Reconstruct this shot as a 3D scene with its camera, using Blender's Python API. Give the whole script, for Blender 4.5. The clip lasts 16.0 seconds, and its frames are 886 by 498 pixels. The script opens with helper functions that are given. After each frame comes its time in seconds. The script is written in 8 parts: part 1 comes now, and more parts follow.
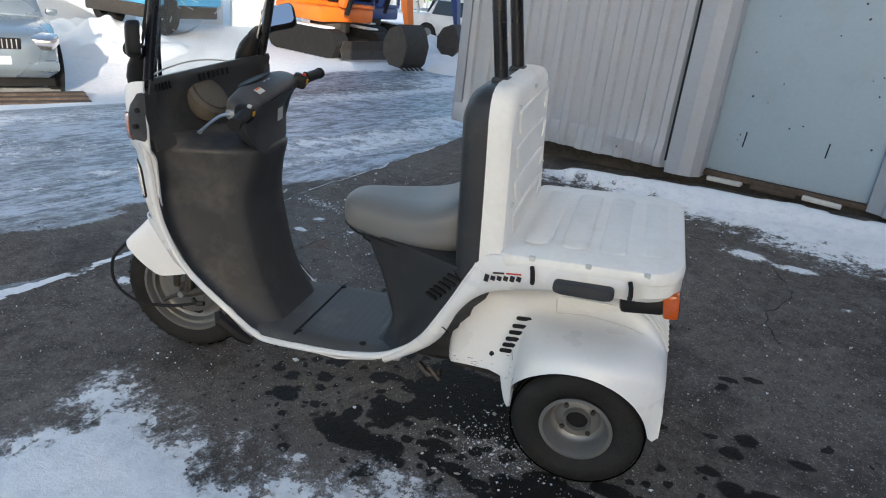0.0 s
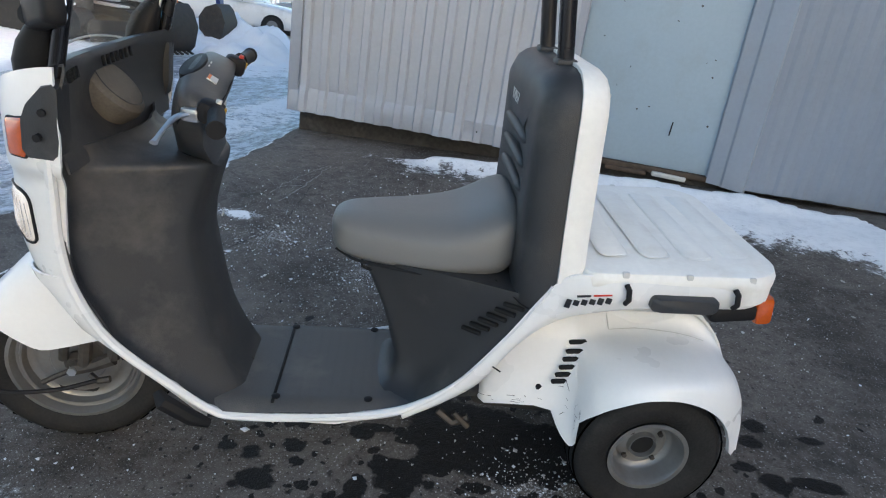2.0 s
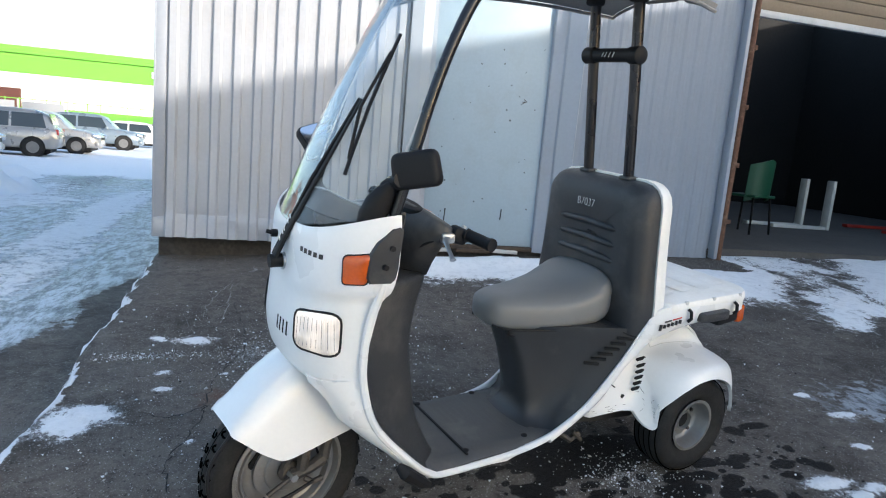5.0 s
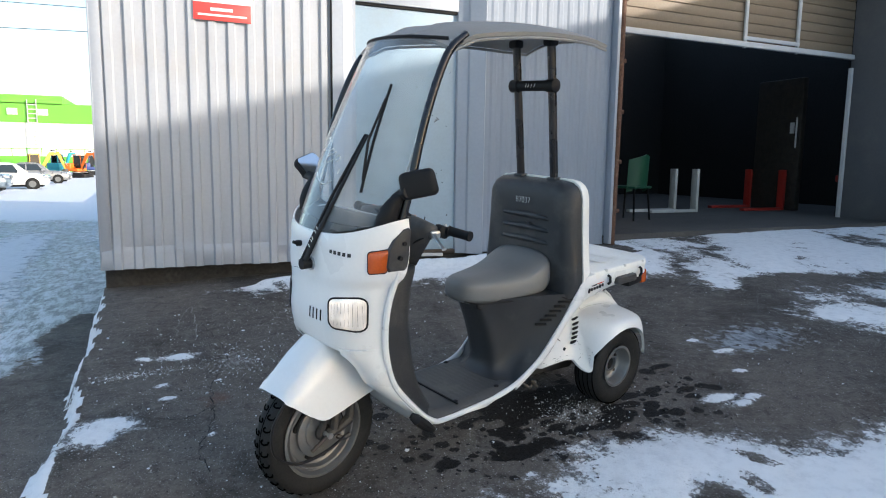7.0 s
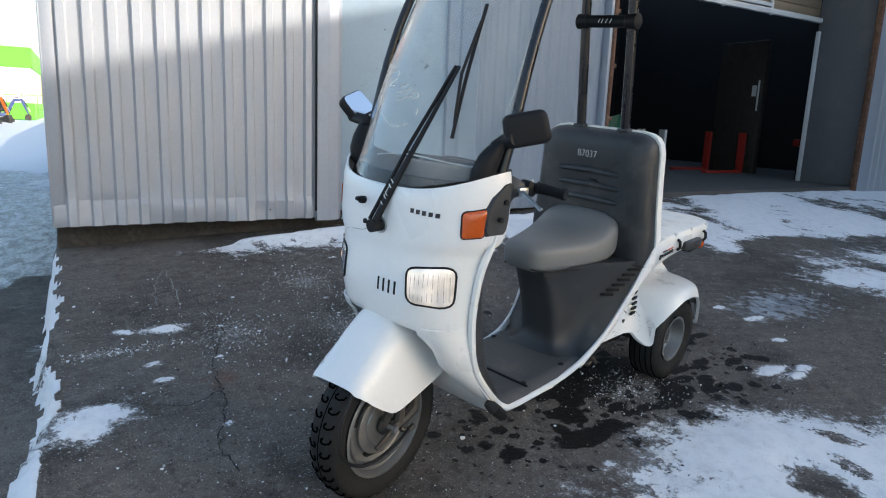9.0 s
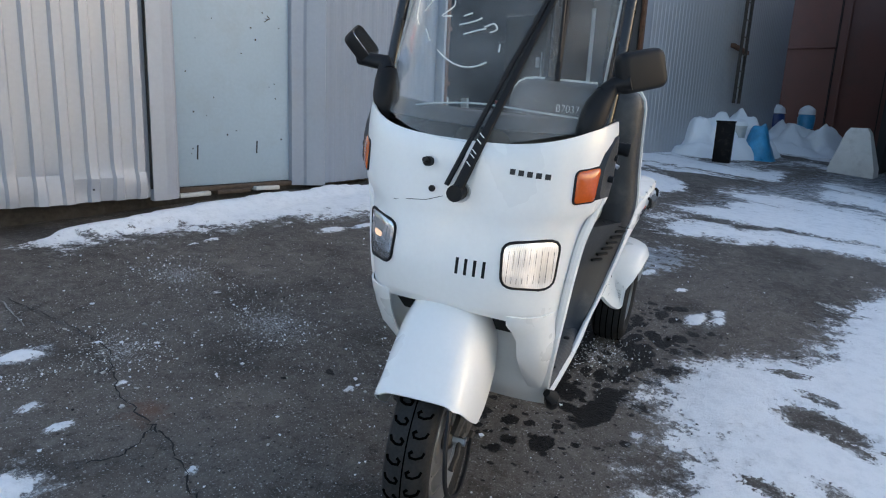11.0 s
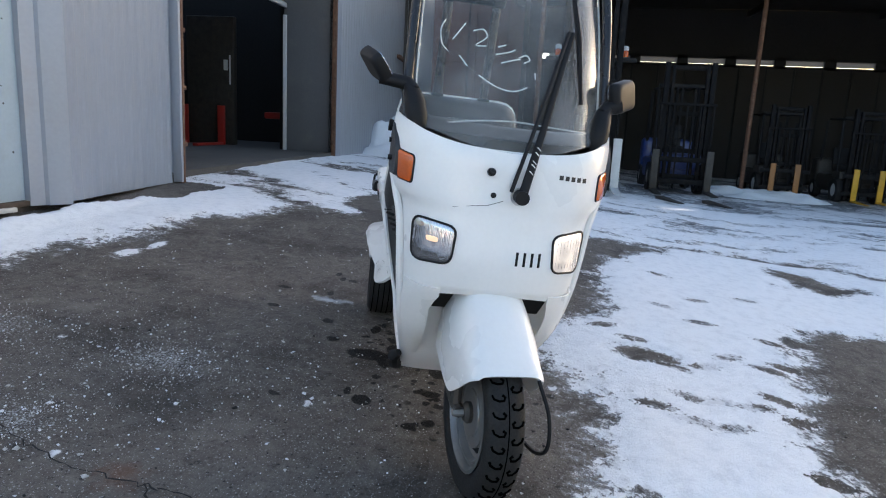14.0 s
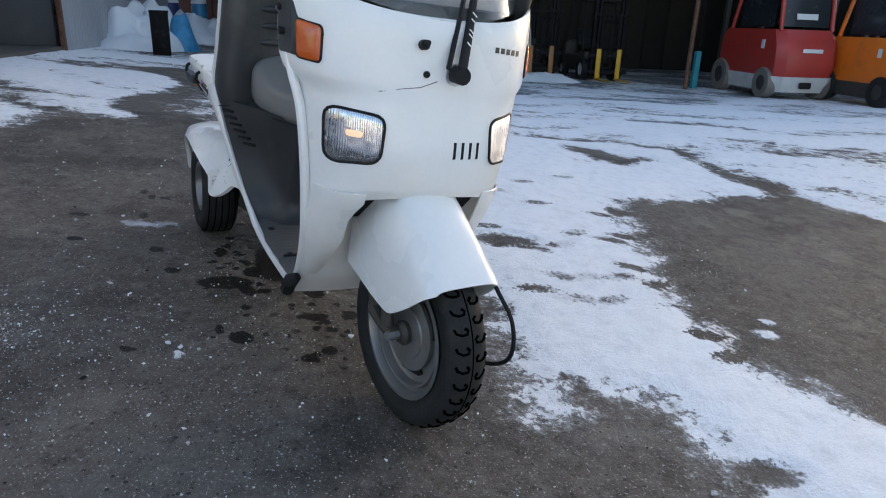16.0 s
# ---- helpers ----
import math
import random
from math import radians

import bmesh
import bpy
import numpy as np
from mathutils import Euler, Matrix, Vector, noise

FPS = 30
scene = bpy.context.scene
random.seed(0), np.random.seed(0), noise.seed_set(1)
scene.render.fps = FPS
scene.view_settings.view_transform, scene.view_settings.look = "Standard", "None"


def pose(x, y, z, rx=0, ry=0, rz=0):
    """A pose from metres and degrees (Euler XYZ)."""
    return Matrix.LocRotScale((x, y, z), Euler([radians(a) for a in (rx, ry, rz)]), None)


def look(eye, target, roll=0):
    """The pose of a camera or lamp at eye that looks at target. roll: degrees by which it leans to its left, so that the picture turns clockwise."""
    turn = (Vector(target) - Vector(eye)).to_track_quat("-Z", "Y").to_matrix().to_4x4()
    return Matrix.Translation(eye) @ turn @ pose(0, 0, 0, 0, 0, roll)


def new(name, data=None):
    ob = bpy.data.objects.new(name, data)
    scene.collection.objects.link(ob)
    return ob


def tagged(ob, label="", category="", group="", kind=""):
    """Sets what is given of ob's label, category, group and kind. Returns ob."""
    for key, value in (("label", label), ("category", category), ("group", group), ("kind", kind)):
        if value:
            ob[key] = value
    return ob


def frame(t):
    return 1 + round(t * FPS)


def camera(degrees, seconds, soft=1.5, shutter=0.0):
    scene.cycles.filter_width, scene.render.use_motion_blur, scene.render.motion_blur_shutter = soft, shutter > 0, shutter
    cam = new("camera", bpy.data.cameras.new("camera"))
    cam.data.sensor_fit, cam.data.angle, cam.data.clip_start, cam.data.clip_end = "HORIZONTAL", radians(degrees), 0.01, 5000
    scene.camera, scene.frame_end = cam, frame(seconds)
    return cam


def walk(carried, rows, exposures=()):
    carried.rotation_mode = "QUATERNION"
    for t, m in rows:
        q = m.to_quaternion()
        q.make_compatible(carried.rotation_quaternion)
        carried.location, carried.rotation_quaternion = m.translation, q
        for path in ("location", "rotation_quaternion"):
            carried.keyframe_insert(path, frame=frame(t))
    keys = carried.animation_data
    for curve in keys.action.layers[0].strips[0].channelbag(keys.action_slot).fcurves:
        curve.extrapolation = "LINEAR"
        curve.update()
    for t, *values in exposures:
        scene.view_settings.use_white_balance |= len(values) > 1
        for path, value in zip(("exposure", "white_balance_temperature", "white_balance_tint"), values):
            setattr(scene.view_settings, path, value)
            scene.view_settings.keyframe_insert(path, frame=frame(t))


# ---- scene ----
cam = camera(68.2, 16.0, 1.1)

# The yard slopes: its own frame (scooter at the origin, facing -x) is leant into the level world, whose x runs along the wall.
YARD = Matrix.Rotation(radians(17), 4, "Z") @ Vector((0.0618, 0.0654, 0.996)).rotation_difference(Vector((0, 0, 1))).to_matrix().to_4x4()
PATH = [
    (0, (1.195, -1.6, 1.311), (0.189, -0.036, 0.575), 6.3),
    (0.5, (1.032, -1.554, 1.252), (0.264, 0.094, 0.418), 7.4),
    (1, (0.822, -1.541, 1.234), (0.233, 0.177, 0.395), 7.5),
    (1.5, (0.617, -1.507, 1.209), (0.067, 0.274, 0.483), 6.7),
    (2, (0.419, -1.545, 1.185), (0.061, 0.297, 0.493), 8.3),
    (2.5, (0.209, -1.735, 1.18), (0.09, 0.172, 0.591), 7.8),
    (3, (-0.054, -1.855, 1.152), (-0.095, 0.086, 0.669), 7.2),
    (3.5, (-0.273, -1.933, 1.157), (-0.143, 0.014, 0.719), 5.9),
    (4, (-0.481, -2.031, 1.148), (-0.176, -0.11, 0.684), 6.0),
    (4.5, (-0.655, -2.023, 1.141), (-0.236, -0.111, 0.731), 4.8),
    (5, (-0.785, -2.112, 1.172), (-0.316, -0.194, 0.853), 5.0),
    (5.2, (-0.853, -2.159, 1.19), (-0.244, -0.279, 0.88), 6.1),
    (7.3, (-1.296, -2.578, 1.171), (-0.523, -0.752, 0.915), 0.7),
    (7.5, (-1.335, -2.538, 1.167), (-0.525, -0.725, 0.924), 1.8),
    (8, (-1.39, -2.366, 1.157), (-0.533, -0.574, 0.927), 0.1),
    (8.5, (-1.439, -2.209, 1.138), (-0.575, -0.427, 0.859), 1.0),
    (8.7, (-1.47, -2.131, 1.128), (-0.577, -0.374, 0.787), 1.6),
    (10.8, (-1.88, -1.303, 1.038), (-0.463, 0.046, 0.626), 3.5),
    (11, (-1.928, -1.231, 1.013), (-0.429, 0.021, 0.579), 2.7),
    (11.5, (-2.032, -1.062, 1.005), (-0.401, -0.008, 0.526), 2.7),
    (12, (-2.231, -0.915, 0.994), (-0.474, -0.088, 0.516), 2.0),
    (12.5, (-2.312, -0.762, 0.993), (-0.486, -0.089, 0.532), 2.2),
    (13, (-2.403, -0.634, 0.998), (-0.513, -0.116, 0.598), 2.0),
    (13.5, (-2.522, -0.518, 1.004), (-0.606, -0.111, 0.603), 3.1),
    (14, (-2.524, -0.416, 1.003), (-0.587, -0.091, 0.626), 2.9),
    (14.5, (-2.5, -0.326, 1.011), (-0.538, -0.111, 0.688), 2.2),
    (15, (-2.499, -0.202, 0.984), (-0.549, -0.217, 0.539), 1.5),
    (15.5, (-2.435, -0.098, 0.957), (-0.534, -0.355, 0.39), 2.9),
    (16, (-2.243, -0.007, 0.931), (-0.393, -0.393, 0.277), 2.2),
]
EXPOSURES = [(0.0, 1.2, 6340, 11), (1.0, 1.42, 6240, 11), (2.0, 1.46, 6140, 11), (5.0, 1.58, 6140, 11), (7.5, 1.36, 6190, 11), (8.5, 1.36, 6190, 11), (11.0, 1.46, 6290, 13), (12.5, 1.5, 6390, 14), (14.0, 1.68, 6490, 15), (16.0, 1.54, 6540, 15)]
walk(cam, [(t, look(eye, target, roll)) for t, eye, target, roll in PATH], EXPOSURES)
# ---- light ----
SUN_AZ, SUN_EL = radians(-42), radians(12.0)
world = bpy.data.worlds.new("sky")
scene.world = world
world.use_nodes = True
wn = world.node_tree
sky = wn.nodes.new("ShaderNodeTexSky")
sky.sky_type = "NISHITA"
sky.sun_disc = False
sky.sun_elevation = SUN_EL
sky.sun_rotation = radians(90) - SUN_AZ
sky.air_density, sky.dust_density, sky.ozone_density = 1.0, 1.5, 1.0
wn.links.new(sky.outputs[0], wn.nodes["Background"].inputs[0])
wn.nodes["Background"].inputs[1].default_value = 0.15
sun = new("sun", bpy.data.lights.new("sun", "SUN"))
sun.data.energy, sun.data.angle, sun.data.color = 2.4, radians(0.6), (1.0, 0.9, 0.76)
toward = Vector((math.cos(SUN_EL) * math.cos(SUN_AZ), math.cos(SUN_EL) * math.sin(SUN_AZ), math.sin(SUN_EL)))
sun.matrix_world = look(toward * 40, (0, 0, 0))


# ---- materials ----
def material(name, colour, rough=0.5, metal=0.0, grain=0.0, grain_scale=60.0, blotch=0.12, blotch_scale=3.0, dirt=None, dirt_amount=0.0,
             dirt_scale=5.0, coat=0.0, spread=0.0, bump=0.0):
    """Base colour with two scales of variation, optional dirt and fine relief."""
    m = bpy.data.materials.new(name)
    m.use_nodes = True
    t = m.node_tree
    n, l = t.nodes, t.links
    b = n["Principled BSDF"]
    co = n.new("ShaderNodeTexCoord")
    big, fine = n.new("ShaderNodeTexNoise"), n.new("ShaderNodeTexNoise")
    for q, sc, det in ((big, blotch_scale, 4), (fine, grain_scale, 3)):
        q.inputs["Scale"].default_value, q.inputs["Detail"].default_value = sc, det
        l.new(co.outputs["Object"], q.inputs["Vector"])
    ramp = n.new("ShaderNodeMapRange")
    ramp.inputs[1].default_value, ramp.inputs[2].default_value = 0.25, 0.75
    ramp.inputs[3].default_value, ramp.inputs[4].default_value = 1 - blotch, 1 + blotch
    l.new(big.outputs[0], ramp.inputs[0])
    ramp2 = n.new("ShaderNodeMapRange")
    ramp2.inputs[1].default_value, ramp2.inputs[2].default_value = 0.25, 0.75
    ramp2.inputs[3].default_value, ramp2.inputs[4].default_value = 1 - grain, 1 + grain
    l.new(fine.outputs[0], ramp2.inputs[0])
    mul = n.new("ShaderNodeMath")
    mul.operation = "MULTIPLY"
    l.new(ramp.outputs[0], mul.inputs[0]), l.new(ramp2.outputs[0], mul.inputs[1])
    last = mul.outputs[0]
    if spread:
        info, sp = n.new("ShaderNodeObjectInfo"), n.new("ShaderNodeMapRange")
        sp.inputs[3].default_value, sp.inputs[4].default_value = 1 - spread, 1 + spread
        l.new(info.outputs["Random"], sp.inputs[0])
        mul2 = n.new("ShaderNodeMath")
        mul2.operation = "MULTIPLY"
        l.new(last, mul2.inputs[0]), l.new(sp.outputs[0], mul2.inputs[1])
        last = mul2.outputs[0]
    tint = n.new("ShaderNodeVectorMath")
    tint.operation = "SCALE"
    tint.inputs[0].default_value = colour
    l.new(last, tint.inputs["Scale"])
    out = tint.outputs[0]
    if dirt:
        dn = n.new("ShaderNodeTexNoise")
        dn.inputs["Scale"].default_value, dn.inputs["Detail"].default_value, dn.inputs["Roughness"].default_value = dirt_scale, 8, 0.65
        l.new(co.outputs["Object"], dn.inputs["Vector"])
        dr = n.new("ShaderNodeMapRange")
        dr.inputs[1].default_value, dr.inputs[2].default_value = 0.52, 0.75
        dr.inputs[4].default_value = dirt_amount
        l.new(dn.outputs[0], dr.inputs[0])
        mix = n.new("ShaderNodeMix")
        mix.data_type = "RGBA"
        mix.inputs[7].default_value = (*dirt, 1)
        l.new(dr.outputs[0], mix.inputs[0]), l.new(out, mix.inputs[6])
        out = mix.outputs[2]
    l.new(out, b.inputs["Base Color"])
    rr = n.new("ShaderNodeMapRange")
    rr.inputs[1].default_value, rr.inputs[2].default_value = 0.3, 0.7
    rr.inputs[3].default_value, rr.inputs[4].default_value = max(0.03, rough - 0.08), min(1, rough + 0.08)
    l.new(big.outputs[0], rr.inputs[0])
    l.new(rr.outputs[0], b.inputs["Roughness"])
    b.inputs["Metallic"].default_value = metal
    b.inputs["Coat Weight"].default_value = coat
    b.inputs["Coat Roughness"].default_value = 0.12
    if bump:
        bp = n.new("ShaderNodeBump")
        bp.inputs["Strength"].default_value, bp.inputs["Distance"].default_value = bump, 0.004
        l.new(fine.outputs[0], bp.inputs["Height"])
        l.new(bp.outputs[0], b.inputs["Normal"])
    return m


WHITE = material("white_scooter_paint", (0.78, 0.78, 0.77), 0.32, 0, 0.015, 90, 0.03, 4, (0.6, 0.57, 0.52), 0.1, 7, 0.35)
DECKWHITE = material("chalky_white_plastic", (0.80, 0.79, 0.75), 0.55, 0, 0.03, 70, 0.05, 6, (0.55, 0.5, 0.42), 0.35, 9)
GREY = material("dark_grey_plastic", (0.032, 0.034, 0.037), 0.46, 0, 0.12, 400, 0.2, 5, (0.13, 0.12, 0.108), 0.75, 3.2, 0, 0, 0.25)
# Paler than the dark plastic: dust and sky reflection are in the colour.
ROOFGREY = material("sky_paled_roof_plastic", (0.25, 0.245, 0.235), 0.6, 0, 0.1, 300, 0.12, 4, (0.25, 0.24, 0.22), 0.5, 6, 0, 0, 0.3)
FLOORGREY = material("dusty_grey_floor_plastic", (0.065, 0.066, 0.067), 0.6, 0, 0.12, 300, 0.15, 6, (0.17, 0.155, 0.135), 0.6, 5, 0, 0, 0.3)
DUSTCAP = material("dusty_cap_plastic", (0.105, 0.095, 0.08), 0.75, 0, 0.15, 200, 0.15, 8, (0.18, 0.16, 0.13), 0.5, 14, 0, 0, 0.3)
SEATGREY = material("grey_seat_vinyl", (0.165, 0.165, 0.162), 0.42, 0, 0.05, 500, 0.06, 5, (0.22, 0.21, 0.19), 0.25, 6, 0, 0, 0.2)
BLACK = material("black_plastic", (0.012, 0.012, 0.013), 0.56, 0, 0.1, 200, 0.1, 8)
TUBEBLACK = material("black_tube_paint", (0.012, 0.012, 0.014), 0.28, 0, 0.05, 100, 0.1, 8)
RUBBER = material("tyre_rubber", (0.021, 0.021, 0.0212), 0.62, 0, 0.2, 150, 0.25, 8, (0.05, 0.047, 0.043), 0.45, 10, 0, 0, 0.3)
GROOVE = material("tread_groove", (0.002, 0.002, 0.002), 0.9)
STEEL = material("silver_wheel_paint", (0.21, 0.21, 0.207), 0.4, 0.55, 0.05, 100, 0.12, 10, (0.18, 0.15, 0.12), 0.5, 14)
DARKMETAL = material("grimy_dark_metal", (0.06, 0.055, 0.05), 0.6, 0.5, 0.2, 80, 0.3, 12, (0.12, 0.09, 0.06), 0.5, 14)
ALLOY = material("cast_aluminium", (0.5, 0.5, 0.5), 0.35, 0.9, 0.05, 100, 0.1, 10)
ORANGE = material("amber_lens", (0.5, 0.085, 0.008), 0.18, 0, 0.1, 150, 0.08, 10, None, 0, 5, 0.6)
SLOT = material("slot_shadow_black", (0.004, 0.004, 0.004), 0.9)
MARK = material("black_lettering_film", (0.01, 0.01, 0.012), 0.4)
REDMARK = material("red_lettering_film", (0.55, 0.04, 0.02), 0.4)
CHALK = material("white_chalk", (0.75, 0.75, 0.72), 0.9, 0, 0.25, 120, 0.1, 20)
WALLMETAL = material("grey_corrugated_sheet", (0.385, 0.40, 0.43), 0.5, 0.2, 0.03, 40, 0.05, 1.3, (0.33, 0.31, 0.29), 0.35, 2.4)
BLUESHEET = material("blue_grey_profiled_sheet", (0.25, 0.28, 0.328), 0.6, 0.0, 0.03, 40, 0.05, 1.3, (0.24, 0.25, 0.26), 0.35, 2.4)
FLASHING = material("grey_metal_flashing", (0.34, 0.365, 0.41), 0.5, 0.2, 0.03, 40, 0.06, 1.5, (0.3, 0.28, 0.26), 0.35, 3)
DOORPAINT = material("pale_blue_door_paint", (0.32, 0.405, 0.475), 0.5, 0, 0.03, 40, 0.07, 1.2, (0.27, 0.30, 0.32), 0.5, 2.2)
RUST = material("rusty_steel", (0.13, 0.065, 0.04), 0.8, 0.2, 0.3, 40, 0.3, 8, (0.3, 0.2, 0.13), 0.5, 10)
# Near-black colour stands for the unlit depth of garage and shed.
UNLITROOM = material("unlit_interior_black", (0.012, 0.0115, 0.011), 0.9, 0, 0.2, 20, 0.3, 1)
DARKGREYWALL = material("dark_grey_wall_paint", (0.12, 0.125, 0.135), 0.7, 0, 0.05, 40, 0.1, 1, (0.2, 0.2, 0.19), 0.3, 3)
REDPAINT = material("red_machine_paint", (0.38, 0.03, 0.022), 0.45, 0, 0.04, 60, 0.1, 3, (0.12, 0.07, 0.05), 0.4, 5, 0.2)
ORANGEPAINT = material("orange_machine_paint", (0.75, 0.17, 0.012), 0.45, 0, 0.05, 60, 0.1, 3, (0.2, 0.1, 0.06), 0.4, 5, 0.2)
BLUEPAINT = material("blue_machine_paint", (0.028, 0.055, 0.2), 0.45, 0, 0.05, 60, 0.12, 3, (0.1, 0.1, 0.11), 0.4, 5, 0.2)
SKYBLUE = material("light_blue_paint", (0.07, 0.3, 0.55), 0.5, 0, 0.05, 60, 0.1, 2)
YELLOW = material("yellow_fork_paint", (0.6, 0.32, 0.02), 0.5, 0, 0.05, 60, 0.1, 5, (0.15, 0.09, 0.04), 0.4, 8)
PALEGREY = material("pale_grey_paint", (0.55, 0.55, 0.53), 0.5, 0, 0.05, 60, 0.1, 4, (0.2, 0.18, 0.16), 0.4, 6)
BROWNRED = material("red_brown_oxide_paint", (0.085, 0.027, 0.02), 0.65, 0, 0.06, 50, 0.15, 1.2, (0.05, 0.025, 0.02), 0.5, 3)
TEAL = material("teal_paint", (0.02, 0.25, 0.3), 0.5)
WOOD = material("weathered_plank", (0.065, 0.045, 0.032), 0.85, 0, 0.25, 30, 0.25, 3, (0.2, 0.17, 0.14), 0.4, 6, 0, 0.25)
# Boards coloured almost black to carry the shade inside the shed.
SHADEBOARD = material("shade_dark_boards", (0.018, 0.0145, 0.012), 0.85, 0, 0.25, 30, 0.3, 3, (0.022, 0.018, 0.014), 0.4, 6, 0, 0.3)
MASTBLACK = material("greasy_black_steel", (0.008, 0.008, 0.009), 0.6, 0.1, 0.2, 80, 0.3, 6, (0.06, 0.05, 0.04), 0.5, 9)
TYREGREY = material("dusty_solid_rubber", (0.17, 0.15, 0.135), 0.8, 0, 0.2, 60, 0.2, 6)
BROWNFORK = material("brown_fork_paint", (0.3, 0.13, 0.04), 0.6, 0, 0.1, 60, 0.2, 5)
GATEWOOD = material("brown_gate_panel", (0.23, 0.175, 0.12), 0.6, 0, 0.06, 40, 0.08, 1.5, None, 0, 5, 0, 0.05)
FRAMEWHITE = material("white_frame_paint", (0.6, 0.61, 0.62), 0.5, 0, 0.03, 60, 0.06, 3, (0.35, 0.33, 0.3), 0.4, 6)
GREENPAINT = material("bright_green_cladding", (0.14, 0.42, 0.045), 0.6, 0, 0.03, 20, 0.05, 0.2)
WHITECLAD = material("white_cladding", (0.75, 0.75, 0.74), 0.6, 0, 0.03, 20, 0.04, 0.2)
FENCEGREY = material("grey_fence_sheet", (0.3, 0.31, 0.32), 0.6, 0.1, 0.04, 30, 0.08, 0.6, None, 0, 5, 0, 0.08)
SILVERCAR = material("silver_car_paint", (0.36, 0.35, 0.33), 0.3, 0.5, 0.02, 200, 0.04, 2, (0.25, 0.23, 0.2), 0.4, 3, 0.6)
WHITECAR = material("white_car_paint", (0.7, 0.69, 0.66), 0.3, 0, 0.02, 200, 0.04, 2, (0.4, 0.37, 0.33), 0.4, 3, 0.6)
BLUECAR = material("grey_blue_car_paint", (0.2, 0.25, 0.29), 0.3, 0.4, 0.02, 200, 0.04, 2, (0.25, 0.23, 0.2), 0.3, 3, 0.6)
CARGLASS = material("dark_car_glass", (0.02, 0.028, 0.032), 0.08, 0, 0, 60, 0.1, 2, None, 0, 5, 0.5)
CABGLASS = material("dirty_cab_glass", (0.018, 0.022, 0.026), 0.22, 0, 0.05, 40, 0.15, 4)
BLUEBAG = material("blue_plastic_film", (0.05, 0.28, 0.5), 0.35, 0, 0.1, 60, 0.2, 8)
BARK = material("bare_twig_bark", (0.16, 0.12, 0.095), 0.9, 0, 0.2, 60, 0.2, 5)


def snow_material(name, colour=(0.8, 0.82, 0.85), dirt=0.25):
    m = material(name, colour, 0.75, 0, 0.06, 90, 0.05, 3, (0.42, 0.4, 0.38), dirt, 6, 0, 0, 0.9)
    b = m.node_tree.nodes["Principled BSDF"]
    b.inputs["Subsurface Weight"].default_value = 0.0
    return m


SNOW = snow_material("trodden_snow")
CLEANSNOW = snow_material("heaped_snow", (0.84, 0.86, 0.88), 0.1)


def clear_screen(name, haze, tint=(0.93, 0.96, 0.97)):
    m = bpy.data.materials.new(name)
    m.use_nodes = True
    t = m.node_tree
    n, l = t.nodes, t.links
    n.remove(n["Principled BSDF"])
    clear, dust, gloss = n.new("ShaderNodeBsdfTransparent"), n.new("ShaderNodeBsdfDiffuse"), n.new("ShaderNodeBsdfGlossy")
    clear.inputs[0].default_value = (*tint, 1)
    # White diffuse haze: dirt on the plastic plus reflected sky put in as colour.
    dust.inputs[0].default_value = (0.6, 0.6, 0.6, 1)
    gloss.inputs["Roughness"].default_value = 0.06
    co, nz = n.new("ShaderNodeTexCoord"), n.new("ShaderNodeTexNoise")
    nz.inputs["Scale"].default_value, nz.inputs["Detail"].default_value = 6, 8
    l.new(co.outputs["Object"], nz.inputs["Vector"])
    mr = n.new("ShaderNodeMapRange")
    mr.inputs[1].default_value, mr.inputs[2].default_value, mr.inputs[3].default_value, mr.inputs[4].default_value = 0.35, 0.75, haze * 0.5, haze * 1.9
    l.new(nz.outputs[0], mr.inputs[0])
    a, b = n.new("ShaderNodeMixShader"), n.new("ShaderNodeMixShader")
    l.new(mr.outputs[0], a.inputs[0]), l.new(clear.outputs[0], a.inputs[1]), l.new(dust.outputs[0], a.inputs[2])
    lw, pw = n.new("ShaderNodeLayerWeight"), n.new("ShaderNodeMath")
    lw.inputs["Blend"].default_value = 0.5
    pw.operation = "POWER"
    pw.inputs[1].default_value = 4.0
    l.new(lw.outputs["Facing"], pw.inputs[0])
    l.new(pw.outputs[0], b.inputs[0]), l.new(a.outputs[0], b.inputs[1]), l.new(gloss.outputs[0], b.inputs[2])
    l.new(b.outputs[0], n["Material Output"].inputs[0])
    return m


SCREEN = clear_screen("clear_scratched_screen", 0.1)


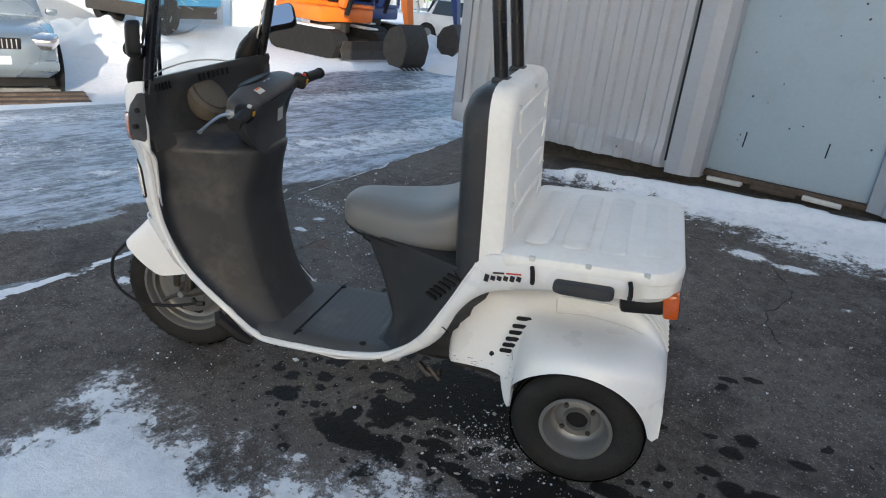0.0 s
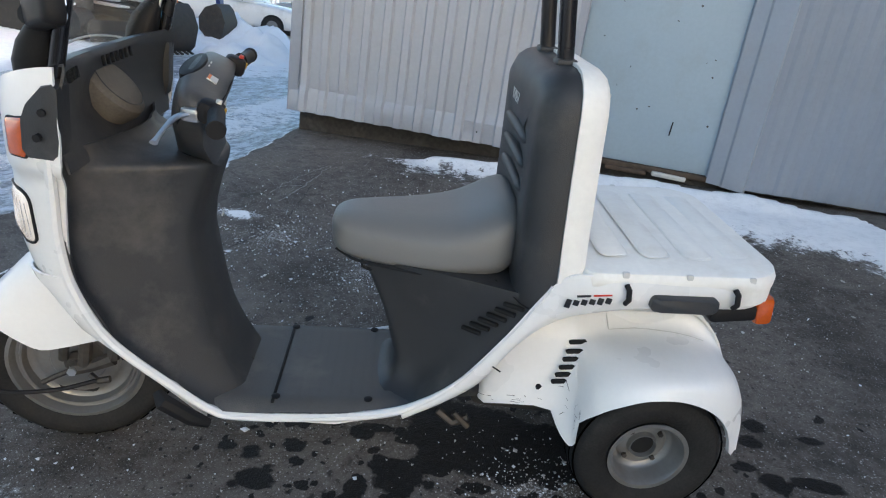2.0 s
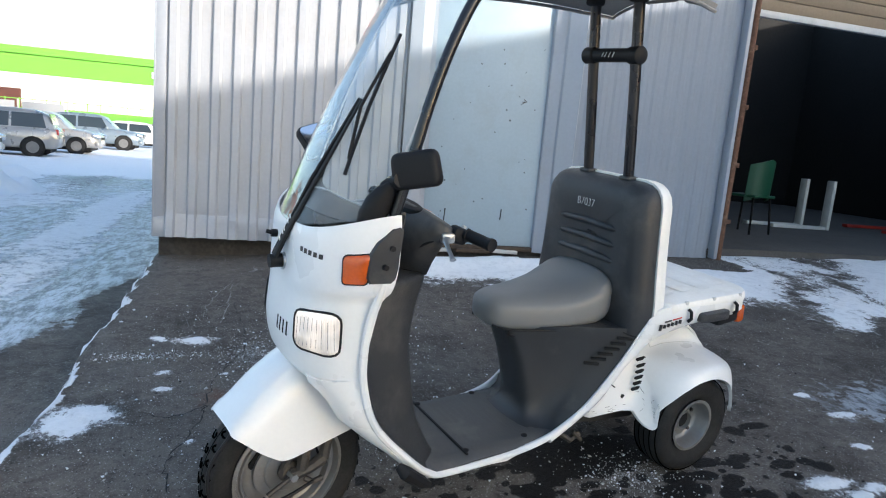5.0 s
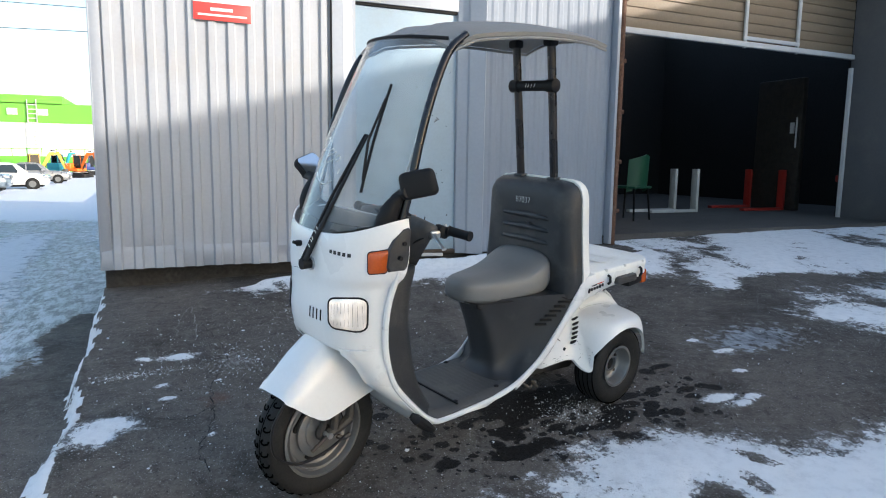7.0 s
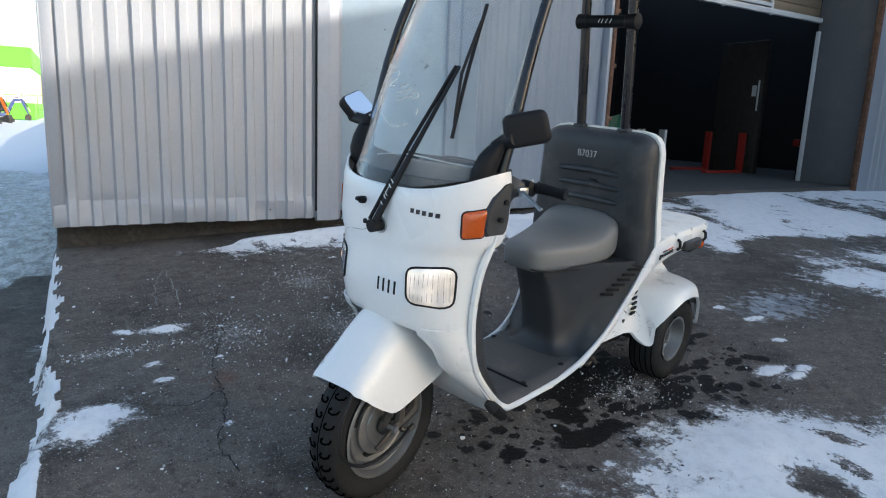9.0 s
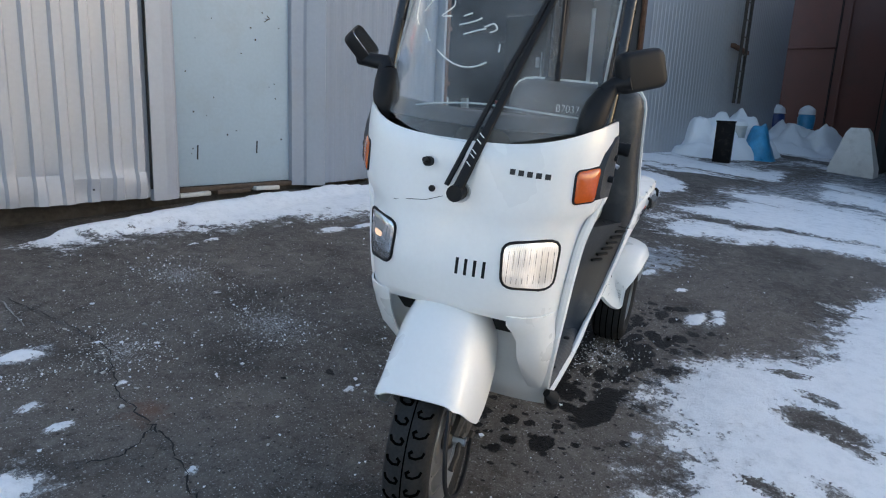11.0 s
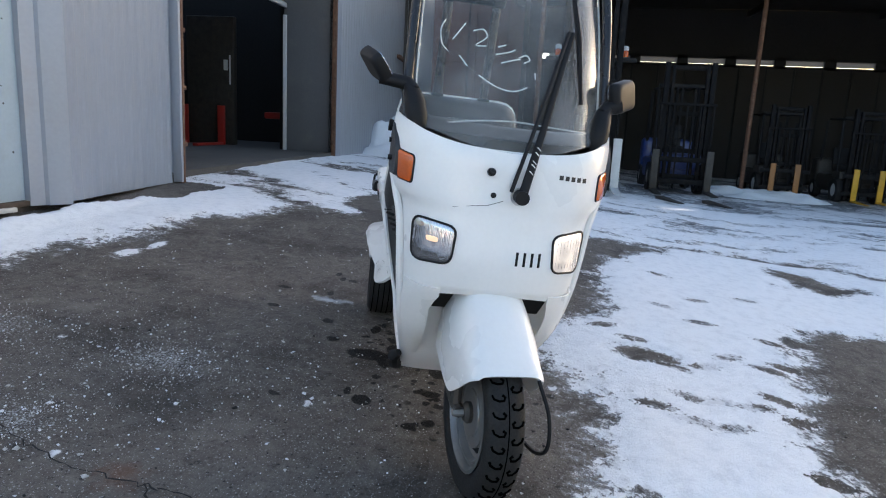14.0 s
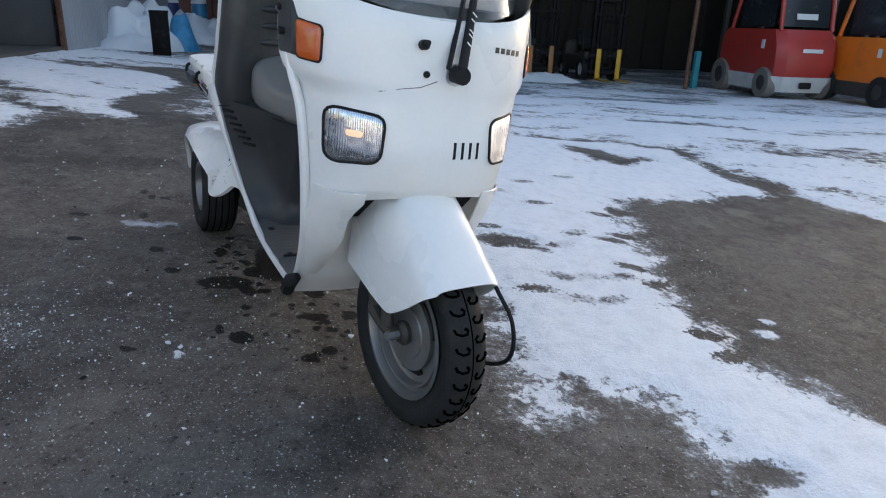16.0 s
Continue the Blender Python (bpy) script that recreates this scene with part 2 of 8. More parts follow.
def fluted(m, glow=0.0):
    """Adds upright flutes and a patchy reflector to a lamp lens."""
    t = m.node_tree
    n, l = t.nodes, t.links
    b = n["Principled BSDF"]
    co, wv, mp = n.new("ShaderNodeTexCoord"), n.new("ShaderNodeTexWave"), n.new("ShaderNodeTexNoise")
    wv.bands_direction = "Y"
    wv.inputs["Scale"].default_value, wv.inputs["Distortion"].default_value = 75, 0.4
    mp.inputs["Scale"].default_value, mp.inputs["Detail"].default_value = 22, 1
    l.new(co.outputs["Object"], wv.inputs["Vector"]), l.new(co.outputs["Object"], mp.inputs["Vector"])
    add = n.new("ShaderNodeMath")
    add.operation = "ADD"
    soft = n.new("ShaderNodeMath")
    soft.operation = "MULTIPLY"
    soft.inputs[1].default_value = 0.12
    l.new(wv.outputs["Fac"], soft.inputs[0])
    l.new(soft.outputs[0], add.inputs[0]), l.new(mp.outputs[0], add.inputs[1])
    bp = n.new("ShaderNodeBump")
    bp.inputs["Strength"].default_value, bp.inputs["Distance"].default_value = 0.9, 0.004
    l.new(add.outputs[0], bp.inputs["Height"])
    l.new(bp.outputs[0], b.inputs["Normal"])
    if glow:
        r = n.new("ShaderNodeMapRange")
        r.inputs[1].default_value, r.inputs[2].default_value, r.inputs[3].default_value, r.inputs[4].default_value = 0.4, 1.0, glow * 0.3, glow
        l.new(add.outputs[0], r.inputs[0])
        l.new(r.outputs[0], b.inputs["Emission Strength"])
    return m


LENS = fluted(material("clear_fluted_lens", (0.5, 0.51, 0.53), 0.1, 0.9, 0.1, 60, 0.2, 30, None, 0, 5, 0.9))
MIRROR = material("mirror_glass", (0.85, 0.87, 0.9), 0.03, 1.0, 0, 60, 0.0, 2)
GLOW = bpy.data.materials.new("lit_headlamp_lens")
GLOW.use_nodes = True
_g = GLOW.node_tree.nodes["Principled BSDF"]
_g.inputs["Base Color"].default_value, _g.inputs["Roughness"].default_value = (0.7, 0.68, 0.62, 1), 0.15
_g.inputs["Metallic"].default_value = 0.6
_g.inputs["Emission Color"].default_value = (1.0, 0.84, 0.68, 1)
fluted(GLOW, 0.32)
BULB = bpy.data.materials.new("warm_lamp_bulb")
BULB.use_nodes = True
_b = BULB.node_tree.nodes["Principled BSDF"]
_b.inputs["Base Color"].default_value, _b.inputs["Roughness"].default_value = (0.6, 0.4, 0.25, 1), 0.3
_b.inputs["Emission Color"].default_value, _b.inputs["Emission Strength"].default_value = (1.0, 0.6, 0.38, 1), 0.28

for dull, level in ((RUBBER, 0.15), (GROOVE, 0.0), (BLACK, 0.2), (MASTBLACK, 0.1), (GREY, 0.4), (BLUESHEET, 0.25), (FLASHING, 0.3), (WALLMETAL, 0.35), (DOORPAINT, 0.35)):
    dull.node_tree.nodes["Principled BSDF"].inputs["Specular IOR Level"].default_value = level


# ---- building tools ----
def part(name, bm, mat, parent=None, label="", smooth=40, matrix=None):
    """Links a bmesh as one mesh object under a thing or a part."""
    me = bpy.data.meshes.new(name)
    bmesh.ops.recalc_face_normals(bm, faces=bm.faces)
    bm.to_mesh(me)
    bm.free()
    me.materials.append(mat)
    if smooth:
        me.shade_smooth()
        me.set_sharp_from_angle(angle=radians(smooth))
    ob = new(name, me)
    if parent:
        ob.parent = parent
    if matrix:
        ob.matrix_basis = matrix
    if label:
        tagged(ob, label)
    return ob


def thing(name, label, category, matrix=None, group="", kind=""):
    ob = new(name)
    ob.empty_display_size = 0.1
    if matrix:
        ob.matrix_basis = matrix
    return tagged(ob, label, category, group, kind)


def shift(bm, m):
    bmesh.ops.transform(bm, matrix=m, verts=bm.verts)
    return bm


def join(*bms):
    """Several bmeshes as one."""
    out = bmesh.new()
    for b in bms:
        me = bpy.data.meshes.new("tmp")
        b.to_mesh(me)
        b.free()
        out.from_mesh(me)
        bpy.data.meshes.remove(me)
    return out


def box(size, at=(0, 0, 0), turn=(0, 0, 0), bevel=0.0, seg=2):
    bm = bmesh.new()
    bmesh.ops.create_cube(bm, size=1, matrix=Matrix.Diagonal((*size, 1)))
    if bevel:
        bmesh.ops.bevel(bm, geom=bm.edges[:], offset=min(bevel, min(size) * 0.49), segments=seg, affect="EDGES", profile=0.5)
    return shift(bm, pose(*at, *turn))


def loft(rings, closed=True, cap=True):
    """Skin over rings of equal length."""
    bm = bmesh.new()
    vs = [[bm.verts.new(p) for p in r] for r in rings]
    n = len(rings[0])
    for a, b in zip(vs, vs[1:]):
        for i in range(n if closed else n - 1):
            j = (i + 1) % n
            bm.faces.new((a[i], a[j], b[j], b[i]))
    if cap and closed:
        bm.faces.new(vs[0][::-1])
        bm.faces.new(vs[-1])
    return bm


def sheet(rows, t):
    """A sheet over a grid of points, t thick (towards its back)."""
    g = np.array([[tuple(p) for p in r] for r in rows], float)
    du, dv = np.gradient(g, axis=1), np.gradient(g, axis=0)
    nrm = np.cross(du, dv)
    nrm /= np.maximum(np.linalg.norm(nrm, axis=2, keepdims=True), 1e-9)
    h = g - nrm * t
    bm = bmesh.new()
    nr, nc = g.shape[:2]
    A = [[bm.verts.new(g[i, j]) for j in range(nc)] for i in range(nr)]
    B = [[bm.verts.new(h[i, j]) for j in range(nc)] for i in range(nr)]
    for i in range(nr - 1):
        for j in range(nc - 1):
            bm.faces.new((A[i][j], A[i][j + 1], A[i + 1][j + 1], A[i + 1][j]))
            bm.faces.new((B[i][j], B[i + 1][j], B[i + 1][j + 1], B[i][j + 1]))
    for i in range(nr - 1):
        bm.faces.new((A[i][0], A[i + 1][0], B[i + 1][0], B[i][0]))
        bm.faces.new((A[i][-1], B[i][-1], B[i + 1][-1], A[i + 1][-1]))
    for j in range(nc - 1):
        bm.faces.new((A[0][j], B[0][j], B[0][j + 1], A[0][j + 1]))
        bm.faces.new((A[-1][j], A[-1][j + 1], B[-1][j + 1], B[-1][j]))
    return bm


def curve(pts, k=6):
    """Catmull-Rom through points."""
    P = [Vector(p) for p in pts]
    P = [2 * P[0] - P[1], *P, 2 * P[-1] - P[-2]]
    out = []
    for a, b, c, d in zip(P, P[1:], P[2:], P[3:]):
        for i in range(k):
            t = i / k
            out.append(0.5 * (2 * b + (c - a) * t + (2 * a - 5 * b + 4 * c - d) * t * t + (3 * b - a - 3 * c + d) * t ** 3))
    return out + [P[-2]]


def lerp(table, x):
    """Row of numbers at x from a table of (x, numbers...)."""
    xs = [r[0] for r in table]
    return [float(np.interp(x, xs, [r[i] for r in table])) for i in range(1, len(table[0]))]


def tube(pts, r, n=8, squash=1.0, cap=True):
    """A round bar along points; r may be a list."""
    P = [Vector(p) for p in pts]
    rr = r if isinstance(r, (list, tuple)) else [r] * len(P)
    d0 = (P[1] - P[0]).normalized()
    up = Vector((0, 0, 1)) if abs(d0.z) < 0.9 else Vector((1, 0, 0))
    side = d0.cross(up).normalized()
    rings = []
    for i, p in enumerate(P):
        d = (P[min(i + 1, len(P) - 1)] - P[max(i - 1, 0)]).normalized()
        side = (side - d * side.dot(d)).normalized()
        v = d.cross(side)
        rings.append([p + rr[i] * (math.cos(a) * side + squash * math.sin(a) * v) for a in np.linspace(0, 2 * math.pi, n, endpoint=False)])
    return loft(rings, True, cap)


def lathe(profile, n=32, close=False, fill=True):
    """Turns (radius, height) points about y."""
    rings = []
    pr = list(profile) + ([profile[0]] if close else [])
    for r, h in pr:
        rings.append([Vector((r * math.cos(a), h, r * math.sin(a))) for a in np.linspace(0, 2 * math.pi, n, endpoint=False)])
    bm = loft(rings, True, False)
    if fill and not close:
        bmesh.ops.holes_fill(bm, edges=bm.edges[:], sides=0)
    return bm


def rounded(w, h, r, k=4):
    """Outline of a rounded rectangle, centred."""
    out = []
    for cx, cy, a0 in ((w / 2 - r, h / 2 - r, 0), (-w / 2 + r, h / 2 - r, 90), (-w / 2 + r, -h / 2 + r, 180), (w / 2 - r, -h / 2 + r, 270)):
        for i in range(k + 1):
            a = radians(a0 + 90 * i / k)
            out.append((cx + r * math.cos(a), cy + r * math.sin(a)))
    return out


def slab(outline, t, soft=0.0):
    """An outline in x, y pulled up by t, its top edge softened."""
    n = len(outline)
    cx, cy = sum(p[0] for p in outline) / n, sum(p[1] for p in outline) / n
    def ring(s, z):
        return [Vector((p[0] + (cx - p[0]) * 0 - s * (p[0] - cx) / max(1e-6, math.hypot(p[0] - cx, p[1] - cy)),
                        p[1] - s * (p[1] - cy) / max(1e-6, math.hypot(p[0] - cx, p[1] - cy)), z)) for p in outline]
    if soft:
        return loft([ring(0, 0), ring(0, t - soft), ring(soft * 0.3, t - soft * 0.3), ring(soft, t)])
    return loft([ring(0, 0), ring(0, t)])


def plate(o, u, v, outline, t, soft=0.0):
    """A slab whose outline lies on the axes u, v from o."""
    u, v = Vector(u).normalized(), Vector(v)
    v = (v - u * v.dot(u)).normalized()
    m = Matrix((u, v, u.cross(v))).transposed().to_4x4()
    m.translation = o
    return shift(slab(outline, t, soft), m)


# ---- ground ----
def smooth(a, b, x):
    t = min(1.0, max(0.0, (x - a) / (b - a)))
    return t * t * (3 - 2 * t)


def apron_z(x, y):
    sx = 0.0401 * x if x < 2.6 else 0.104 + 0.03 * (1 - math.exp(-(x - 2.6) / 1.2))
    if x > 6:
        sx -= 0.06 * smooth(6, 11, x)
    if y > 3.6:
        sy = 0.0809 * 3.6 - (0.15 * smooth(3.6, 4.1, y) if x > 2.7 else 0.0)
    elif y > -2.5:
        sy = 0.0809 * y
    else:
        sy = -0.202 - 0.2 * (1 - math.exp((y + 2.5) / 5))
    return sx + sy


def road_z(y):
    return min(-0.085 - 0.015 * max(0.0, min(y, 40.0)), apron_z(-1.71, y) if y < 0.5 else 9)


def ground_z(x, y):
    """Height of the ground: a sloped apron before the building, an icy road a step below it."""
    w = kerb_x(y) + 1.71 if -1.95 < x < -1.5 else 0
    k = smooth(-1.75 + w, -1.695 + w, x)
    a = apron_z(x, y)
    if k >= 1:
        return a
    dip = 0.6 * smooth(-4.5, -9.0, x) * smooth(7.0, 4.0, y)
    side = smooth(-6, -1.76, x)
    back = smooth(-1.2, -3.0, y)
    r = road_z(max(y, -1.9)) * (1 - back) + ((1 - side) * -0.25 + side * apron_z(-1.76, y)) * back - dip
    return r + (a - r) * k


PATCH = [(-1.1, -1.05), (-0.95, -1.06), (-0.7, -1.0), (-0.66, -0.8), (-0.8, -0.56), (-0.45, -0.62), (0.15, -0.45), (0.3, -0.38), (0.8, -0.4), (1.0, -0.55),
         (1.25, -0.75), (1.7, -0.8), (2.6, -0.9), (3.4, -1.5), (3.6, -3.2), (1.6, -2.9), (1.5, -1.9), (0.95, -1.75), (-0.05, -1.45), (-0.54, -1.48),
         (-0.85, -1.68), (-1.5, -2.1), (-1.9, -1.7)]
DRIFT = [(x, y + 0.058 * (x + 1.7)) for x, y in ((-1.3, 2.95), (-1.2, 2.84), (-0.83, 2.68), (-0.6, 2.52), (-0.28, 2.42), (0.3, 2.28), (0.7, 2.2), (1.19, 2.0), (1.7, 1.98), (2.3, 1.75), (2.9, 1.7), (3.2, 3.1), (2.8, 3.0))]


def inside(poly, x, y):
    """Signed distance to a polygon, positive inside."""
    d, hit = 1e9, False
    for (x0, y0), (x1, y1) in zip(poly, poly[1:] + poly[:1]):
        dx, dy = x1 - x0, y1 - y0
        t = max(0, min(1, ((x - x0) * dx + (y - y0) * dy) / (dx * dx + dy * dy)))
        d = min(d, math.hypot(x - x0 - t * dx, y - y0 - t * dy))
        if (y0 > y) != (y1 > y) and x < (x1 - x0) * (y - y0) / (y1 - y0) + x0:
            hit = not hit
    return d if hit else -d


SPOTS = [(-1.53, 0.59, 0.13, 0.07), (-1.6, 0.5, 0.09, 0.09), (-1.21, 1.34, 0.085, 0.045), (-1.40, 1.36, 0.04, 0.03), (-1.30, 0.95, 0.028, 0.022), (-1.29, 0.78, 0.026, 0.02),
         (-1.03, 0.92, 0.02, 0.014), (-1.26, 0.78, 0.02, 0.016), (-0.48, 0.38, 0.021, 0.013), (-1.1, 0.33, 0.02, 0.014), (-0.65, 1.12, 0.012, 0.01), (-0.35, 1.45, 0.02, 0.015),
         (-1.44, -0.13, 0.055, 0.03), (0.78, 1.97, 0.09, 0.05), (0.06, 2.18, 0.045, 0.02), (-0.07, 2.16, 0.025, 0.012), (1.02, 1.93, 0.06, 0.03), (0.04, -0.47, 0.03, 0.02), (0.38, -0.33, 0.018, 0.01),
         (1.25, -0.22, 0.09, 0.03), (1.31, -0.31, 0.08, 0.03), (1.6, 0.0, 0.04, 0.02), (1.39, -0.28, 0.05, 0.03), (1.83, 0.31, 0.08, 0.03), (1.75, 0.49, 0.04, 0.02), (1.28, 1.59, 0.02, 0.015), (-0.28, -1.68, 0.03, 0.04), (-0.18, -1.77, 0.02, 0.03)]
DUST = [(0.5, -0.08, 0.13, 0.09), (-0.37, 1.76, 0.12, 0.16), (-0.36, 0.99, 0.13, 0.2), (-0.92, 1.15, 0.1, 0.13), (-1.46, 1.14, 0.22, 0.03)]
PRINTS = [(1.27, -1.29), (1.11, -1.61), (0.76, -1.32), (0.69, -1.48), (0.76, -1.59), (0.58, -1.18), (0.51, -1.02), (0.2, -1.16), (0.21, -1.3), (0.33, -1.43), (0.15, -1.46), (0.05, -0.88),
          (-0.04, -1.03), (-0.04, -1.16), (0.19, -1.04), (-0.31, -1.41), (-0.46, -1.41), (1.5, -1.1), (1.75, -1.35), (1.95, -1.7), (2.3, -1.2), (0.95, -0.72), (0.8, -0.86)]
BARE = [(-1.04, -1.12, 0.05, 0.1), (0.62, -0.9, 0.09, 0.15), (1.2, -1.8, 0.08, 0.1), (2.67, -1.98, 0.25, 0.3), (0.36, -1.64, 0.05, 0.06)]
rnd = random.Random(4)
WETS = [(0.15, 0.04, 0.07, 0.05), (0.18, -0.07, 0.05, 0.03), (0.1, -0.12, 0.07, 0.035), (0.02, -0.22, 0.03, 0.02), (0.07, -0.3, 0.13, 0.05), (0.19, -0.27, 0.06, 0.03), (0.64, -0.2, 0.09, 0.05),
        (0.83, -0.23, 0.05, 0.025), (0.52, -0.25, 0.035, 0.02), (1.12, 0.18, 0.035, 0.03), (1.25, 0.2, 0.07, 0.025), (1.01, -0.02, 0.05, 0.025), (1.17, -0.08, 0.05, 0.03), (1.13, -0.34, 0.025, 0.02),
        (0.8, -0.11, 0.06, 0.03), (0.86, -0.03, 0.06, 0.03), (0.27, 0.12, 0.2, 0.1), (-0.24, -0.27, 0.05, 0.035), (0.03, 0.31, 0.05, 0.09), (0.12, 0.5, 0.02, 0.03), (-0.49, 0.01, 0.02, 0.025),
        (-0.22, -0.01, 0.025, 0.035), (-0.45, 0.52, 0.015, 0.02), (0.39, 0.9, 0.02, 0.03), (0.68, 0.97, 0.02, 0.035), (0.12, -0.14, 0.06, 0.04), (0.1, -0.29, 0.04, 0.04), (0.55, 0.1, 0.2, 0.1), (0.35, 0.05, 0.2, 0.12)]
WETS += [(rnd.gauss(0.3, 0.33), rnd.gauss(0.0, 0.17), rnd.uniform(0.02, 0.05), rnd.uniform(0.012, 0.035)) for _ in range(40)]
WETS += [(rnd.uniform(0.7, 1.35), rnd.uniform(-0.2, 0.9), rnd.uniform(0.015, 0.04), rnd.uniform(0.015, 0.03)) for _ in range(20)]


def kerb_x(y):
    """The ragged line of the step between the apron and the road."""
    return -1.71 + 0.055 * noise.noise((y * 1.9, 4.0, 1.0)) + 0.035 * noise.noise((y * 7.0, 2.0, 1.0))


def dry_at(x, y):
    """A bare lane of the road along the kerb."""
    if not -6 < y < 3.6:
        return 0.0
    d = abs(x + 2.05 - 0.1 * y) / max(0.1, 0.62 - 0.06 * abs(y - 0.3)) + 0.45 * noise.noise((x * 2, y * 0.8, 3)) + 0.3 * noise.noise((x * 5, y * 2.5, 8))
    return 1 - smooth(0.3, 0.75, d)


def snow_at(x, y):
    """How firmly snow lies here: above 0 covered, below 0 bare."""
    kx = kerb_x(y)
    far_off = smooth(1.2, 3.0, max(x, -y - 0.6))
    wx, wy = 0.9 * noise.noise((x * 0.55, y * 0.55, 11)) + 0.3 * noise.noise((x * 1.9, y * 1.9, 12)), 0.9 * noise.noise((x * 0.55, y * 0.55, 21)) + 0.3 * noise.noise((x * 1.9, y * 1.9, 22))
    if x > kx - 0.05:
        x, y = x + wx * far_off, y + wy * far_off
    if x < kx - 0.05:
        lane = -0.045 + 0.2 * noise.noise((x * 1.1, y * 0.16, 3.1)) + 0.1 * noise.noise((x * 3.7, y * 0.5, 7.7))
        lane -= 0.4 * dry_at(x, y)
        if x < -7 or y > 14:
            lane += 0.35
        return lane
    s = -0.4
    if y > 1.5:
        s = 0.5 * inside(DRIFT, x, y) + 0.01
        if -1.6 < x < 2.9:
            s -= 0.5 * smooth(2.6, 2.72, y - 0.058 * (x + 1.7) + 0.08 * noise.noise((x * 3, y * 3, 31)))
    elif y < -0.2:
        s = 0.75 * inside(PATCH, x, y)
    if x < kx + 0.03 and -1.4 < y < 2.9:
        s = max(s, 0.1 + 0.16 * noise.noise((1, y * 3, 2)))
    s = min(s, 0.17)
    if y < -0.3:
        s -= 0.12 * math.exp(-((x - 0.1) / 0.45) ** 2 - ((y + 0.68) / 0.2) ** 2)
    far = max(smooth(2.2, 3.9, x) * smooth(1.5, 0.2, y) if y < 1.6 else 0, smooth(2.6, 3.4, x) * smooth(0.9, 1.6, y), smooth(-2.4, -4.0, y) * smooth(0.5, 2.0, x))
    if far > 0:
        st = 0.05 - 0.08 * smooth(7.0, 10.0, x) + 0.16 * noise.noise((x * 1.6, y * 0.45, 1.3)) + 0.1 * noise.noise((x * 4.2, y * 1.1, 5.3))
        s = max(s, far * (st + 0.02) - (1 - far) * 0.25)
    for cx, cy, rx, ry in SPOTS:
        d = math.hypot((x - cx) / rx, (y - cy) / ry)
        if d < 3:
            s = max(s, (1.1 - d) * 0.12)
    for cx, cy, rx, ry in BARE:
        d = math.hypot((x - cx) / rx, (y - cy) / ry)
        if d < 2:
            s = min(s, (d - 1) * 0.18)
    return max(-0.4, s)


def ice_at(x, y):
    """Thin grey ice behind the scooter and on the road."""
    if x < -1.74:
        return 0.75 + 0.5 * noise.noise((x * 0.7, y * 0.12, 9.1)) - 0.75 * dry_at(x, y)
    a = 0.62 - math.hypot((x - 2.1) / 1.0, (y - 0.35) / 0.55) * 0.6
    b = 0.5 * smooth(2.5, 4.5, x) * smooth(2.2, 0.5, y)
    c = 0.75 - 0.5 * math.hypot((x - 0.6) / 0.07, (y - 0.68) / 0.17)
    return max(0.0, a, b, c)


def wet_at(x, y):
    w = 0.0
    for cx, cy, rx, ry in WETS:
        w = max(w, 1.4 - math.hypot((x - cx) / rx, (y - cy) / ry))
    return max(-0.5, w)


def dust_at(x, y):
    d = 0.0
    for cx, cy, rx, ry in DUST:
        d = max(d, 1.2 - math.hypot((x - cx) / rx, (y - cy) / ry))
    return d


def tread_at(x, y):
    """Boot prints pressed through the snow, soles pointing along y."""
    p = 0.0
    for i, (cx, cy) in enumerate(PRINTS):
        dx, dy = x - cx, y - cy
        if abs(dx) < 0.3 and abs(dy) < 0.3:
            a = 0.5 * math.sin(i * 2.3)
            u, v = dx * math.cos(a) - dy * math.sin(a), dx * math.sin(a) + dy * math.cos(a)
            p = max(p, 1.5 - math.hypot(u / 0.046, v / 0.098))
    return p


def steps(*spans):
    out = []
    for a, b, d in spans:
        out += list(np.linspace(a, b, max(2, round((b - a) / d)), endpoint=False))
    return out + [spans[-1][1]]


GX = steps((-400, -60, 40), (-60, -14, 4), (-14, -4, 0.4), (-4, -1.82, 0.07), (-1.82, -1.6, 0.018), (-1.6, 2.6, 0.024), (2.6, 4, 0.05), (4, 9, 0.13), (9, 20, 0.6), (20, 80, 8), (80, 400, 40))
GY = steps((-400, -60, 40), (-60, -16, 4), (-16, -4, 0.4), (-4, -2.3, 0.1), (-2.3, 2.9, 0.024), (2.9, 6, 0.12), (6, 14, 0.4), (14, 60, 3), (60, 400, 40))
verts, snowy, icy, wets, dusty, tread, oily = [], [], [], [], [], [], []
for y in GY:
    for x in GX:
        near = abs(x) < 20 and abs(y) < 20
        s = snow_at(x, y) if near else 0.2
        z = ground_z(x, y) + (0.006 * noise.noise((x * 1.7, y * 1.7, 0)) + (0.012 * smooth(0, 0.12, s) if -1.69 < x < 8 else 0) if near else 0)
        v = y - 0.058 * (x + 1.7)
        if -1.3 < x < 2.9 and 2.3 < v < 2.86:
            z += 0.05 * smooth(2.4, 2.65, v) * smooth(0, 0.1, s) * smooth(2.86, 2.8, v)
        verts.append((x, y, z))
        snowy.append(s)
        icy.append(ice_at(x, y) if near else 0.6)
        wets.append(wet_at(x, y) if -1 < x < 2 and -1 < y < 1.2 else -0.5)
        dusty.append(dust_at(x, y) if -1.7 < x < 2.2 and -1 < y < 2.2 else 0.0)
        oily.append(max(-0.5, 1.12 - math.hypot((x - 0.4) / 0.95, (y + 0.08) / 0.5)) if -1.5 < x < 2.5 and -1 < y < 1.2 else -0.5)
        tread.append(tread_at(x, y) if -0.8 < x < 2.6 and -2 < y < -0.4 else 0.0)
nx, ny = len(GX), len(GY)
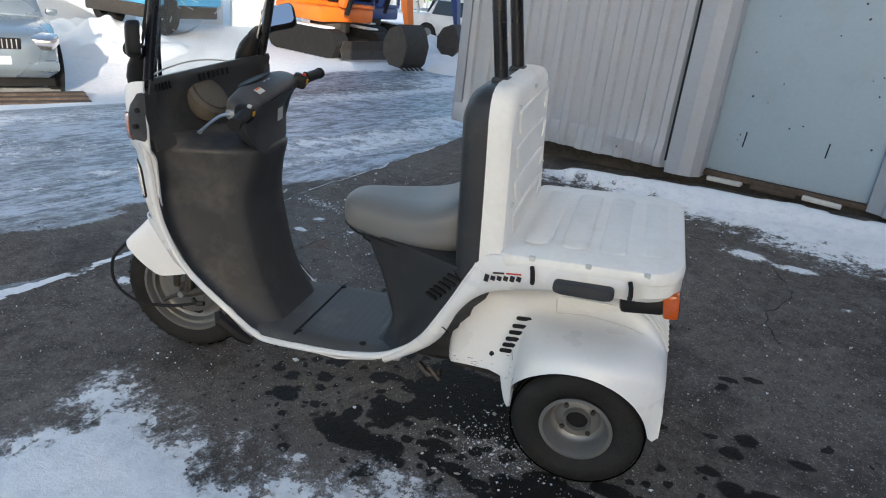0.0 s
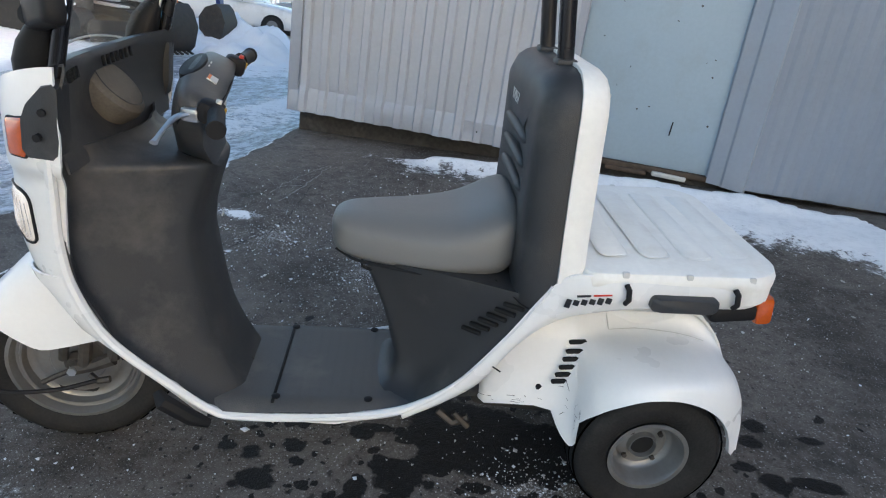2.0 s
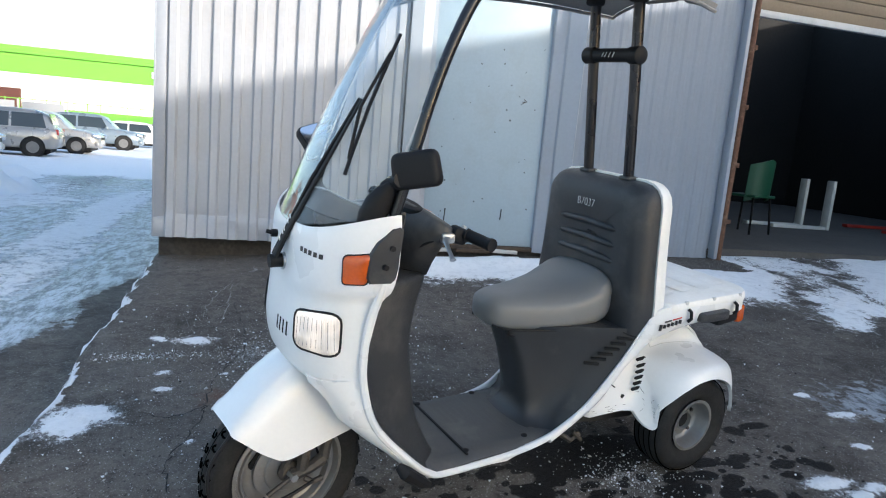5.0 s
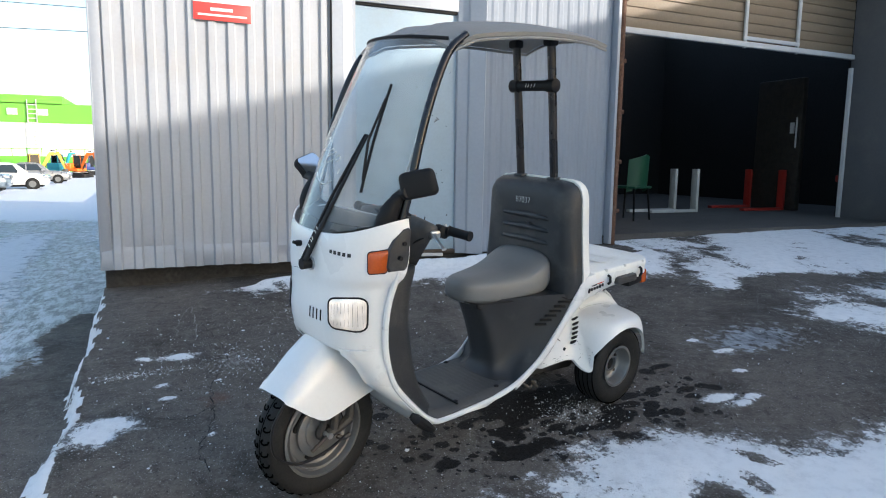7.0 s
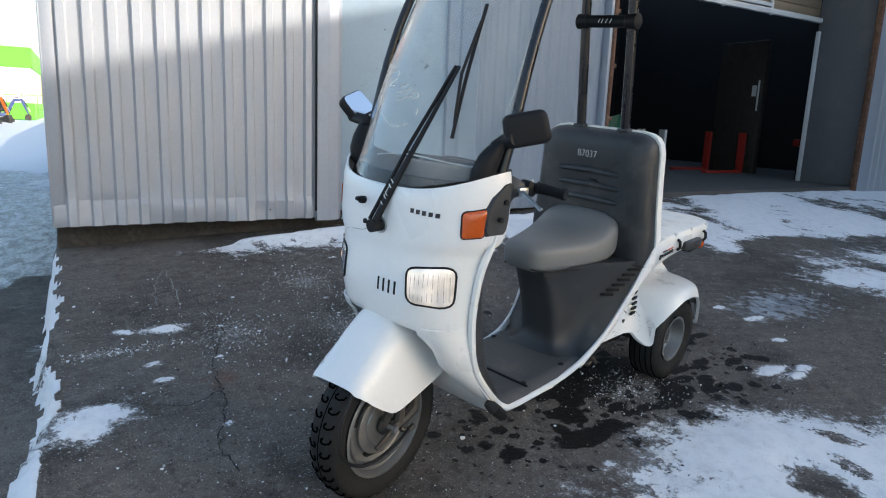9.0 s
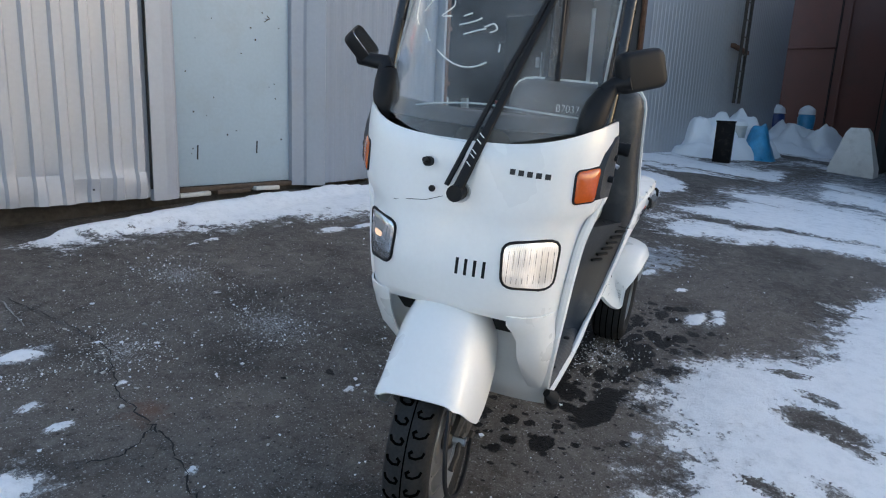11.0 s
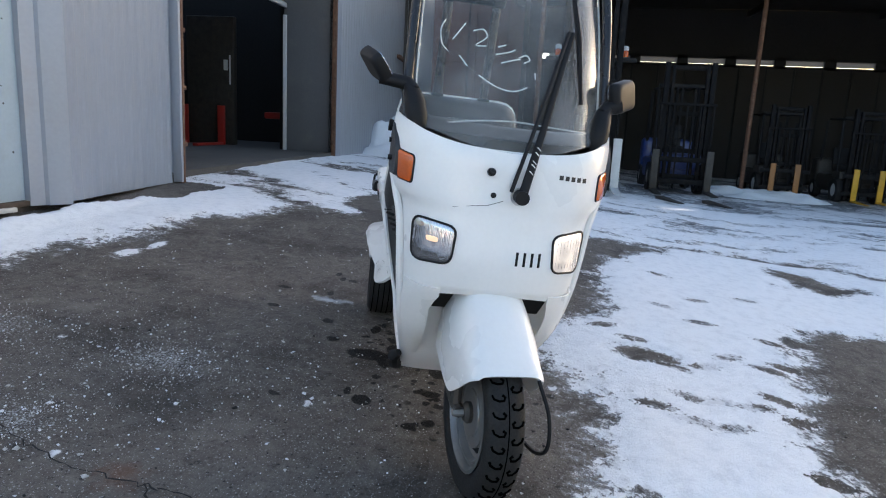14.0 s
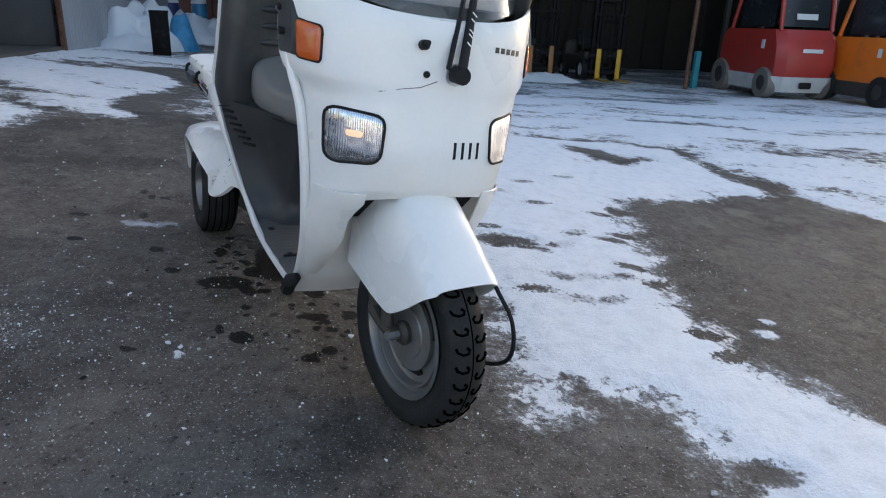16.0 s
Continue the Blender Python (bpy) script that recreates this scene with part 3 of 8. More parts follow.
faces = [(j * nx + i, j * nx + i + 1, (j + 1) * nx + i + 1, (j + 1) * nx + i) for j in range(ny - 1) for i in range(nx - 1)]
gm = bpy.data.meshes.new("ground")
gm.from_pydata(verts, [], faces)
for nm, vals in (("snow", snowy), ("ice", icy), ("wet", wets), ("dust", dusty), ("tread", tread), ("oil", oily)):
    gm.attributes.new(nm, "FLOAT", "POINT").data.foreach_set("value", vals)
gm.shade_smooth()


def ground_material():
    m = bpy.data.materials.new("asphalt_with_snow")
    m.use_nodes = True
    t = m.node_tree
    n, l = t.nodes, t.links
    b = n["Principled BSDF"]
    co = n.new("ShaderNodeTexCoord")

    def nz(scale, detail=6, rough=0.6, stretch=None):
        q = n.new("ShaderNodeTexNoise")
        q.inputs["Scale"].default_value, q.inputs["Detail"].default_value, q.inputs["Roughness"].default_value = scale, detail, rough
        if stretch:
            mp = n.new("ShaderNodeMapping")
            mp.inputs["Scale"].default_value = stretch
            l.new(co.outputs["Object"], mp.inputs[0])
            l.new(mp.outputs[0], q.inputs["Vector"])
        else:
            l.new(co.outputs["Object"], q.inputs["Vector"])
        return q.outputs[0]

    def rng(v, a, b_, c=0.0, d=1.0, kind="SMOOTHSTEP"):
        q = n.new("ShaderNodeMapRange")
        q.interpolation_type = kind
        for i, k in enumerate((a, b_, c, d)):
            q.inputs[1 + i].default_value = k
        l.new(v, q.inputs[0])
        return q.outputs[0]

    def op(kind, a, c):
        q = n.new("ShaderNodeMath")
        q.operation = kind
        for i, k in enumerate((a, c)):
            if isinstance(k, (int, float)):
                q.inputs[i].default_value = k
            else:
                l.new(k, q.inputs[i])
        return q.outputs[0]

    def mix(f, a, c):
        q = n.new("ShaderNodeMix")
        q.data_type = "RGBA"
        l.new(f, q.inputs[0])
        for i, k in ((6, a), (7, c)):
            if isinstance(k, tuple):
                q.inputs[i].default_value = (*k, 1)
            else:
                l.new(k, q.inputs[i])
        return q.outputs[2]

    def attr(name):
        q = n.new("ShaderNodeAttribute")
        q.attribute_name = name
        return q.outputs["Fac"]

    big, mid, fine, grit = nz(0.9), nz(5.5, 8, 0.7), nz(70, 4, 0.7), nz(230, 2, 0.5)
    clod = nz(17, 6, 0.72)
    base = mix(rng(big, 0.3, 0.7), (0.061, 0.051, 0.043), (0.123, 0.104, 0.088))
    base = mix(rng(clod, 0.4, 0.72, 0, 0.75), base, (0.163, 0.143, 0.124))
    base = mix(rng(clod, 0.46, 0.3, 0, 0.7), base, (0.034, 0.031, 0.029))
    base = mix(rng(mid, 0.54, 0.72, 0, 0.65), base, (0.2, 0.176, 0.15))
    base = mix(rng(fine, 0.55, 0.7, 0, 0.6), base, (0.2, 0.185, 0.17))
    base = mix(rng(grit, 0.56, 0.7, 0, 0.5), base, (0.24, 0.225, 0.205))
    base = mix(rng(fine, 0.44, 0.3, 0, 0.7), base, (0.02, 0.018, 0.016))
    patch = nz(1.7, 7, 0.66)
    base = mix(rng(patch, 0.5, 0.36, 0, 0.6), base, (0.03, 0.026, 0.022))
    base = mix(rng(nz(3.1, 8, 0.7), 0.56, 0.7, 0, 0.45), base, (0.23, 0.205, 0.18))

    def pebbles(scale, size, where):
        q = n.new("ShaderNodeTexVoronoi")
        q.inputs["Scale"].default_value = scale
        l.new(co.outputs["Object"], q.inputs["Vector"])
        pick = n.new("ShaderNodeSeparateColor")
        l.new(q.outputs["Color"], pick.inputs[0])
        reach = op("MULTIPLY", rng(pick.outputs[0], 0.35, 1.0, 0, 1, "LINEAR"), size)
        return op("MULTIPLY", rng(op("SUBTRACT", q.outputs["Distance"], reach), 0.02, -0.02), where)

    dust = attr("dust")
    many = rng(op("ADD", nz(2.3, 5, 0.65), op("MULTIPLY", dust, 0.2)), 0.42, 0.64, 0.12, 1.0)
    base = mix(pebbles(46, 0.14, many), base, (0.42, 0.415, 0.4))
    base = mix(pebbles(75, 0.26, many), base, (0.34, 0.33, 0.315))
    base = mix(pebbles(48, 0.24, 0.8), base, (0.02, 0.019, 0.018))
    salt = rng(op("ADD", nz(150, 3, 0.6), op("MULTIPLY", dust, 0.12)), 0.62, 0.7, 0, 0.8)
    base = mix(salt, base, (0.52, 0.52, 0.52))
    rust = n.new("ShaderNodeVectorMath")
    rust.operation = "DISTANCE"
    rust.inputs[1].default_value = (-1.05, 0.7, 0.015)
    l.new(co.outputs["Object"], rust.inputs[0])
    base = mix(rng(op("ADD", rust.outputs["Value"], op("MULTIPLY", op("SUBTRACT", clod, 0.5), 0.25)), 0.1, 0.0, 0, 0.5), base, (0.17, 0.08, 0.045))
    wet = rng(op("ADD", attr("wet"), op("ADD", op("MULTIPLY", op("SUBTRACT", clod, 0.5), 0.9), op("MULTIPLY", op("SUBTRACT", mid, 0.5), 0.5))), 0.22, 0.4)
    oil = attr("oil")
    for scale, reach, least in ((7.5, 0.5, 0.1), (12, 0.52, 0.0), (22, 0.5, -0.05)):
        q = n.new("ShaderNodeTexVoronoi")
        q.inputs["Scale"].default_value = scale
        bent = n.new("ShaderNodeVectorMath")
        bent.operation = "MULTIPLY_ADD"
        bend = n.new("ShaderNodeTexNoise")
        bend.inputs["Scale"].default_value, bend.inputs["Detail"].default_value = 30, 4
        l.new(co.outputs["Object"], bend.inputs["Vector"])
        l.new(bend.outputs["Color"], bent.inputs[0])
        bent.inputs[1].default_value = (0.045, 0.045, 0.0)
        l.new(co.outputs["Object"], bent.inputs[2])
        l.new(bent.outputs[0], q.inputs["Vector"])
        pick = n.new("ShaderNodeSeparateColor")
        l.new(q.outputs["Color"], pick.inputs[0])
        size = op("MULTIPLY", rng(pick.outputs[0], 0.3, 1.0, 0, 1, "LINEAR"), op("MULTIPLY", rng(oil, least - 0.1, least + 0.45), reach))
        wet = op("MAXIMUM", wet, op("MULTIPLY", rng(op("SUBTRACT", q.outputs["Distance"], size), 0.03, -0.05), rng(oil, least - 0.1, least + 0.05)))
    base = mix(op("MULTIPLY", wet, 0.95), base, (0.008, 0.007, 0.0065))
    streak = nz(5.5, 10, 0.84, (2.0, 0.6, 1.0))
    iceat = attr("ice")
    ice = rng(op("ADD", iceat, op("MULTIPLY", op("SUBTRACT", clod, 0.5), 1.1)), 0.4, 0.52)
    # Dark and pale ice, with the blue of the reflected sky in its colour.
    sky_ice = mix(rng(streak, 0.42, 0.58), (0.085, 0.108, 0.135), (0.52, 0.58, 0.66))
    base = mix(op("MULTIPLY", ice, rng(iceat, 0.4, 0.85, 0.5, 0.95)), base, sky_ice)
    edge = op("ADD", op("MULTIPLY", op("SUBTRACT", nz(7, 10, 0.74), 0.5), 0.46), op("ADD", op("MULTIPLY", op("SUBTRACT", nz(42, 5, 0.75), 0.5), 0.25), op("MULTIPLY", op("SUBTRACT", nz(4.5, 9, 0.78, (1.2, 0.85, 1.0)), 0.5), 0.3)))
    sole = nz(55, 4, 0.7)
    press = rng(op("ADD", op("MULTIPLY", attr("tread"), 0.9), op("MULTIPLY", op("SUBTRACT", sole, 0.5), 2.2)), 0.42, 0.75, 0, 0.17)
    field = op("SUBTRACT", op("ADD", attr("snow"), edge), press)
    cover = rng(field, -0.004, 0.016)
    powder = op("MULTIPLY", rng(field, -0.06, 0.0), rng(nz(90, 4, 0.7), 0.53, 0.6))
    film = rng(field, -0.05, 0.0, 0, 0.3)
    white = mix(rng(nz(13, 9, 0.75), 0.42, 0.72), (0.88, 0.885, 0.895), (0.75, 0.76, 0.775))
    white = mix(op("MULTIPLY", rng(field, 0.12, 0.02), rng(clod, 0.5, 0.66, 0, 0.5)), white, (0.42, 0.42, 0.42))
    white = mix(op("MULTIPLY", press, 2.0), white, (0.45, 0.45, 0.45))
    base = mix(op("MAXIMUM", op("MULTIPLY", powder, 0.75), film), base, (0.6, 0.61, 0.63))
    col = mix(cover, base, white)
    l.new(col, b.inputs["Base Color"])
    ro = op("SUBTRACT", 0.86, op("MULTIPLY", wet, 0.3))
    ro = op("SUBTRACT", ro, op("MULTIPLY", op("MULTIPLY", ice, 0.42), op("SUBTRACT", 1.0, cover)))
    l.new(ro, b.inputs["Roughness"])
    l.new(op("SUBTRACT", op("ADD", 0.34, op("MULTIPLY", ice, 0.2)), op("MULTIPLY", wet, 0.2)), b.inputs["Specular IOR Level"])
    h = op("ADD", op("ADD", op("MULTIPLY", fine, 0.7), op("MULTIPLY", clod, 1.0)), op("ADD", op("MULTIPLY", cover, 1.3), op("MULTIPLY", grit, 0.35)))
    bp = n.new("ShaderNodeBump")
    bp.inputs["Strength"].default_value, bp.inputs["Distance"].default_value = 0.9, 0.008
    l.new(h, bp.inputs["Height"])
    l.new(bp.outputs[0], b.inputs["Normal"])
    return m


gm.materials.append(ground_material())
ground = tagged(new("ground", gm), "dark stained asphalt yard with patches of trodden snow and ice", "ground", kind="structure")


def chips(count, seed, size, place):
    """Loose angular bits scattered on the ground."""
    r = random.Random(seed)
    vs, fs = [], []
    while len(vs) < count * 6:
        x, y = place(r)
        if not (-1.66 < x < 3.2 and -2.2 < y < 2.6):
            continue
        d = size * (0.35 + 0.9 * r.random() ** 2 + (2.2 * r.random() if r.random() < 0.03 else 0))
        z = ground_z(x, y) + 0.0045
        k, a0, slim = len(vs), r.uniform(0, 6.3), r.uniform(0.35, 1.0)
        ca, sa = math.cos(a0), math.sin(a0)
        for i in range(4):
            u, v = d * r.uniform(0.6, 1.3) * math.cos(1.57 * i), d * slim * r.uniform(0.6, 1.3) * math.sin(1.57 * i)
            vs.append((x + u * ca - v * sa, y + u * sa + v * ca, z + r.uniform(-0.15, 0.2) * d))
        vs += [(x + 0.2 * d, y, z + d * slim * r.uniform(0.25, 0.55)), (x, y, z - d)]
        fs += [(k + i, k + (i + 1) % 4, k + 4) for i in range(4)] + [(k + (i + 1) % 4, k + i, k + 5) for i in range(4)]
    me = bpy.data.meshes.new("chips")
    me.from_pydata(vs, [], fs)
    return me


def scattered(r):
    if r.random() < 0.45:
        cx, cy, rx, ry = r.choice(DUST)
        return cx + r.gauss(0, rx), cy + r.gauss(0, ry)
    if r.random() < 0.35:
        return r.gauss(-0.6, 0.5), r.gauss(0.9, 0.6)
    return r.uniform(-1.66, 3.0), r.uniform(-2.0, 2.4)


grit_me = chips(5200, 3, 0.0042, scattered)
grit_me.materials.append(material("pale_stone_grit", (0.42, 0.41, 0.39), 0.8, 0, 0.4, 60, 0.4, 8))
tagged(new("loose_grit", grit_me), "pale grit scattered over the dark asphalt", "grit", kind="stuff")
ice_me = chips(1500, 8, 0.0055, scattered)
ice_me.materials.append(SNOW)
tagged(new("ice_crumbs", ice_me), "small white crumbs of ice lying on asphalt", "ice", kind="stuff")
stone_me = chips(420, 12, 0.006, lambda r: (r.gauss(0.4, 1.1), r.gauss(-0.5, 1.0)))
stone_me.materials.append(RUBBER)
tagged(new("dark_gravel", stone_me), "small dark stones lying on snow and asphalt", "gravel", kind="stuff")


def ribbon(points, width, lift, seed):
    """A thin irregular strip on the ground."""
    r = random.Random(seed)
    pts = curve([(x, y, 0) for x, y in points], 9)
    pts = [p + Vector((r.gauss(0, 0.006), r.gauss(0, 0.006), 0)) for p in pts]
    bm = bmesh.new()
    last = None
    for i, p in enumerate(pts):
        d = (pts[min(i + 1, len(pts) - 1)] - pts[max(i - 1, 0)]).normalized()
        nrm = Vector((-d.y, d.x, 0)) * width * r.uniform(0.25, 1.2)
        pair = [bm.verts.new((q.x, q.y, ground_z(q.x, q.y) + lift)) for q in (p + nrm, p - nrm)]
        if last:
            bm.faces.new((last[0], last[1], pair[1], pair[0]))
        last = pair
    return bm


for k, ln in enumerate(([(-1.07, 1.91), (-0.99, 1.5), (-0.96, 1.21), (-1.02, 1.01), (-1.07, 0.83), (-1.08, 0.63), (-1.08, 0.52), (-1.11, 0.37), (-1.16, 0.2), (-1.12, 0.02)], [(-1.08, 0.6), (-1.2, 0.52), (-1.3, 0.55)],
                        [(0.9, 1.9), (1.05, 1.6), (1.0, 1.3), (1.1, 1.1)])):
    part("crack", ribbon(ln, 0.003, 0.0062, k), RUBBER, ground)
for k, ln in enumerate(([(-1.22, 1.66), (-1.2, 1.95), (-1.15, 2.18), (-1.11, 2.23), (-1.1, 1.86), (-1.11, 1.57)], [(-1.2, 1.8), (-1.12, 1.84)])):
    part("chalk_scratch", ribbon(ln, 0.0032, 0.0065, 20 + k), material("faint_chalk_scratch", (0.26, 0.255, 0.245), 0.9, 0, 0.3, 90), ground)


# ---- building along the yard ----
TOP = 4.6
# three planes: the pale sheet stands before the recessed door, the blue sheet runs back from it to the garage post
SHEET_Y, DOOR_Y, RIB = 2.85, 3.0, 0.1425
BLUE = Matrix.Translation((1.434, 2.835, 0)) @ Matrix.Rotation(radians(7.0), 4, "Z")
WALL_Y = 2.86
FRONT = Matrix.Translation((2.99, 3.0, 0)) @ Matrix.Rotation(radians(2.0), 4, "Z") @ Matrix.Translation((-2.86, -WALL_Y, 0))


def corrugated(x0, x1, z0, z1, pitch, depth, y, flank=0.28, crest=0.22, wave=0.0, seed=0):
    """Trapezoid-ribbed sheet; ribs stand out towards -y."""
    pts, x = [], x0
    while x < x1 - 1e-6:
        for fx, d in ((0, 0), (1 - crest - flank, 0), (1 - crest - flank / 2, 1), (1 - flank / 2, 1)):
            if x + fx * pitch <= x1:
                pts.append((x + fx * pitch, y - d * depth))
        x += pitch
    pts.append((x1, y))
    rows = []
    for i in range(20):
        z = z0 + (0.36 * i / 13 if i < 14 else 0.36 + (z1 - z0 - 0.36) * (i - 13) / 6)
        dent = wave * (1 - smooth(0.06, 0.3, z - z0))
        fold = wave * 0.012 * smooth(0.16, 0.13, z - z0) * smooth(-0.62, -0.5, pts[0][0] + 1.2) if seed == 0 else 0.0
        rows.append([(px, py + dent * 0.03 * noise.noise((px * 4 + seed, z * 5, 2)) + dent * 0.012 * noise.noise((px * 13, z * 11, seed)) - fold, z + (wave * 0.01 * noise.noise((px * 3, 1, seed)) if i == 0 else 0)) for px, py in pts])
    return sheet(rows, -0.003)


wall = thing("wall_north", "light grey corrugated metal wall with a battered bottom edge", "wall", kind="structure")
part("sheet", corrugated(-1.70, 0.045, 0.345, TOP, RIB, 0.022, SHEET_Y, 0.2, 0.3, 1.0), WALLMETAL, wall, smooth=20)
part("sheet", corrugated(0.0, 1.545, 0.355, TOP, 0.124, 0.009, 0.0, 0.35, 0.3, 0.4, 5), BLUESHEET, wall, smooth=15, matrix=BLUE)
part("corner_flashing", join(box((0.075, 0.012, TOP - 0.34), (-1.672, SHEET_Y - 0.012, (TOP + 0.34) / 2), bevel=0.003), box((0.012, 0.3, TOP - 0.34), (-1.708, SHEET_Y + 0.13, (TOP + 0.34) / 2), bevel=0.003)), FLASHING, wall)


def folded(prof, z0, z1):
    """A folded flashing through points of the plan."""
    rows = []
    for z in np.linspace(z0, z1, 9):
        rows.append([(x, y + 0.006 * noise.noise((x * 3, z * 1.7, 4)), z) for x, y in prof])
    return sheet(rows, -0.003)


part("flashing", folded(((0.035, 2.85), (0.04, 2.815), (0.13, 2.812), (0.205, 2.835), (0.25, 2.895), (0.256, 3.02)), 0.325, TOP), FLASHING, wall, smooth=15)
part("flashing", folded(((1.215, 3.02), (1.222, 2.972), (1.3, 2.93), (1.31, 2.905), (1.425, 2.822), (1.437, 2.838)), 0.335, TOP), FLASHING, wall, smooth=15)
part("seam_gap", box((0.012, 0.01, TOP - 0.4), (0.03, SHEET_Y - 0.03, (TOP + 0.4) / 2)), SLOT, wall)
part("door_header", box((0.97, 0.06, TOP - 2.5), (0.738, DOOR_Y, (TOP + 2.5) / 2), bevel=0.004), FLASHING, wall)
part("wall_core", box((4.62, 0.1, TOP - 0.45), (0.62, 3.12, (TOP + 0.45) / 2)), UNLITROOM, wall)
# Base set back behind the sheet, dark brown with paler patches.
part("plinth", box((4.66, 0.3, 0.8), (0.63, 3.16, 0.05), bevel=0.02), material("dark_brown_base", (0.05, 0.042, 0.035), 0.9, 0, 0.3, 40, 0.4, 4, (0.11, 0.1, 0.09), 0.5, 7, 0, 0, 0.8), wall, "dark brown concrete base set back below the sheet")
part("sill_board", box((0.97, 0.08, 0.035), (0.735, DOOR_Y + 0.01, 0.352), bevel=0.006), WOOD, wall)
for i, x in enumerate((0.4, 0.7, 0.98)):
    part("sill_board", box((0.22 + 0.05 * (i % 2), 0.07, 0.03), (x, DOOR_Y - 0.02, 0.322 + 0.004 * i), (0, 2 * i - 2, 4 * i - 5), 0.006), PALEGREY if i != 1 else WOOD, wall)
for i in range(11):
    part("screw", shift(lathe([(0.0075, 0), (0.0075, -0.004), (0.004, -0.007)], 8), pose(-1.6 + i * RIB, SHEET_Y - 0.023, 0.42 + 0.012 * (i % 3))), DARKMETAL, wall)
part("side_wall", box((0.1, 9, TOP), (-1.64, SHEET_Y + 4.75, TOP / 2 + 0.1)), FLASHING, wall)

part("door_gap", box((0.97, 0.03, 0.03), (0.738, DOOR_Y + 0.0, 2.492)), SLOT, wall)
door = thing("door_1", "pale blue steel door with scratches, set in the metal wall", "door", kind="structure")
part("leaf", box((0.958, 0.04, 2.105), (0.737, DOOR_Y + 0.022, 1.425), bevel=0.006), DOORPAINT, door)
for z in (0.735, 1.95):
    part("hinge", tube([(0.252, 2.955, z - 0.055), (0.252, 2.955, z + 0.055)], 0.012, 8), FLASHING, door)
for x, z, h in ((0.45, 0.607, 0.1), (0.925, 0.634, 0.09)):
    part("scratch", box((0.008, 0.004, h), (x, DOOR_Y, z), (0, 3, 0)), SLOT, door)
marks = [box((rnd.uniform(0.004, 0.012), 0.003, rnd.uniform(0.004, 0.014)), (rnd.uniform(0.3, 1.17), DOOR_Y + 0.001, rnd.uniform(0.5, 2.1)), (0, rnd.uniform(0, 60), 0)) for _ in range(26)]
marks += [box((0.035, 0.003, 0.006), (1.03 + 0.01 * k, DOOR_Y + 0.001, 1.55 + 0.012 * k), (0, 35 * k, 0)) for k in (-1, 0, 1)]
part("paint_chip", join(*marks), DARKMETAL, door)

sign = thing("wall_sign", "red and white notice board with unreadable lines on the metal wall", "sign")
part("board", box((0.415, 0.012, 0.4), (-0.8, SHEET_Y - 0.031, 2.405), bevel=0.003), WHITECLAD, sign)
part("red_band", box((0.415, 0.006, 0.13), (-0.8, SHEET_Y - 0.037, 2.27), bevel=0.002), material("red_sign_film", (0.6, 0.06, 0.05), 0.5), sign)
part("writing_bar", box((0.16, 0.003, 0.022), (-0.805, SHEET_Y - 0.0415, 2.287)), WHITECLAD, sign)
part("writing_bar", box((0.35, 0.003, 0.014), (-0.8, SHEET_Y - 0.0415, 2.245)), WHITECLAD, sign)

# garage
GATE_Y, RIGHT = 3.85, 7.9
garage = thing("garage_wall", "dark open garage bay with grey reveals", "wall", FRONT, kind="structure")
part("left_reveal", box((0.1, 3.0, TOP - 0.2), (2.77, WALL_Y + 1.6, (TOP + 0.2) / 2)), DARKGREYWALL, garage)
part("right_reveal", box((0.12, GATE_Y - 2.95, TOP), (RIGHT + 0.07, (GATE_Y + 2.95) / 2, TOP / 2 + 0.1), bevel=0.01), DARKGREYWALL, garage, "dark grey painted wall return")
part("lintel_rail", box((RIGHT - 2.85, 0.06, 0.07), ((RIGHT + 2.85) / 2, GATE_Y - 0.03, 2.75), bevel=0.008), FRAMEWHITE, garage)
part("jamb_strip", box((0.035, 0.06, 2.2), (RIGHT - 0.025, GATE_Y - 0.035, 1.5), bevel=0.006), FRAMEWHITE, garage)
# Ceiling and inner walls near black: the room's shade is in their colour.
part("roof_slab", box((9.5, 9, 0.15), (2.95, 7.3, TOP + 0.1)), UNLITROOM, garage)
part("back_wall", box((9.4, 0.1, TOP), (6.0, 10.5, TOP / 2)), UNLITROOM, garage)
part("far_side_wall", box((0.1, 6.8, TOP), (10.6, 7.1, TOP / 2)), UNLITROOM, garage)
part("front_inner_wall", box((3.2, 0.1, TOP), (RIGHT + 1.7, GATE_Y + 0.05, TOP / 2)), UNLITROOM, garage)
part("near_side_wall", box((0.1, 7.4, TOP), (2.7, 7.0, TOP / 2)), UNLITROOM, garage)
gf = box((8.2, 7.6, 0.1), (6.6, 6.75, 0.385))
part("garage_floor", gf, material("dark_oily_concrete", (0.085, 0.078, 0.07), 0.85, 0, 0.2, 40, 0.3, 1.5, (0.04, 0.035, 0.03), 0.6, 3, 0, 0, 0.4), garage)
gate = thing("sectional_gate", "raised brown sectional gate with a white framed panel", "gate", FRONT, kind="structure")
z = 2.79
while z < TOP - 0.02:
    part("gate_panel", box((RIGHT - 2.86, 0.035, 0.118), ((RIGHT + 2.86) / 2, GATE_Y + 0.01, z + 0.06), bevel=0.008), GATEWOOD, gate, smooth=30)
    z += 0.122
for x in (5.7, 6.7):
    part("frame_bar", box((0.05, 0.03, 1.9), (x, GATE_Y - 0.035, 3.65), bevel=0.006), FRAMEWHITE, gate)
part("frame_bar", box((1.06, 0.03, 0.05), (6.2, GATE_Y - 0.036, 2.83), bevel=0.006), FRAMEWHITE, gate)
post = thing("rusty_corner_post", "rusty brown pipe post at the garage opening", "post", FRONT, kind="structure")
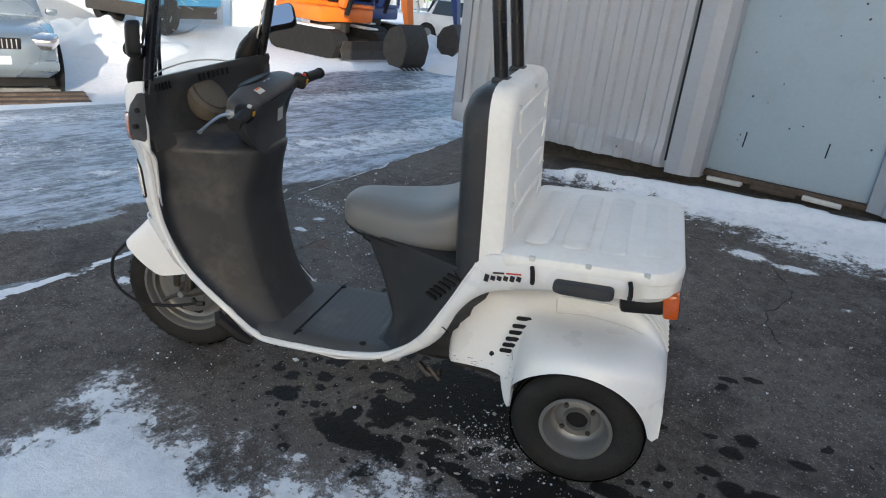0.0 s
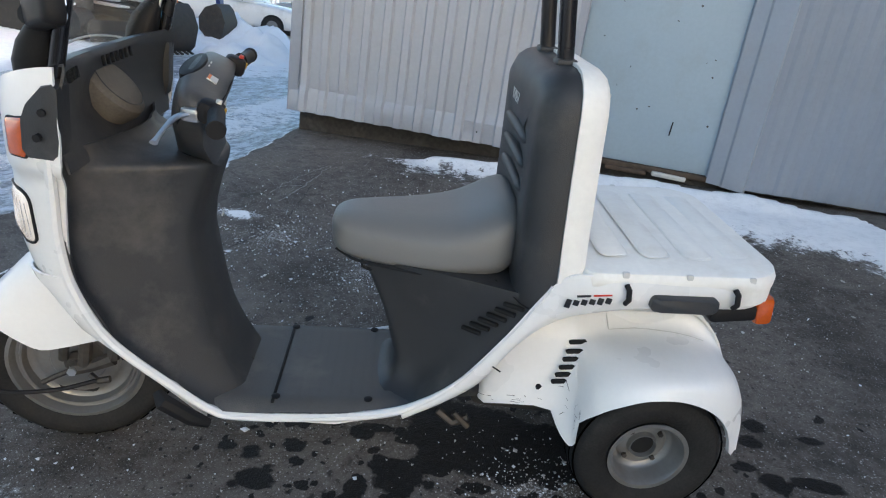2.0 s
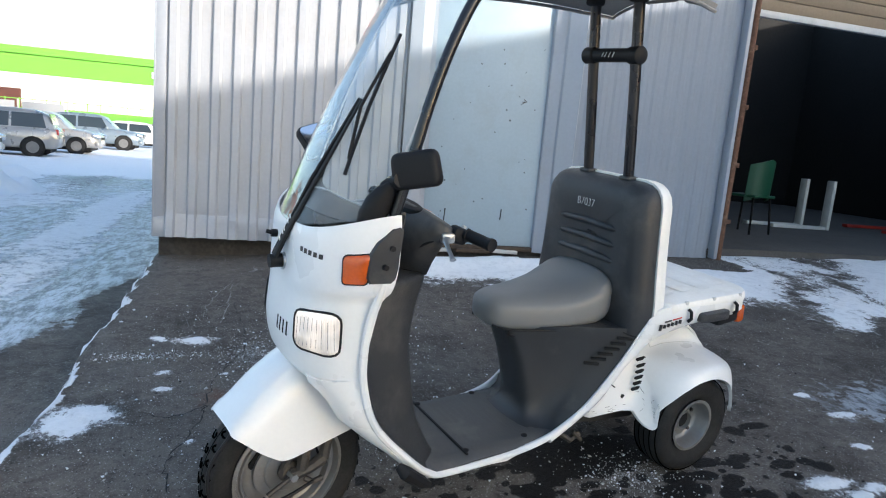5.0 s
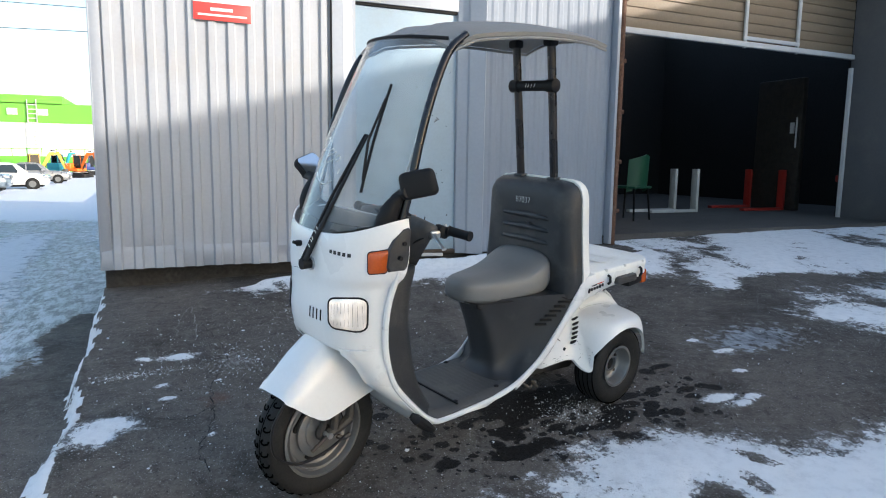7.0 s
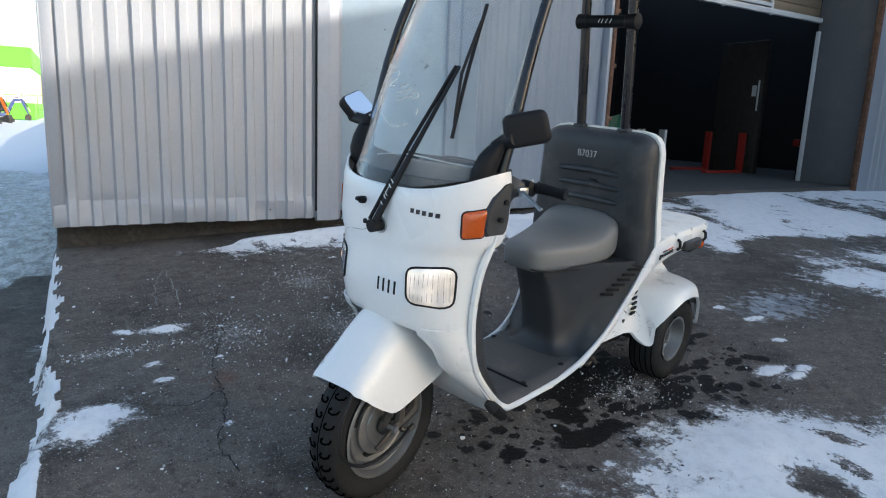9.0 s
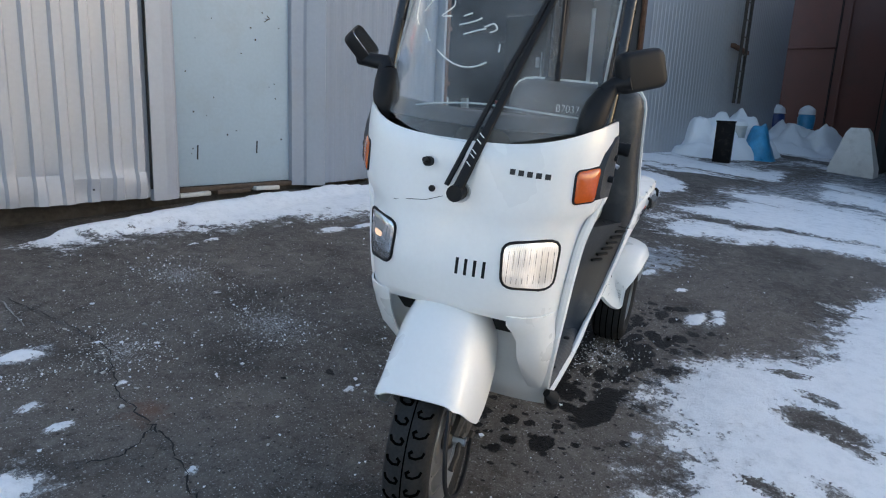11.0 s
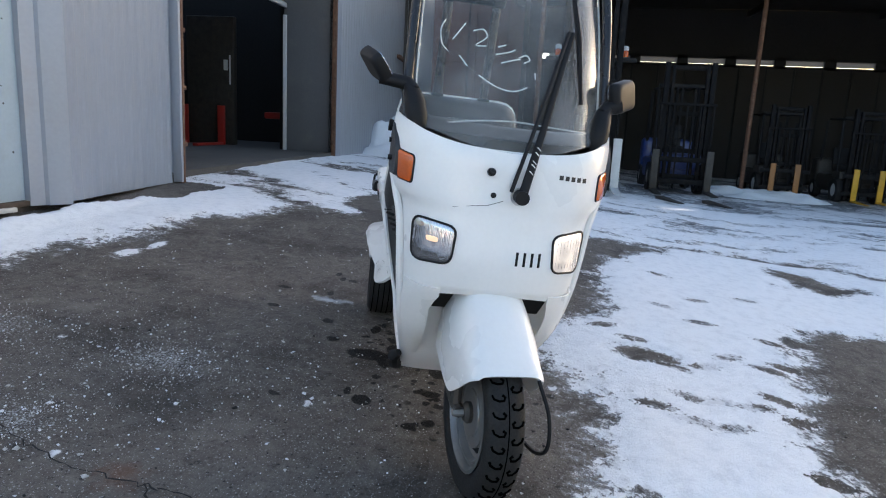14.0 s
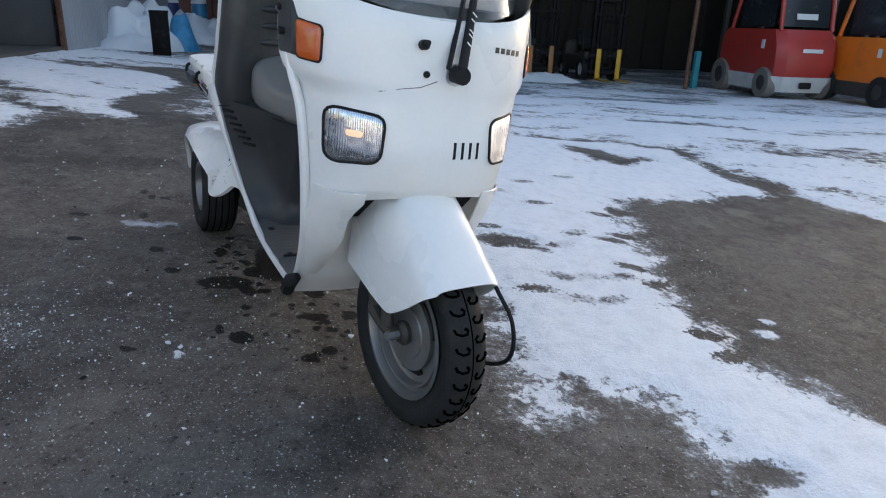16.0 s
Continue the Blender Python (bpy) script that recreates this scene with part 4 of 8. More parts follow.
part("pipe", tube([(2.86, WALL_Y - 0.03, 0.3), (2.875, WALL_Y - 0.03, 1.6), (2.87, WALL_Y - 0.03, TOP)], 0.034, 10), RUST, post)
part("flange", box((0.035, 0.1, TOP - 0.36), (2.81, WALL_Y - 0.02, (TOP + 0.36) / 2), bevel=0.004), FLASHING, post)
for zz in (0.7, 1.2, 1.7, 2.2, 2.8):
    part("weld_lug", box((0.05, 0.03, 0.04), (2.895, WALL_Y - 0.05, zz), bevel=0.006), RUST, post)

annex = thing("wall_annex", "pale grey sheet metal wall beyond the garage", "wall", FRONT, kind="structure")
part("sheet", corrugated(8.08, 17.56, 0.35, TOP + 0.6, 0.16, 0.01, 2.95, 0.3, 0.3, 0.2, 9), WALLMETAL, annex, smooth=15)
part("corner_flashing", box((0.3, 0.05, TOP + 0.2), (7.92, 2.945, (TOP + 0.9) / 2), bevel=0.006), FLASHING, annex)
part("rust_edge", box((0.06, 0.07, TOP), (7.74, 2.93, TOP / 2 + 0.3), bevel=0.01), RUST, annex)
part("core", box((9.7, 0.1, TOP + 0.8), (12.76, 3.02, TOP / 2 + 0.4)), UNLITROOM, annex)
# ---- the scooter, in its own frame: it faces -x, its left side is -y ----
WHEELTURN = Matrix.Translation((-0.74, 0, 0)) @ Matrix.Rotation(radians(6.5), 4, "Z") @ Matrix.Translation((0.74, 0, 0))
scooter = thing("scooter", "white three-wheeled scooter with dark roof, windscreen and flat deck", "scooter", YARD)

FAIR = [(0.572, -0.785, -0.655, 0.238), (0.60, -0.80, -0.652, 0.248), (0.65, -0.812, -0.645, 0.256), (0.70, -0.816, -0.638, 0.262), (0.75, -0.81, -0.63, 0.268),
        (0.795, -0.803, -0.622, 0.274), (0.82, -0.80, -0.614, 0.279), (0.838, -0.80, -0.608, 0.294), (0.852, -0.797, -0.604, 0.308), (0.88, -0.794, -0.598, 0.316), (0.93, -0.79, -0.59, 0.319),
        (0.965, -0.786, -0.588, 0.317), (0.99, -0.776, -0.588, 0.312)]


def fair_x(y, z):
    xc, xe, ye = lerp(FAIR, z)
    u = min(0.999, abs(y) / ye)
    return xe - (xe - xc) * (1 - u ** 3) ** 0.625


def fair_point(y, z, off=0.0):
    p = Vector((fair_x(y, z), y, z))
    if off:
        e = 0.004
        dy = Vector((fair_x(y + e, z) - fair_x(y - e, z), 2 * e, 0))
        dz = Vector((fair_x(y, z + e) - fair_x(y, z - e), 0, 2 * e))
        p += dz.cross(dy).normalized() * off * (1 if dz.cross(dy).x < 0 else -1)
    return p


def decal(outline, off, bulge=0.0, sink=0.004):
    """A lens or film that follows the fairing inside an outline of (y, z)."""
    n = len(outline)
    cy, cz = sum(p[0] for p in outline) / n, sum(p[1] for p in outline) / n
    rings = [[fair_point(y, z, -sink) for y, z in outline]]
    for s, k in ((1.0, 0.0), (0.93, 0.6), (0.75, 0.85), (0.5, 0.95), (0.25, 1.0), (0.03, 1.0)):
        rings.append([fair_point(cy + (y - cy) * s, cz + (z - cz) * s, off + bulge * k) for y, z in outline])
    return loft(rings)


def soft_quad(corners, r=0.25, k=4):
    """Rounds the corners of a quad."""
    out = []
    n = len(corners)
    for i in range(n):
        a, b, c = (Vector(corners[(i + d) % n]) for d in (-1, 0, 1))
        for j in range(k + 1):
            t = j / k
            p0, p2 = b + (a - b) * r, b + (c - b) * r
            out.append(tuple((1 - t) ** 2 * p0 + 2 * t * (1 - t) * b + t * t * p2))
    return out


rows = []
for i in range(31):
    v = i / 30
    z0 = 0.572 + (0.99 - 0.572) * v
    xc, xe, ye = lerp(FAIR, z0)
    row = []
    for th in np.linspace(-89, 89, 45):
        a = radians(abs(th))
        u = math.sin(a) ** (2 / 3)
        x = xe - (xe - xc) * math.cos(a) ** 1.25
        y = math.copysign(ye * u, th)
        z = z0 + 0.062 * u ** 3 * smooth(0.8, 1.0, v) + 0.02 * (1 - u * u) * (1 - smooth(0, 0.12, v)) - 0.03 * u ** 6 * (1 - smooth(0, 0.2, v))
        row.append((x - 0.004 * smooth(0.55, 0.62, v) * smooth(0.7, 0.62, v) * smooth(0.5, 0.9, u), y, z))
    rows.append(row)
fairing = part("front_fairing", sheet(rows, -0.006), WHITE, scooter, "glossy white front fairing")

for s in (-1, 1):
    q = soft_quad([(s * 0.132, 0.778), (s * 0.243, 0.789), (s * 0.238, 0.666), (s * 0.140, 0.677)], 0.24)
    hl = part("headlight", decal(q, 0.001, 0.004), GLOW if s < 0 else LENS, scooter, "lit rectangular headlamp" if s < 0 else "clear rectangular headlamp")
    part("bezel", tube([fair_point(y, z, 0.002) for y, z in q + q[:1]], 0.0035, 6), BLACK, hl)
    ribs = [tube([fair_point(s * (0.148 + 0.0105 * k), 0.768 - 0.002 * abs(k - 4), 0.0055), fair_point(s * (0.148 + 0.0105 * k), 0.687, 0.0055)], 0.0006, 4) for k in range(9)]
    part("lens_ribs", join(*ribs), LENS, hl)
    if s > 0:
        part("bulb", decal(soft_quad([(s * 0.174, 0.742), (s * 0.206, 0.744), (s * 0.205, 0.729), (s * 0.176, 0.728)], 0.3), 0.0045, 0.002), BULB, hl, "warm glowing bulb behind the lens")
    q = soft_quad([(s * 0.257, 0.945), (s * 0.299, 0.955), (s * 0.295, 0.877), (s * 0.259, 0.873)], 0.16)
    ts = part("turn_signal", decal(q, 0.002, 0.006), ORANGE, scooter, "amber turn signal")
    part("bezel", tube([fair_point(y, z, 0.001) for y, z in q + q[:1]], 0.003, 6), BLACK, ts)
for k in range(4):
    y0 = -0.036 - 0.021 * k
    part("grille_slot", decal([(y0 - 0.0035, 0.729), (y0 - 0.0035, 0.691), (y0 + 0.0035, 0.691), (y0 + 0.0035, 0.729)], 0.0012), SLOT, scooter)
for k in range(5):
    y0, zz = -0.127 - 0.0182 * k, 0.936 - 0.0012 * k
    part("badge_bar", decal([(y0 - 0.0115, zz + 0.0062), (y0 - 0.0115, zz - 0.0062), (y0, zz - 0.0062), (y0, zz + 0.0062)], 0.001), MARK, scooter)
part("scratch", tube([fair_point(y, z, 0.0006) for y, z in ((0.15, 0.83), (0.1, 0.84), (0.06, 0.845), (0.02, 0.86))], 0.0007, 4), GREY, scooter)
part("washer_nozzle", join(tube([fair_point(0.061, 0.933, -0.005), fair_point(0.061, 0.933, 0.016)], 0.011, 10), tube([fair_point(0.061, 0.933, 0.012), fair_point(0.061, 0.937, 0.03)], 0.006, 8)), BLACK, scooter)
part("plug", tube([fair_point(0.048, 0.873, -0.003), fair_point(0.048, 0.873, 0.005)], 0.0075, 10), BLACK, scooter)

# wiper


def screen_point(u, v):
    """u across -1..1, v up 0..1."""
    (zs, xs, ys) = lerp([(0.0, 1.035, -0.628, 0.262), (0.25, 1.17, -0.578, 0.262), (0.5, 1.32, -0.517, 0.26), (0.75, 1.48, -0.44, 0.252), (1.0, 1.63, -0.365, 0.24)], v)
    bow = 0.15 - 0.065 * v
    a = abs(u)
    x = xs - bow * (1 - a ** 2.6)
    z = zs - 0.05 * (1 - a * a) * (1 - v) + 0.012 * (1 - a * a) * v
    return Vector((x, ys * u, z))


screen = part("windscreen", sheet([[screen_point(u, v) for u in np.linspace(-1, 1, 29)] for v in np.linspace(0, 1, 25)], 0.004), SCREEN, scooter, "clear scratched tall windscreen")
screen.visible_shadow = False
for s in (-1, 1):
    # Pale grey bead stands for light along the clear edge; no frame there.
    part("bright_screen_edge", tube([screen_point(s, v) + Vector((0.006, s * 0.004, 0)) for v in np.linspace(-0.02, 1, 14)], 0.0032, 8), PALEGREY, scooter)
    pil = curve([(-0.60, s * 0.284, 1.03), (-0.565, s * 0.288, 1.15), (-0.515, s * 0.285, 1.32), (-0.455, s * 0.278, 1.47), (-0.385, s * 0.268, 1.59), (-0.30, s * 0.255, 1.65)], 5)
    part("roof_pillar", tube(pil, 0.0145, 10), TUBEBLACK, scooter, "black tubular roof pillar")
part("screen_top_trim", tube([screen_point(u, 1.0) + Vector((0.0, 0, 0.004)) for u in np.linspace(-1, 1, 15)], 0.007, 8), BLACK, scooter)
pivot = fair_point(-0.022, 0.878, 0.0)
elbow = screen_point(-0.56, 0.515) + Vector((-0.03, 0, 0))
wiper = part("wiper", tube([pivot + Vector((-0.03, 0, 0)), pivot + (elbow - pivot) * 0.2 + Vector((-0.028, 0, 0)), pivot + (elbow - pivot) * 0.45 + Vector((-0.02, 0, 0)), elbow], [0.013, 0.012, 0.009, 0.006], 8, 0.6), BLACK, scooter, "black windscreen wiper")
part("link_arm", tube([pivot + Vector((-0.02, 0.028, 0.012)), pivot + (elbow - pivot) * 0.5 + Vector((-0.022, 0.022, 0)), elbow + Vector((0, 0.012, 0))], 0.006, 6), BLACK, wiper)
part("boss", tube([pivot + Vector((0.006, 0, 0)), pivot + Vector((-0.04, 0, 0))], 0.019, 12), BLACK, wiper)
blade = [screen_point(-0.62 + 0.06 * (k - 4) / 4, 0.485 + 0.27 * (k - 4) / 4) + Vector((-0.014, -0.004, 0)) for k in range(9)]
part("blade", tube([p + Vector((-0.004, 0, 0)) for p in blade], 0.0065, 6, 0.7), BLACK, wiper)
part("blade_bridge", tube([blade[1] + Vector((-0.008, 0, 0)), blade[3] + Vector((-0.02, 0, 0)), blade[4] + Vector((-0.026, 0, 0)), blade[5] + Vector((-0.02, 0, 0)), blade[7] + Vector((-0.008, 0, 0))], 0.0045, 6), BLACK, wiper)
part("chalk_mark", join(*[tube([pivot + (elbow - pivot) * f + Vector((-0.04, -0.006, 0)), pivot + (elbow - pivot) * (f + 0.012) + Vector((-0.04, 0.006, 0.004))], 0.0014, 4) for f in (0.14, 0.18, 0.2, 0.25, 0.28)]), CHALK, wiper, "white chalk strokes")
part("escutcheon", tube([pivot + Vector((0.004, 0, -0.002)), pivot + Vector((-0.006, 0, -0.002))], 0.024, 16), ALLOY, wiper)

# chalk on the screen and the back, drawn as strokes


def strokes(fn, lines, r):
    return join(*[tube([fn(*p) for p in curve([(a, b, 0) for a, b in ln], 3)], r, 4) for ln in lines])


def on_screen(p_u, p_v, _=0):
    return screen_point(p_u, p_v) + Vector((-0.003, 0, 0))


SX = [[(0.78, 0.62), (0.82, 0.57), (0.8, 0.5), (0.74, 0.47)], [(0.58, 0.62), (0.66, 0.56), (0.7, 0.53)], [(0.5, 0.59), (0.4, 0.605), (0.36, 0.57), (0.47, 0.525), (0.36, 0.53)],
      [(0.24, 0.535), (0.16, 0.55)], [(0.26, 0.5), (0.12, 0.52), (0.06, 0.535)], [(0.2, 0.465), (0.08, 0.485), (0.0, 0.495)], [(0.02, 0.5), (-0.06, 0.515), (-0.1, 0.495), (-0.04, 0.48)],
      [(0.62, 0.46), (0.54, 0.42)], [(0.42, 0.39), (0.28, 0.36), (0.14, 0.345), (0.02, 0.35), (-0.08, 0.37)], [(-0.16, 0.44), (-0.165, 0.41)]]
part("chalk_writing", strokes(lambda a, b, c=0: on_screen(a, b), [[(u, 0.26 + (v - 0.345) * 0.87) for u, v in ln] for ln in SX], 0.0017), CHALK, screen, "white chalk handwriting")

# roof
rrows = []
for i in range(17):
    f = i / 16
    x = -0.385 + 0.90 * f
    w = 0.262 + 0.02 * math.sin(math.pi * min(1, f * 1.1)) - 0.035 * smooth(0.85, 1, f)
    zc = 1.644 + 0.07 * math.sin(math.pi * (0.12 + 0.62 * f)) - 0.03 * (1 - smooth(0, 0.15, f))
    rrows.append([(x - 0.03 * (1 - u * u) * (1 - f), w * u, zc - 0.045 * abs(u) ** 2.6 + (0.006 if 0.25 < abs(u) < 0.45 else 0)) for u in np.linspace(-1, 1, 25)])
roof = part("roof", sheet(rrows, 0.014), ROOFGREY, scooter, "dark grey moulded roof panel")
edge = [Vector(r[0]) + Vector((0, 0, -0.008)) for r in rrows] + [Vector(p) + Vector((0, 0, -0.008)) for p in rrows[-1][1:]] + [Vector(r[-1]) + Vector((0, 0, -0.008)) for r in rrows[::-1]]
part("roof_rim", tube(edge, 0.006, 6), ROOFGREY, roof)
for s in (-1, 1):
    part("rear_post", tube([(0.372, s * 0.1, 1.06), (0.35, s * 0.1, 1.3), (0.312, s * 0.1, 1.69)], 0.0185, 12), TUBEBLACK, scooter, "black roof post")
    part("post_socket", box((0.046, 0.05, 0.016), (0.369, s * 0.1, 1.096), bevel=0.006), GREY, scooter)
    part("post_cap", box((0.05, 0.05, 0.035), (0.311, s * 0.1, 1.672), bevel=0.01), BLACK, scooter)
clamp = part("post_clamp", tube([(0.325, -0.132, 1.495), (0.325, -0.126, 1.495), (0.325, -0.085, 1.495), (0.325, -0.08, 1.495), (0.325, 0.08, 1.495), (0.325, 0.085, 1.495), (0.325, 0.126, 1.495), (0.325, 0.132, 1.495)], [0.02, 0.029, 0.029, 0.023, 0.023, 0.029, 0.029, 0.02], 14), BLACK, scooter, "thick black bar clamped across the posts")
part("chalk_mark", join(*[tube([(0.3005, y, 1.503), (0.3005, y + 0.008, 1.488)], 0.0013, 4) for y in (-0.03, -0.012, 0.006, 0.02)]), CHALK, clamp)

# side covers behind the turn signals, mirrors
for s in (-1, 1):
    o = [(-0.672, 0.895), (-0.664, 0.955), (-0.648, 0.985), (-0.612, 1.02), (-0.592, 1.026), (-0.582, 1.018), (-0.592, 0.92), (-0.6, 0.888), (-0.612, 0.878), (-0.662, 0.879)]
    rings = []
    for sc, dy in ((1.0, 0.275), (1.0, 0.308), (0.94, 0.318), (0.6, 0.321)):
        cx, cz = -0.622, 0.945
        rings.append([Vector((cx + (x - cx) * sc, s * (dy - 0.22 * max(0, -0.62 - x) ** 1.0), cz + (z - cz) * sc)) for x, z in o])
    pad = part("side_pad", loft(rings), GREY, scooter, "dark grey plastic side pad")
    for x, z in ((-0.614, 0.972), (-0.630, 0.925)):
        part("bolt", tube([(x, s * 0.31, z), (x, s * 0.326, z)], 0.0075, 8), BLACK, pad)
    stem = part("mirror_stem", loft([[Vector((cx + a * math.cos(t), s * (cy + b * math.sin(t)), z)) for t in np.linspace(0, 2 * math.pi, 14, endpoint=False)]
                 for cx, cy, z, a, b in ((-0.648, 0.252, 0.998, 0.022, 0.02), (-0.648, 0.256, 1.02, 0.036, 0.028), (-0.64, 0.262, 1.055, 0.04, 0.032), (-0.628, 0.268, 1.09, 0.035, 0.03), (-0.615, 0.276, 1.115, 0.026, 0.024), (-0.6, 0.29, 1.135, 0.016, 0.016))]), BLACK, scooter, "black rubber mirror stem")
    if s < 0:
        nrm, wide = Vector((0.72, 0.69, -0.1)).normalized(), Vector((-0.69, 0.72, -0.22))
    else:
        nrm, wide = Vector((0.15, -0.76, 0.63)).normalized(), Vector((-0.92, -0.36, -0.2))
    up_ = nrm.cross(wide).normalized()
    up_ = up_ if up_.z > 0 else -up_
    m = Matrix((nrm, up_.cross(nrm), up_)).transposed().to_4x4()
    m.translation = (-0.568, -0.336, 1.166) if s < 0 else (-0.57, 0.376, 1.172)
    side = up_.cross(nrm)
    inner = 1 if Vector((0, -s, 0)).dot(side) > 0 else -1
    outline = [(y * (1.0 + 0.9 * (z if inner * y < 0 else 0.25 * z) * -1), z) for y, z in rounded(0.122, 0.09, 0.02)]
    head = part("mirror_head", shift(loft([[Vector((d, y * k, z * k)) for y, z in outline] for d, k in ((0.009, 0.97), (0.002, 1.0), (-0.011, 0.98), (-0.019, 0.93), (-0.023, 0.86), (-0.025, 0.7))]), m), BLACK, scooter, "black wing mirror", smooth=35)
    part("glass", shift(loft([[Vector((d, y * 0.92, z * 0.9)) for y, z in outline] for d in (0.0092, 0.0115)]), m), MIRROR, head)
    part("mirror_arm", tube([(-0.618, s * 0.272, 1.11), (-0.6, s * 0.29, 1.13), m @ Vector((-0.02, inner * 0.035, -0.02))], [0.02, 0.02, 0.018], 10), BLACK, head)

# white trim round the leg opening and the lower front panel
TRIM = [(-0.605, 1.0, 0.303), (-0.617, 0.94, 0.308), (-0.627, 0.87, 0.303), (-0.645, 0.78, 0.279), (-0.655, 0.69, 0.268), (-0.648, 0.58, 0.257), (-0.60, 0.443, 0.238), (-0.482, 0.301, 0.21),
        (-0.40, 0.226, 0.199), (-0.33, 0.207, 0.196), (-0.117, 0.213, 0.198), (0.03, 0.234, 0.2), (0.11, 0.272, 0.205), (0.187, 0.342, 0.221), (0.27, 0.462, 0.25), (0.33, 0.565, 0.27), (0.372, 0.65, 0.28)]
for s in (-1, 1):
    pts = curve([(x, s * y, z) for x, z, y in TRIM], 5)
    part("edge_trim", tube(pts, [0.005 + 0.0065 * smooth(0.0, 0.2, k / len(pts)) - 0.0075 * smooth(0.66, 0.85, k / len(pts)) for k in range(len(pts))], 8), WHITE, scooter, "white edge trim round the footwell")
rows = []
for k in range(15):
    f = k / 14
    x, z, ye = lerp([(0, -0.655, 0.60, 0.256), (0.25, -0.642, 0.52, 0.25), (0.45, -0.60, 0.443, 0.237), (0.65, -0.54, 0.365, 0.222), (0.82, -0.478, 0.295, 0.209), (1, -0.40, 0.205, 0.198)], f)
    xc = lerp([(0, -0.60), (0.45, -0.575), (0.65, -0.552), (0.82, -0.525), (1, -0.43)], f)[0]
    rows.append([(xc + (x - 0.012 - xc) * abs(u) ** 3, (ye - 0.014 * smooth(0.45, 0.5, z)) * u, z) for u in np.linspace(-1, 1, 25)])
lower = part("lower_front_panel", sheet(rows, -0.006), WHITE, scooter, "white lower front panel behind the wheel")
LEG = [(0.60, 0.09, 0.12), (0.575, 0.088, 0.115), (0.55, 0.08, 0.1), (0.52, 0.074, 0.088), (0.46, 0.07, 0.076), (0.38, 0.058, 0.054), (0.30, 0.042, 0.03), (0.235, 0.018, 0.01)]
for s in (-1, 1):
    edge_t = sorted([(z, x, y) for x, z, y in TRIM[4:9]])
    rows = []
    for z, w_, d_ in LEG:
        x, y = lerp(edge_t, z)
        rows.append([(x - d_ * math.sin(f * 1.57) ** 0.9, s * (y - 0.002 - 0.014 * smooth(0.5, 0.59, z) - w_ * (1 - math.cos(f * 1.57))), z) for f in np.linspace(0, 1, 9)])
    part("fairing_leg", sheet(rows, 0.005 * s), WHITE, scooter)
for s in (-1, 1):
    part("plug", tube([(-0.5, s * 0.165, 0.33), (-0.512, s * 0.165, 0.328)], 0.007, 8), BLACK, lower)
# Solid black block that stands for the shade up inside the wheel well.
part("wheel_well_shade", loft([[(-0.71, -0.17, 0.568), (-0.71, 0.17, 0.568), (-0.64, 0.17, 0.5), (-0.64, -0.17, 0.5)], [(-0.71, -0.17, 0.6), (-0.71, 0.17, 0.6), (-0.64, 0.17, 0.62), (-0.64, -0.17, 0.62)]]), SLOT, scooter, "black block standing for shade in the recess above the front wheel")
for s in (-1, 1):
    part("bumper_rubber", tube([(-0.515, s * 0.222, 0.292), (-0.5, s * 0.236, 0.275), (-0.44, s * 0.226, 0.222), (-0.405, s * 0.212, 0.196)], [0.012, 0.021, 0.02, 0.012], 8), BLACK, scooter, "black rubber bumper block")

# grey leg shield inside
BULGE = [(0.226, -0.325), (0.25, -0.345), (0.30, -0.368), (0.35, -0.384), (0.40, -0.397), (0.45, -0.407), (0.50, -0.414), (0.56, -0.422), (0.62, -0.428), (0.68, -0.421), (0.74, -0.404), (0.80, -0.382), (0.815, -0.379), (0.824, -0.386), (0.832, -0.42), (0.838, -0.47), (0.86, -0.552), (0.88, -0.56)]
rows = []
tr = sorted([(z, x, y) for x, z, y in TRIM[2:9]])
for z in list(np.linspace(0.226, 0.80, 30)) + [0.815, 0.824, 0.832, 0.838, 0.86, 0.88]:
    x, y = lerp(tr, z)
    xb = lerp(BULGE, z)[0]
    flat = lerp([(0.226, 0.5), (0.4, 0.44), (0.62, 0.4), (0.72, 0.36), (0.82, 0.3)], z)[0]
    row = []
    for u in np.linspace(-1, 1, 53):
        w = 1 - smooth(flat, lerp([(0.226, 1.0), (0.45, 0.94), (0.8, 0.88)], z)[0], abs(u))
        pocket = 0.024 * math.exp(-((abs(u) - 0.76) / 0.15) ** 2 - ((z - 0.66) / 0.09) ** 2)
        round_off = 0.014 * (abs(u) / flat) ** 3 if abs(u) < flat else 0.014
        row.append((x + 0.012 + (xb - x - 0.012) * w - pocket - round_off * smooth(0.25, 0.4, z) * w, (y - 0.004 - 0.012 * smooth(0.66, 0.74, z)) * u, z))
    rows.append(row)
shield = part("leg_shield", sheet(rows, 0.006), GREY, scooter, "dark grey inner leg shield with dusty patches", smooth=75)
part("crease", tube([(-0.404 - 0.012 * (y / 0.1) ** 2, y, 0.412 + 0.25 * (y + 0.1) * 0.3) for y in np.linspace(-0.09, 0.09, 7)], 0.0022, 5), FLOORGREY, shield)
part("plug", box((0.004, 0.03, 0.006), (-0.425, 0.1, 0.625), (0, 0, 8), 0.001), PALEGREY, shield)


def dash_point(u, k):
    """u across -1..1, k down the rows of the dashboard."""
    x, z, w, sag = DASH[k]
    return Vector((x - sag * (1 - abs(u) ** 2.4), w * u, z - 0.012 * (1 - u * u) * smooth(1.0, 1.05, z)))


